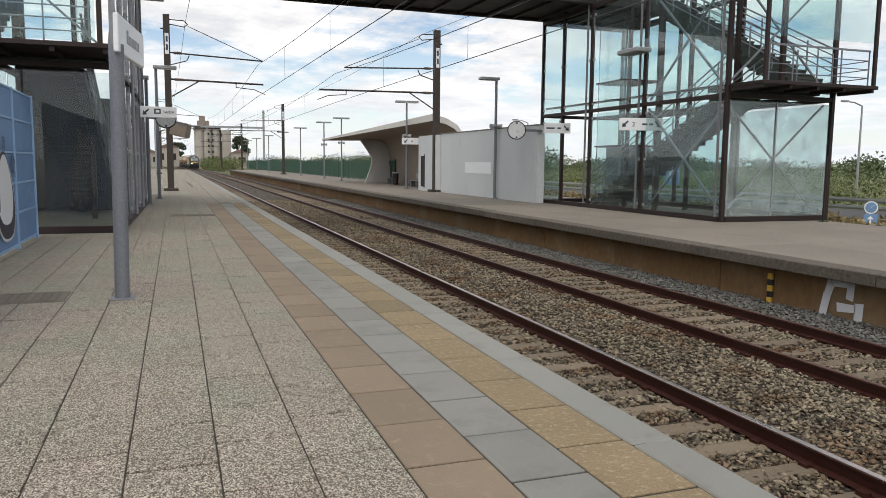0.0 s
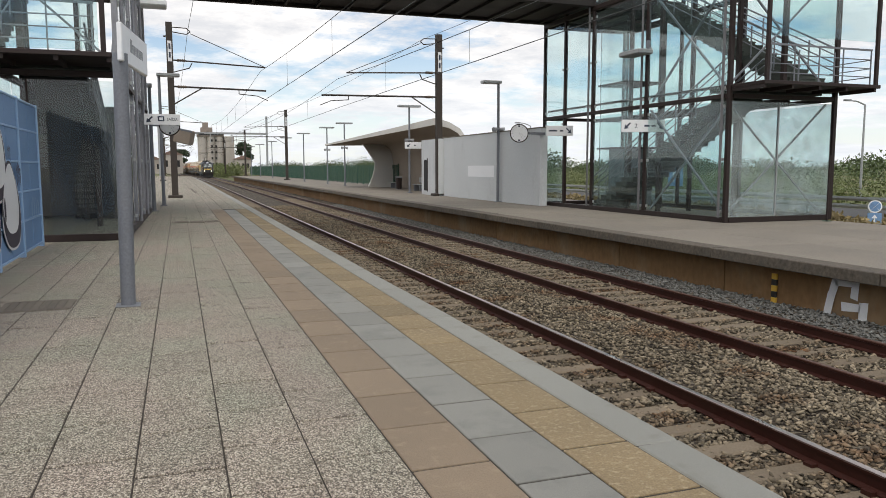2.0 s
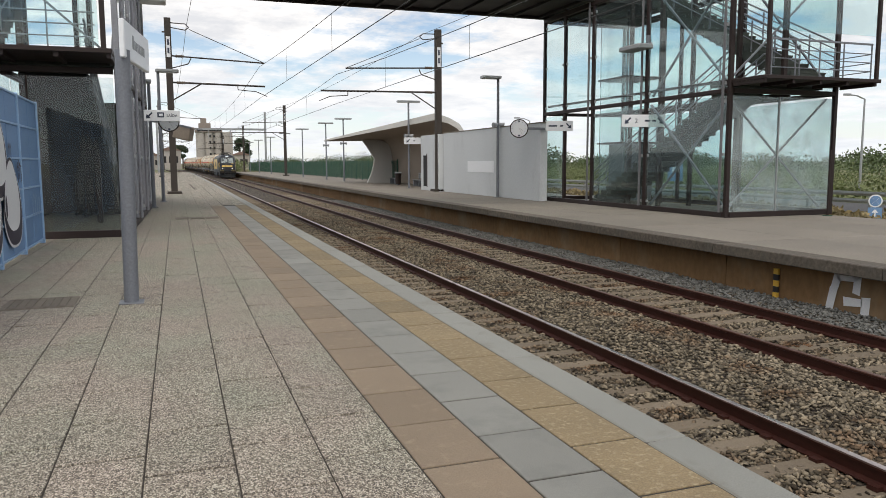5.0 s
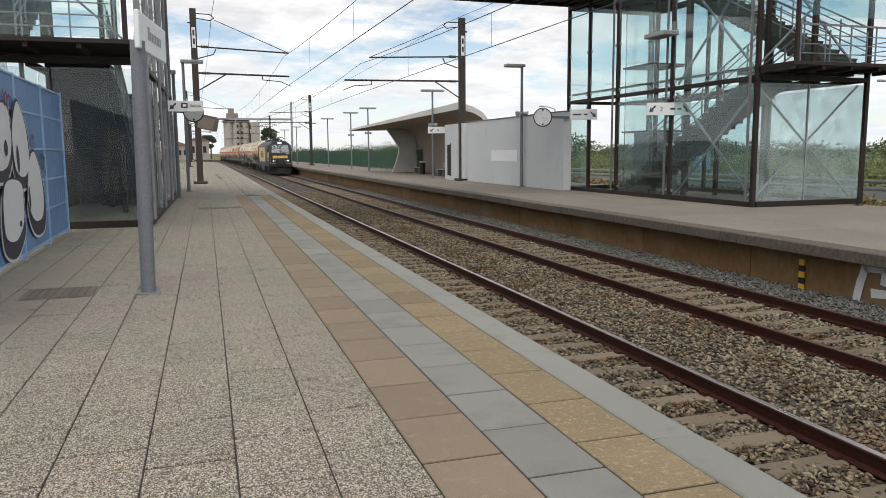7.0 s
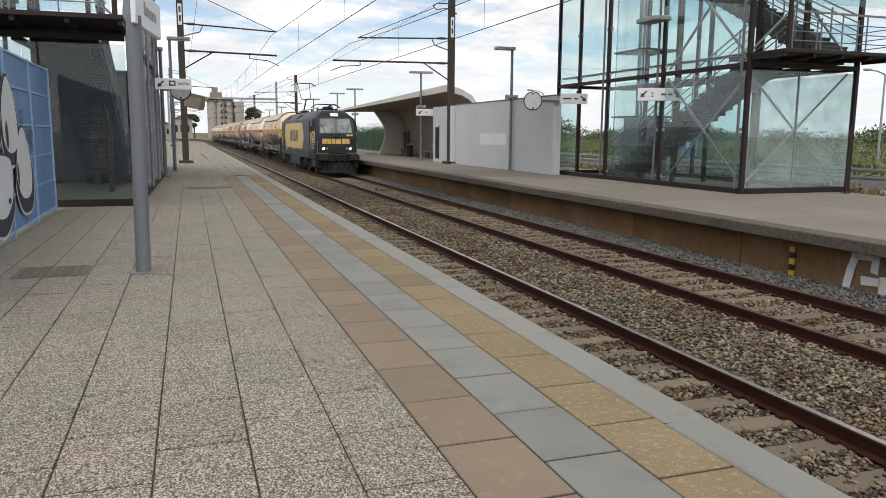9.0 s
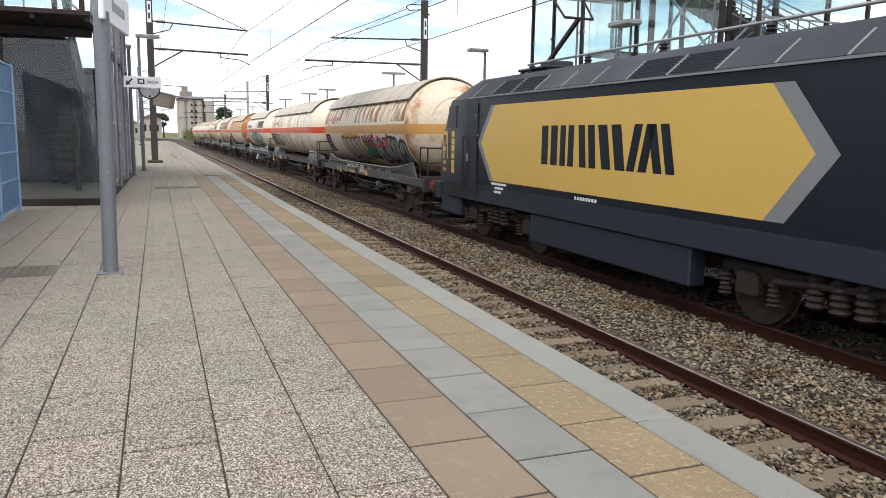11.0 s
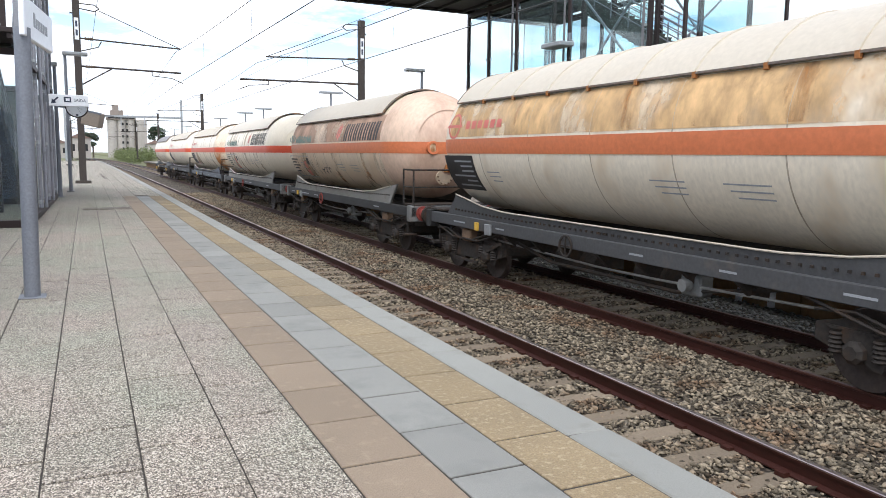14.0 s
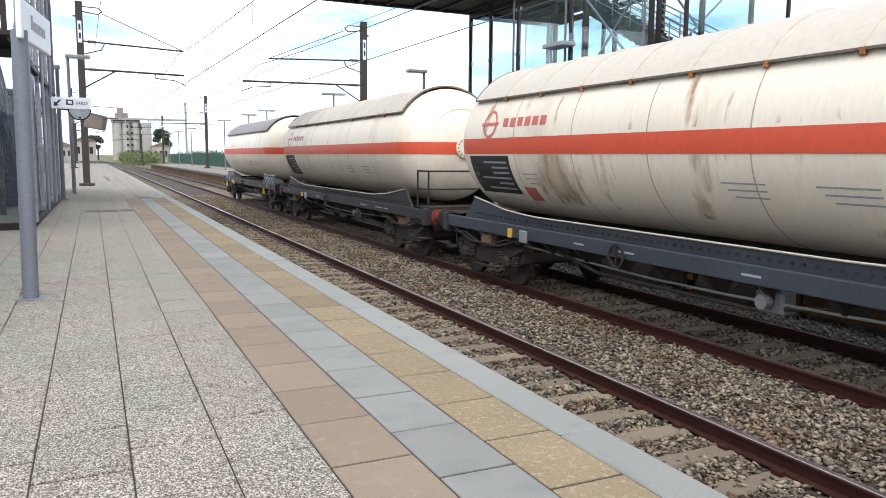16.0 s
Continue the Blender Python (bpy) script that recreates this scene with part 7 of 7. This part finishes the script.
# ---------------------------------------------------------------- overhead line
def mast(x, y, side, top, group="catenary masts"):
    """side: the way in which the brackets reach, +1 to growing x."""
    o = thing("catenary_mast", pose(x, y, 0), "weathered brown steel mast with brackets for the overhead line", "catenary mast", group)
    part("mast_body", Shape().box(-0.17, 0.17, -0.16, 0.16, 0, top, 0.012), MAST, o)
    part("base", Shape().box(-0.38, 0.38, -0.38, 0.38, 0, 0.14, 0.02), MAST, o)
    part("mast_plate", Shape().box(-0.1, 0.1, -0.175, -0.161, top - 2.1, top - 1.0), SIGN, o, "white plate with dark bars")
    for k in range(2):
        part("plate_bar", Shape().box(-0.05, 0.05, -0.18, -0.176, top - 1.9 + 0.45 * k, top - 1.6 + 0.45 * k), INK, o)
    d1, z1, d2, z2 = (5.1, 7.3, 5.1, 6.0) if side > 0 else (-5.4, 6.85, -6.8, 5.6)
    br = part("cantilever", Shape().cyl((side * 0.17, 0, z2 - 0.04 + 0.12), (d2, 0, z2), 0.05, n=8), MAST, o)
    part("tie", Shape().cyl((side * 0.17, 0, z1 + 0.2), (d1, 0, z1), 0.04, n=8), MAST, br)
    part("strut", Shape().cyl((side * 0.17, 0, z2 - 0.85), (side * 1.7, 0, z2 + 0.08), 0.035, n=8), MAST, br)
    part("strut", Shape().pipe([(side * 0.17, 0, z1 - 0.45), (side * 1.0, 0, z1 - 0.2), (side * 1.15, 0, z1 + 0.1)], 0.03), MAST, br)
    part("stay", Shape().pipe([(side * 1.1, 0, top - 0.55), (d1, 0, z1)], 0.02), MAST, br)
    part("steady_arm", Shape().pipe([(d2 - side * 1.5, 0, z2), (d2 - side * 1.5, 0, z2 - 0.22), (d2 - side * 0.5, 0, z2 - 0.3), (d2 + side * 0.1, 0, z2 - 0.55)], 0.025), MAST, br)
    for xx, zz in ((side * 0.35, z2 + 0.07), (side * 0.35, z1 + 0.19)):
        part("insulator", Shape().revolve([(xx + 0.06 * j * side, 0.09 if j % 2 else 0.05) for j in range(8)], "x", 8, centre=(0, 0, zz)), BARK, br)
    # feeder brackets at the mast head
    for z in (top - 0.25, top - 0.75):
        part("feeder_bracket", Shape().pipe([(side * 0.17, 0, z), (side * 0.9, 0, z - 0.02), (side * 1.1, 0, z - 0.2), (side * 0.9, 0, z - 0.35), (side * 0.17, 0, z - 0.25)], 0.028) if z > top - 0.5 else Shape().cyl((side * 0.17, 0, z), (-side * 0.3, 0, z), 0.04, n=8), MAST, o)
    return o


MY = [-13.0, 44.4, 101.4, 158.0, 215.0, 272.0]
for y in MY[1:5]:
    mast(0.33 if y < 50 else -0.6, y, 1, 9.5)
for y in (41.5, 101.4, 158.0, 215.0):
    mast(14.85, y, -1, 9.2)


def sag(p0, p1, drop, r, n=12):
    """One wire hanging between two points, as a single bent tube."""
    rings = []
    for k in range(n + 1):
        u = k / n
        x, y, z = (a + (b - a) * u for a, b in zip(p0, p1))
        z -= drop * 4 * u * (1 - u)
        rings.append([(x - r, y, z), (x, y, z - r), (x + r, y, z), (x, y, z + r)])
    return Shape().loft(rings)


def wires(tc, zm, zc, ys_):
    o = thing("overhead_line", pose(tc, 0, 0), "thin dark catenary and contact wires over the track", "overhead wire", "overhead lines")
    for a, b in zip(ys_, ys_[1:]):
        st = 0.2 if ys_.index(a) % 2 else -0.2
        part("contact_wire", Shape().cyl((st, a, zc), (-st, b, zc), 0.013, n=5), WIRE, o)
        part("messenger_wire", sag((st, a, zm), (-st, b, zm), 0.6, 0.014), WIRE, o)
        for k in range(2, 12, 2):
            u = k / 12
            p = (st - 2 * st * u, a + (b - a) * u, zm - 0.6 * 4 * u * (1 - u))
            part("dropper", Shape().cyl(p, (p[0], p[1], zc), 0.006, n=4), WIRE, o)


wires(5.35, 7.10, 5.36, [-70, -13.0, 44.4, 101.4, 158.0, 215.0, 272.0])
wires(9.15, 6.50, 4.93, [-72, -15.5, 41.5, 101.4, 158.0, 215.0, 272.0])
o = thing("feeder_wire", pose(0, 0, 0), "high feeder wires between the mast heads", "overhead wire")
for x, z, ys_ in ((1.3, 9.1, [-13.0, 44.4, 101.4, 158.0, 215.0]), (13.8, 8.85, [-15.5, 41.5, 101.4, 158.0, 215.0])):
    for a, b in zip(ys_, ys_[1:]):
        part("wire", sag((x, a, z), (x, b, z), 0.5, 0.012, 10), WIRE, o)

# portal over the far throat of the station
o = thing("line_portal", pose(0, 166.0, 0), "grey steel portal across the far tracks", "portal")
for x in (-1.5, 20.2):
    part("leg", Shape().box(x - 0.2, x + 0.2, -0.2, 0.2, -1.0 if x < 0 else 0, 12.5), GALV, o)
part("cross_beam", Shape().box(-1.3, 20, -0.15, 0.15, 8.6, 9.0), GALV, o)
for x in (T1, T2, 13.0):
    part("hanger", Shape().box(x - 0.08, x + 0.08, -0.08, 0.08, 6.8, 8.6), GALV, o)


# ---------------------------------------------------------------- lamps
def lamp(x, y, h, arm, speaker=False, two=False):
    o = thing("platform_lamp", pose(x, y, 0), "slim grey lamp post with a flat rectangular head", "lamp post", "platform lamps")
    part("pole", Shape().cyl((0, 0, 0), (0, 0, h), 0.075, 0.06, 12), STEEL_GREY, o, smooth=40)
    part("base", Shape().box(-0.15, 0.15, -0.15, 0.15, 0, 0.03, 0.008), STEEL_GREY, o)
    x0, x1 = (-0.75, 0.75) if two else sorted((arm * 0.1, arm * -0.85))
    hd = part("lamp_head", Shape().box(x0, x1, -0.2, 0.2, h - 0.02, h + 0.11, 0.02), GALV, o, "flat pale lamp head")
    part("lens", Shape().box(x0 + 0.08, x1 - 0.08, -0.16, 0.16, h - 0.032, h - 0.022), SIGN, hd)
    if speaker:
        for s in (-1, 1):
            part("loudspeaker", Shape().cyl((0, 0, h * 0.62), (s * 0.28, -0.1, h * 0.61), 0.06, 0.13, 12), SPRAY_GREY, o, "round grey loudspeaker")


for y, h in ((33.1, 5.6), (47.2, 5.55), (68.0, 5.6), (76.0, 5.6), (90.0, 5.6), (104.0, 5.6), (119.0, 5.6), (135.0, 5.6), (150.0, 5.6)):
    lamp(14.85 if y < 60 else 15.2, y, h, 1, speaker=y < 80, two=y > 40)
lamp(-0.22, 35.2, 5.6, -1)
lamp(-0.55, 30.9, 4.7, 1)
o = thing("wall_lamp", pose(15.4, 22.1, 5.45), "flat rectangular lamp head on the tower column", "lamp")
part("lamp_head", Shape().box(-0.5, 0.1, -0.25, 0.95, 0, 0.16, 0.03), GALV, o)
part("arm", Shape().box(0.1, 0.22, 0.1, 0.2, 0.02, 0.5), STEEL_GREY, o)
o = thing("wall_lamp", pose(-0.6, 25.0, 6.5), "flat rectangular lamp head on the shaded tower", "lamp")
part("lamp_head", Shape().box(0.0, 0.75, -0.35, 0.35, 0, 0.16, 0.03), SIGN, o)
part("arm", Shape().box(-0.1, 0.0, -0.05, 0.05, 0.0, 0.14), STEEL_GREY, o)


# ---------------------------------------------------------------- signs and clocks
def arrow(parent, at, size, material):
    s = Shape().add([(-0.5, 0.09, 0), (0.1, 0.09, 0), (0.1, -0.09, 0), (-0.5, -0.09, 0), (0.05, 0.32, 0), (0.5, 0, 0), (0.05, -0.32, 0)], [(0, 1, 2, 3), (4, 5, 6)])
    return part("arrow", s, material, parent, at=at @ Matrix.Scale(size, 4))


def face_y(x, y, z, tilt=0):
    """On a board that faces the camera's end of the platform: text reads along +x."""
    return Matrix.Translation((x, y, z)) @ Euler((radians(90), 0, 0)).to_matrix().to_4x4() @ Matrix.Rotation(radians(tilt), 4, "Z")


o = thing("exit_sign", pose(-0.11, 26.0, 3.02), "hanging white exit sign with a dark arrow", "sign")
sb = part("board", Shape().box(-0.55, 0.54, -0.03, 0.03, 0, 0.35, 0.012), SIGN, o)
arrow(sb, face_y(-0.39, -0.036, 0.17, 225), 0.27, INK)
part("door_mark", Shape().box(-0.14, 0.06, -0.036, -0.031, 0.12, 0.28), INK, sb)
part("door_mark_inner", Shape().box(-0.09, 0.02, -0.040, -0.037, 0.16, 0.24), SIGN, sb)
letters("SAÍDA", 0.12, INK, sb, face_y(0.30, -0.033, 0.18))
part("bracket", Shape().box(-0.68, -0.55, -0.04, 0.04, 0.1, 0.3), STEEL_GREY, o)


def clock(x, y, z, rz, label):
    o = thing("platform_clock", pose(x, y, z, 0, 0, rz), label, "clock", "platform clocks")
    part("case", Shape().revolve([(-0.1, 0.001), (-0.1, 0.36), (-0.08, 0.39), (0.08, 0.39), (0.1, 0.36), (0.1, 0.001)], "y", 32), STEEL, o, smooth=30)
    fc = part("dial", Shape().cyl((0, -0.1, 0), (0, -0.106, 0), 0.35, n=32), SIGN, o, "white clock dial")
    for k in range(12):
        a = radians(30 * k)
        part("hour_mark", Shape().bar((0.26 * math.sin(a), -0.109, 0.26 * math.cos(a)), (0.33 * math.sin(a), -0.109, 0.33 * math.cos(a)), 0.075, 0.004), INK, fc)
    for a, l, w in ((radians(118), 0.19, 0.05), (radians(150), 0.27, 0.038)):
        part("clock_hand", Shape().bar((0, -0.112, 0), (l * math.sin(a), -0.112, l * math.cos(a)), w, 0.004), BLACK, fc)
    return o


o = clock(13.98, 29.0, 3.08, -26, "round white clock bracketed from the white wall")
part("bracket", Shape().bar((0.36, 0, 0), (1.08, 0.5, 0.0), 0.06, 0.1), STEEL_GREY, o)
o = clock(0.12, 31.2, 3.28, 0, "round white clock hung behind the exit sign")
part("bracket", Shape().bar((-0.36, 0, 0), (-0.67, -0.3, 0), 0.06, 0.1), STEEL_GREY, o)
o = thing("departure_display", pose(0.72, 34.6, 2.95, 0, 12, -25), "tilted beige departure display box", "display")
part("case", Shape().box(-0.4, 0.36, -0.22, 0.22, -0.26, 0.34, 0.04), SHELTER_IN, o)
part("rim", Shape().box(-0.42, 0.38, -0.24, -0.22, 0.28, 0.36), STEEL_GREY, o)
part("bracket", Shape().bar((-0.4, 0, 0.1), (-1.0, 0.25, 0.2), 0.06, 0.06), STEEL_GREY, o)


def board(x, y, z, w, label, marks, rz=0):
    o = thing("platform_sign", pose(x, y, z, 0, 0, rz), label, "sign", "platform signs")
    sb = part("board", Shape().box(-w / 2, w / 2, -0.03, 0.03, 0, 0.42, 0.012), SIGN, o)
    for kind, at, val in marks:
        if kind == "arrow":
            arrow(sb, face_y(at, -0.036, 0.21, val), 0.3, INK)
        elif kind == "text":
            letters(val, 0.22, INK, sb, face_y(at, -0.033, 0.2))
        else:
            part("bar", Shape().box(at - val / 2, at + val / 2, -0.036, -0.031, 0.18, 0.24), INK, sb)
    return o


board(15.45, 22.25, 2.86, 1.5, "white platform sign with the number 2 and dark arrows", [("arrow", -0.56, 225), ("text", -0.26, "2"), ("bar", 0.12, 0.18), ("bar", 0.35, 0.14), ("arrow", 0.58, -45)], -20)
board(15.35, 28.0, 2.95, 1.1, "white exit sign with a dark arrow", [("bar", -0.28, 0.35), ("bar", 0.08, 0.14), ("arrow", 0.38, -45)], -20)
board(15.2, 46.5, 2.85, 1.7, "white double board hung from the lamp post", [("arrow", -0.6, 225), ("bar", -0.2, 0.1), ("bar", 0.4, 0.35)], -10)


# road signs beyond the platform
def road_sign(x, y, z0):
    o = thing("road_sign", pose(x, y, z0, 0, 0, -40) @ Matrix.Scale(0.74, 4), "round no-stopping sign over a square blue arrow sign", "road sign")
    part("post", Shape().cyl((0, 0, 0), (0, 0, 1.0), 0.03), GALV, o)
    part("disc", Shape().cyl((0, -0.03, 0.78), (0, -0.05, 0.78), 0.27, n=28), SIGN, o)
    part("disc_face", Shape().cyl((0, -0.05, 0.78), (0, -0.054, 0.78), 0.22, n=28), BLUE, o)
    for a in (45, 135):
        c, s_ = 0.2 * math.cos(radians(a)), 0.2 * math.sin(radians(a))
        part("cross_bar", Shape().bar((-c, -0.058, 0.78 - s_), (c, -0.058, 0.78 + s_), 0.05, 0.004), SIGN, o)
    part("plate", Shape().box(-0.27, 0.27, -0.05, -0.03, 0.02, 0.50, 0.01), BLUE, o)
    part("arrow", Shape().box(-0.03, 0.03, -0.056, -0.051, 0.1, 0.3).add([(-0.13, -0.056, 0.28), (0.13, -0.056, 0.28), (0, -0.056, 0.43)], [(0, 1, 2)]), SIGN, o)


road_sign(20.9, 17.6, -0.16)
o = thing("parking_sign", pose(26.5, 35.0, -0.3, 0, 0, -40), "blue parking sign on a thin post", "road sign")
part("post", Shape().cyl((0, 0, 0), (0, 0, 2.0), 0.03), GALV, o)
part("plate", Shape().box(-0.4, 0.4, -0.05, -0.03, 0.9, 1.9, 0.01), BLUE, o)
letters("P", 0.8, SIGN, o, face_y(0, -0.052, 1.4))


def street_lamp(x, y):
    o = thing("street_lamp", pose(x, y, -0.35), "slim galvanised street lamp with a short arm", "street lamp", "street lamps")
    part("pole", Shape().cyl((0, 0, 0), (0, 0, 5.6), 0.08, 0.05), GALV, o)
    part("arm", Shape().pipe([(0, 0, 5.6), (-0.5, 0.1, 5.8), (-1.0, 0.2, 5.85)], 0.04), GALV, o)
    part("lamp_head", Shape().box(-1.4, -0.9, 0.1, 0.3, 5.8, 5.92, 0.03), GALV, o)


street_lamp(38.5, 33.5)
street_lamp(30.0, 60.0)
# guard rails of the road
o = thing("guard_rail", pose(23.5, 0, 0), "galvanised road guard rail on short posts", "guard rail", "guard rails")
for z in (0.15, 0.42):
    part("beam", Shape().loft([[(a, y, z + b) for a, b in ((0, 0), (0.05, 0.03), (0.0, 0.08), (0.05, 0.13), (0, 0.16), (-0.02, 0.08))] for y in (5, 90)]), GALV, o)
for k in range(30):
    part("post", Shape().box(0.02, 0.1, 6 + 2.8 * k, 6.08 + 2.8 * k, -0.45, 0.55), GALV, o)
g = Shape().loft([[(x, y, z) for x, z in ((24.5, -0.26), (30.5, -0.31))] for y in (-80, 200)], closed=False, caps=False)
setting("road", g, ASPHALT, "grey asphalt road beyond the station")

# green fence at the back of the far platform
o = thing("green_fence", pose(17.9, 0, 0), "dark green mesh fence along the back of the platform", "fence")
for k in range(50):
    y = 60 + 2.4 * k
    part("post", Shape().box(-0.04, 0.04, y - 0.04, y + 0.04, 0, 1.95), FENCE, o)
    sl = Shape()
    for j in range(9):
        sl.box(-0.012, 0.012, y + 0.15 + 0.25 * j, y + 0.25 + 0.25 * j, 0.08, 1.85)
    tagged(part("fence_panel", sl, FENCE, o), kind="stuff")
# glass screen post at the tower end
o = thing("bollard_post", pose(18.95, 17.6, 0), "dark slim steel post beside the glass", "post")
part("post", Shape().box(-0.03, 0.03, -0.03, 0.03, 0, 2.0, 0.01), STEEL, o)
part("base", Shape().box(-0.1, 0.1, -0.1, 0.1, 0, 0.02, 0.004), FENCE, o)


# ---------------------------------------------------------------- plants
def leaf_cloud(name, label, category, clumps, per, size, material, seed, kind="stuff"):
    """Many small leaves on uneven clumps: (x, y, z, rx, ry, rz) each."""
    rng = np.random.default_rng(seed)
    V = []
    for x, y, z, rx, ry, rz in clumps:
        d = rng.normal(size=(per, 3))
        d /= np.linalg.norm(d, axis=1)[:, None]
        r = rng.uniform(0.45, 1.02, (per, 1))
        c = d * r * np.array([rx, ry, rz]) + np.array([x, y, z])
        u = rng.normal(size=(per, 3))
        u /= np.linalg.norm(u, axis=1)[:, None]
        w = np.cross(u, rng.normal(size=(per, 3)))
        w /= np.linalg.norm(w, axis=1)[:, None] + 1e-6
        s = size * rng.uniform(0.6, 1.4, (per, 1))
        V.append(np.stack([c - u * s, c + w * s * 0.5, c + u * s, c - w * s * 0.5], 1))
    V = np.concatenate(V).reshape(-1, 3)
    n = len(V) // 4
    me = bpy.data.meshes.new(name)
    me.from_pydata(V.tolist(), [], (np.arange(n)[:, None] * 4 + np.arange(4)).tolist())
    ob = part(name, me, material)
    return tagged(ob, label, category, kind=kind)


rng = random.Random(11)
hedge = [(rng.uniform(36, 52), rng.uniform(14, 120), rng.uniform(-0.2, 0.5), rng.uniform(1.5, 3), rng.uniform(1.5, 3.5), rng.uniform(0.7, 1.4)) for _ in range(90)]
leaf_cloud("bushes", "low green and olive bushes beyond the road", "bushes", hedge, 1300, 0.06, LEAF, 5)
hedge = [(rng.uniform(19.5, 30), rng.uniform(62, 190), rng.uniform(0.5, 1.5), rng.uniform(1.2, 2.6), rng.uniform(1.5, 3.5), rng.uniform(1.0, 2.0)) for _ in range(95)]
leaf_cloud("bushes", "dense green bushes behind the green fence", "bushes", hedge, 900, 0.08, LEAF_MID, 6)
hedge = [(rng.uniform(60, 260), rng.uniform(40, 420), rng.uniform(0.5, 2), rng.uniform(4, 9), rng.uniform(4, 9), rng.uniform(2, 3.4)) for _ in range(90)]
leaf_cloud("far_trees", "dark distant tree line on the plain", "trees", hedge, 700, 0.28, LEAF_MID, 7)
grass = [(rng.uniform(20.0, 23.2), rng.uniform(8, 60), -0.15, 0.5, 0.7, 0.22) for _ in range(170)]
leaf_cloud("dry_grass", "dry straw-coloured grass between platform and road", "grass", grass, 70, 0.12, DRY, 8)
grass = [(rng.uniform(31, 36), rng.uniform(10, 110), -0.2, 1.0, 1.6, 0.7) for _ in range(120)]
leaf_cloud("tall_grass", "tall yellowish weeds beyond the road", "grass", grass, 120, 0.14, LEAF, 9)
hedge = [(rng.uniform(12.5, 20), rng.uniform(215, 300), rng.uniform(-0.3, 1.6), rng.uniform(1.5, 3), rng.uniform(2, 4), rng.uniform(1.2, 2.2)) for _ in range(40)]
leaf_cloud("bushes", "green bushes at the far end of the tracks", "bushes", hedge, 200, 0.25, LEAF, 10)


def tree(x, y, h, seed):
    rr_ = random.Random(seed)
    o = thing("tree", pose(x, y, -0.4), "dark green broad tree near the silo", "tree", "trees")
    tr_ = Shape().cyl((0, 0, 0), (0, 0, h * 0.45), h * 0.035, h * 0.022)
    cl_ = []
    for k in range(9):
        a = rr_.uniform(0, 6.3)
        p = (math.cos(a) * h * rr_.uniform(0.08, 0.26), math.sin(a) * h * rr_.uniform(0.08, 0.26), h * rr_.uniform(0.5, 0.88))
        tr_.cyl((0, 0, h * 0.35), p, h * 0.014, h * 0.005, 6)
        cl_.append((*p, h * rr_.uniform(0.1, 0.17), h * rr_.uniform(0.1, 0.17), h * rr_.uniform(0.08, 0.14)))
    part("trunk", tr_, BARK, o)
    c = leaf_cloud("crown", "", "", cl_, 260, h * 0.028, LEAF_DARK, seed, kind="")
    c.parent = o


tree(29.5, 330, 13.0, 3)
tree(32.5, 325, 8.5, 4)
tree(6.0, 300, 9.5, 5)
tree(1.5, 310, 8.0, 6)

# ---------------------------------------------------------------- silo and far houses
o = thing("grain_silo", pose(19, 328, -0.4), "tall weathered concrete grain silo with a raised headhouse", "silo")
for k in range(3):
    part("cell", Shape().cyl((-5.3 + 3.3 * k, -2, 0), (-5.3 + 3.3 * k, -2, 14.6), 1.75, n=20), SILO, o, smooth=40)
    part("cell", Shape().cyl((-5.3 + 3.3 * k, 2, 0), (-5.3 + 3.3 * k, 2, 14.6), 1.75, n=20), SILO, o, smooth=40)
part("gallery", Shape().box(-7.3, 3.2, -3.9, 3.9, 14.6, 16.4, 0.1), SILO_DARK, o)
part("headhouse", Shape().box(-5.8, -1.2, -2.5, 2.5, 16.4, 18.4, 0.1).box(-5.0, -2.8, -2.0, 2.0, 18.4, 20.4, 0.1), SILO_DARK, o)
part("annex", Shape().box(3.3, 7.2, -4, 4, 0, 14.8, 0.1), SILO, o)
for k in range(5):
    for j in range(2):
        part("window", Shape().box(-2.0 + 1.6 * j, -1.3 + 1.6 * j, -4.0, -3.76, 3 + 2.4 * k, 3.9 + 2.4 * k), VOID, o)
part("window_band", Shape().box(-6.8, 2.8, -3.95, -3.9, 15.1, 15.7), VOID, o)


def house(x, y, w, d, h, label, roof=ROOF_RED):
    o = thing("house", pose(x, y, -0.4), label, "house", "far houses")
    part("wall", Shape().box(-w / 2, w / 2, -d / 2, d / 2, 0, h), SILO, o)
    part("roof", Shape().loft([[(-w / 2 - 0.3, yy, h), (w / 2 + 0.3, yy, h), (0, yy, h + w * 0.22)] for yy in (-d / 2 - 0.3, d / 2 + 0.3)]), roof, o)
    for k in range(3):
        part("window", Shape().box(-w / 2 + w * (0.15 + 0.28 * k), -w / 2 + w * (0.30 + 0.28 * k), -d / 2 - 0.04, -d / 2, h * 0.35, h * 0.7), VOID, o)


house(26, 290, 6, 8, 5.0, "small house with a red-brown roof by the silo")
house(1.5, 285, 7, 10, 6.5, "two-storey house beside the far platform end")
house(-4.5, 262, 6, 8, 4.5, "low house at the far end of the platform")
# low plain walls that close the place behind the near platform
setting("wall_back", Shape().box(-41, -40.6, -60, 120, 0, 3.0), WHITE_WALL, "plain white wall behind the platform")
motions()
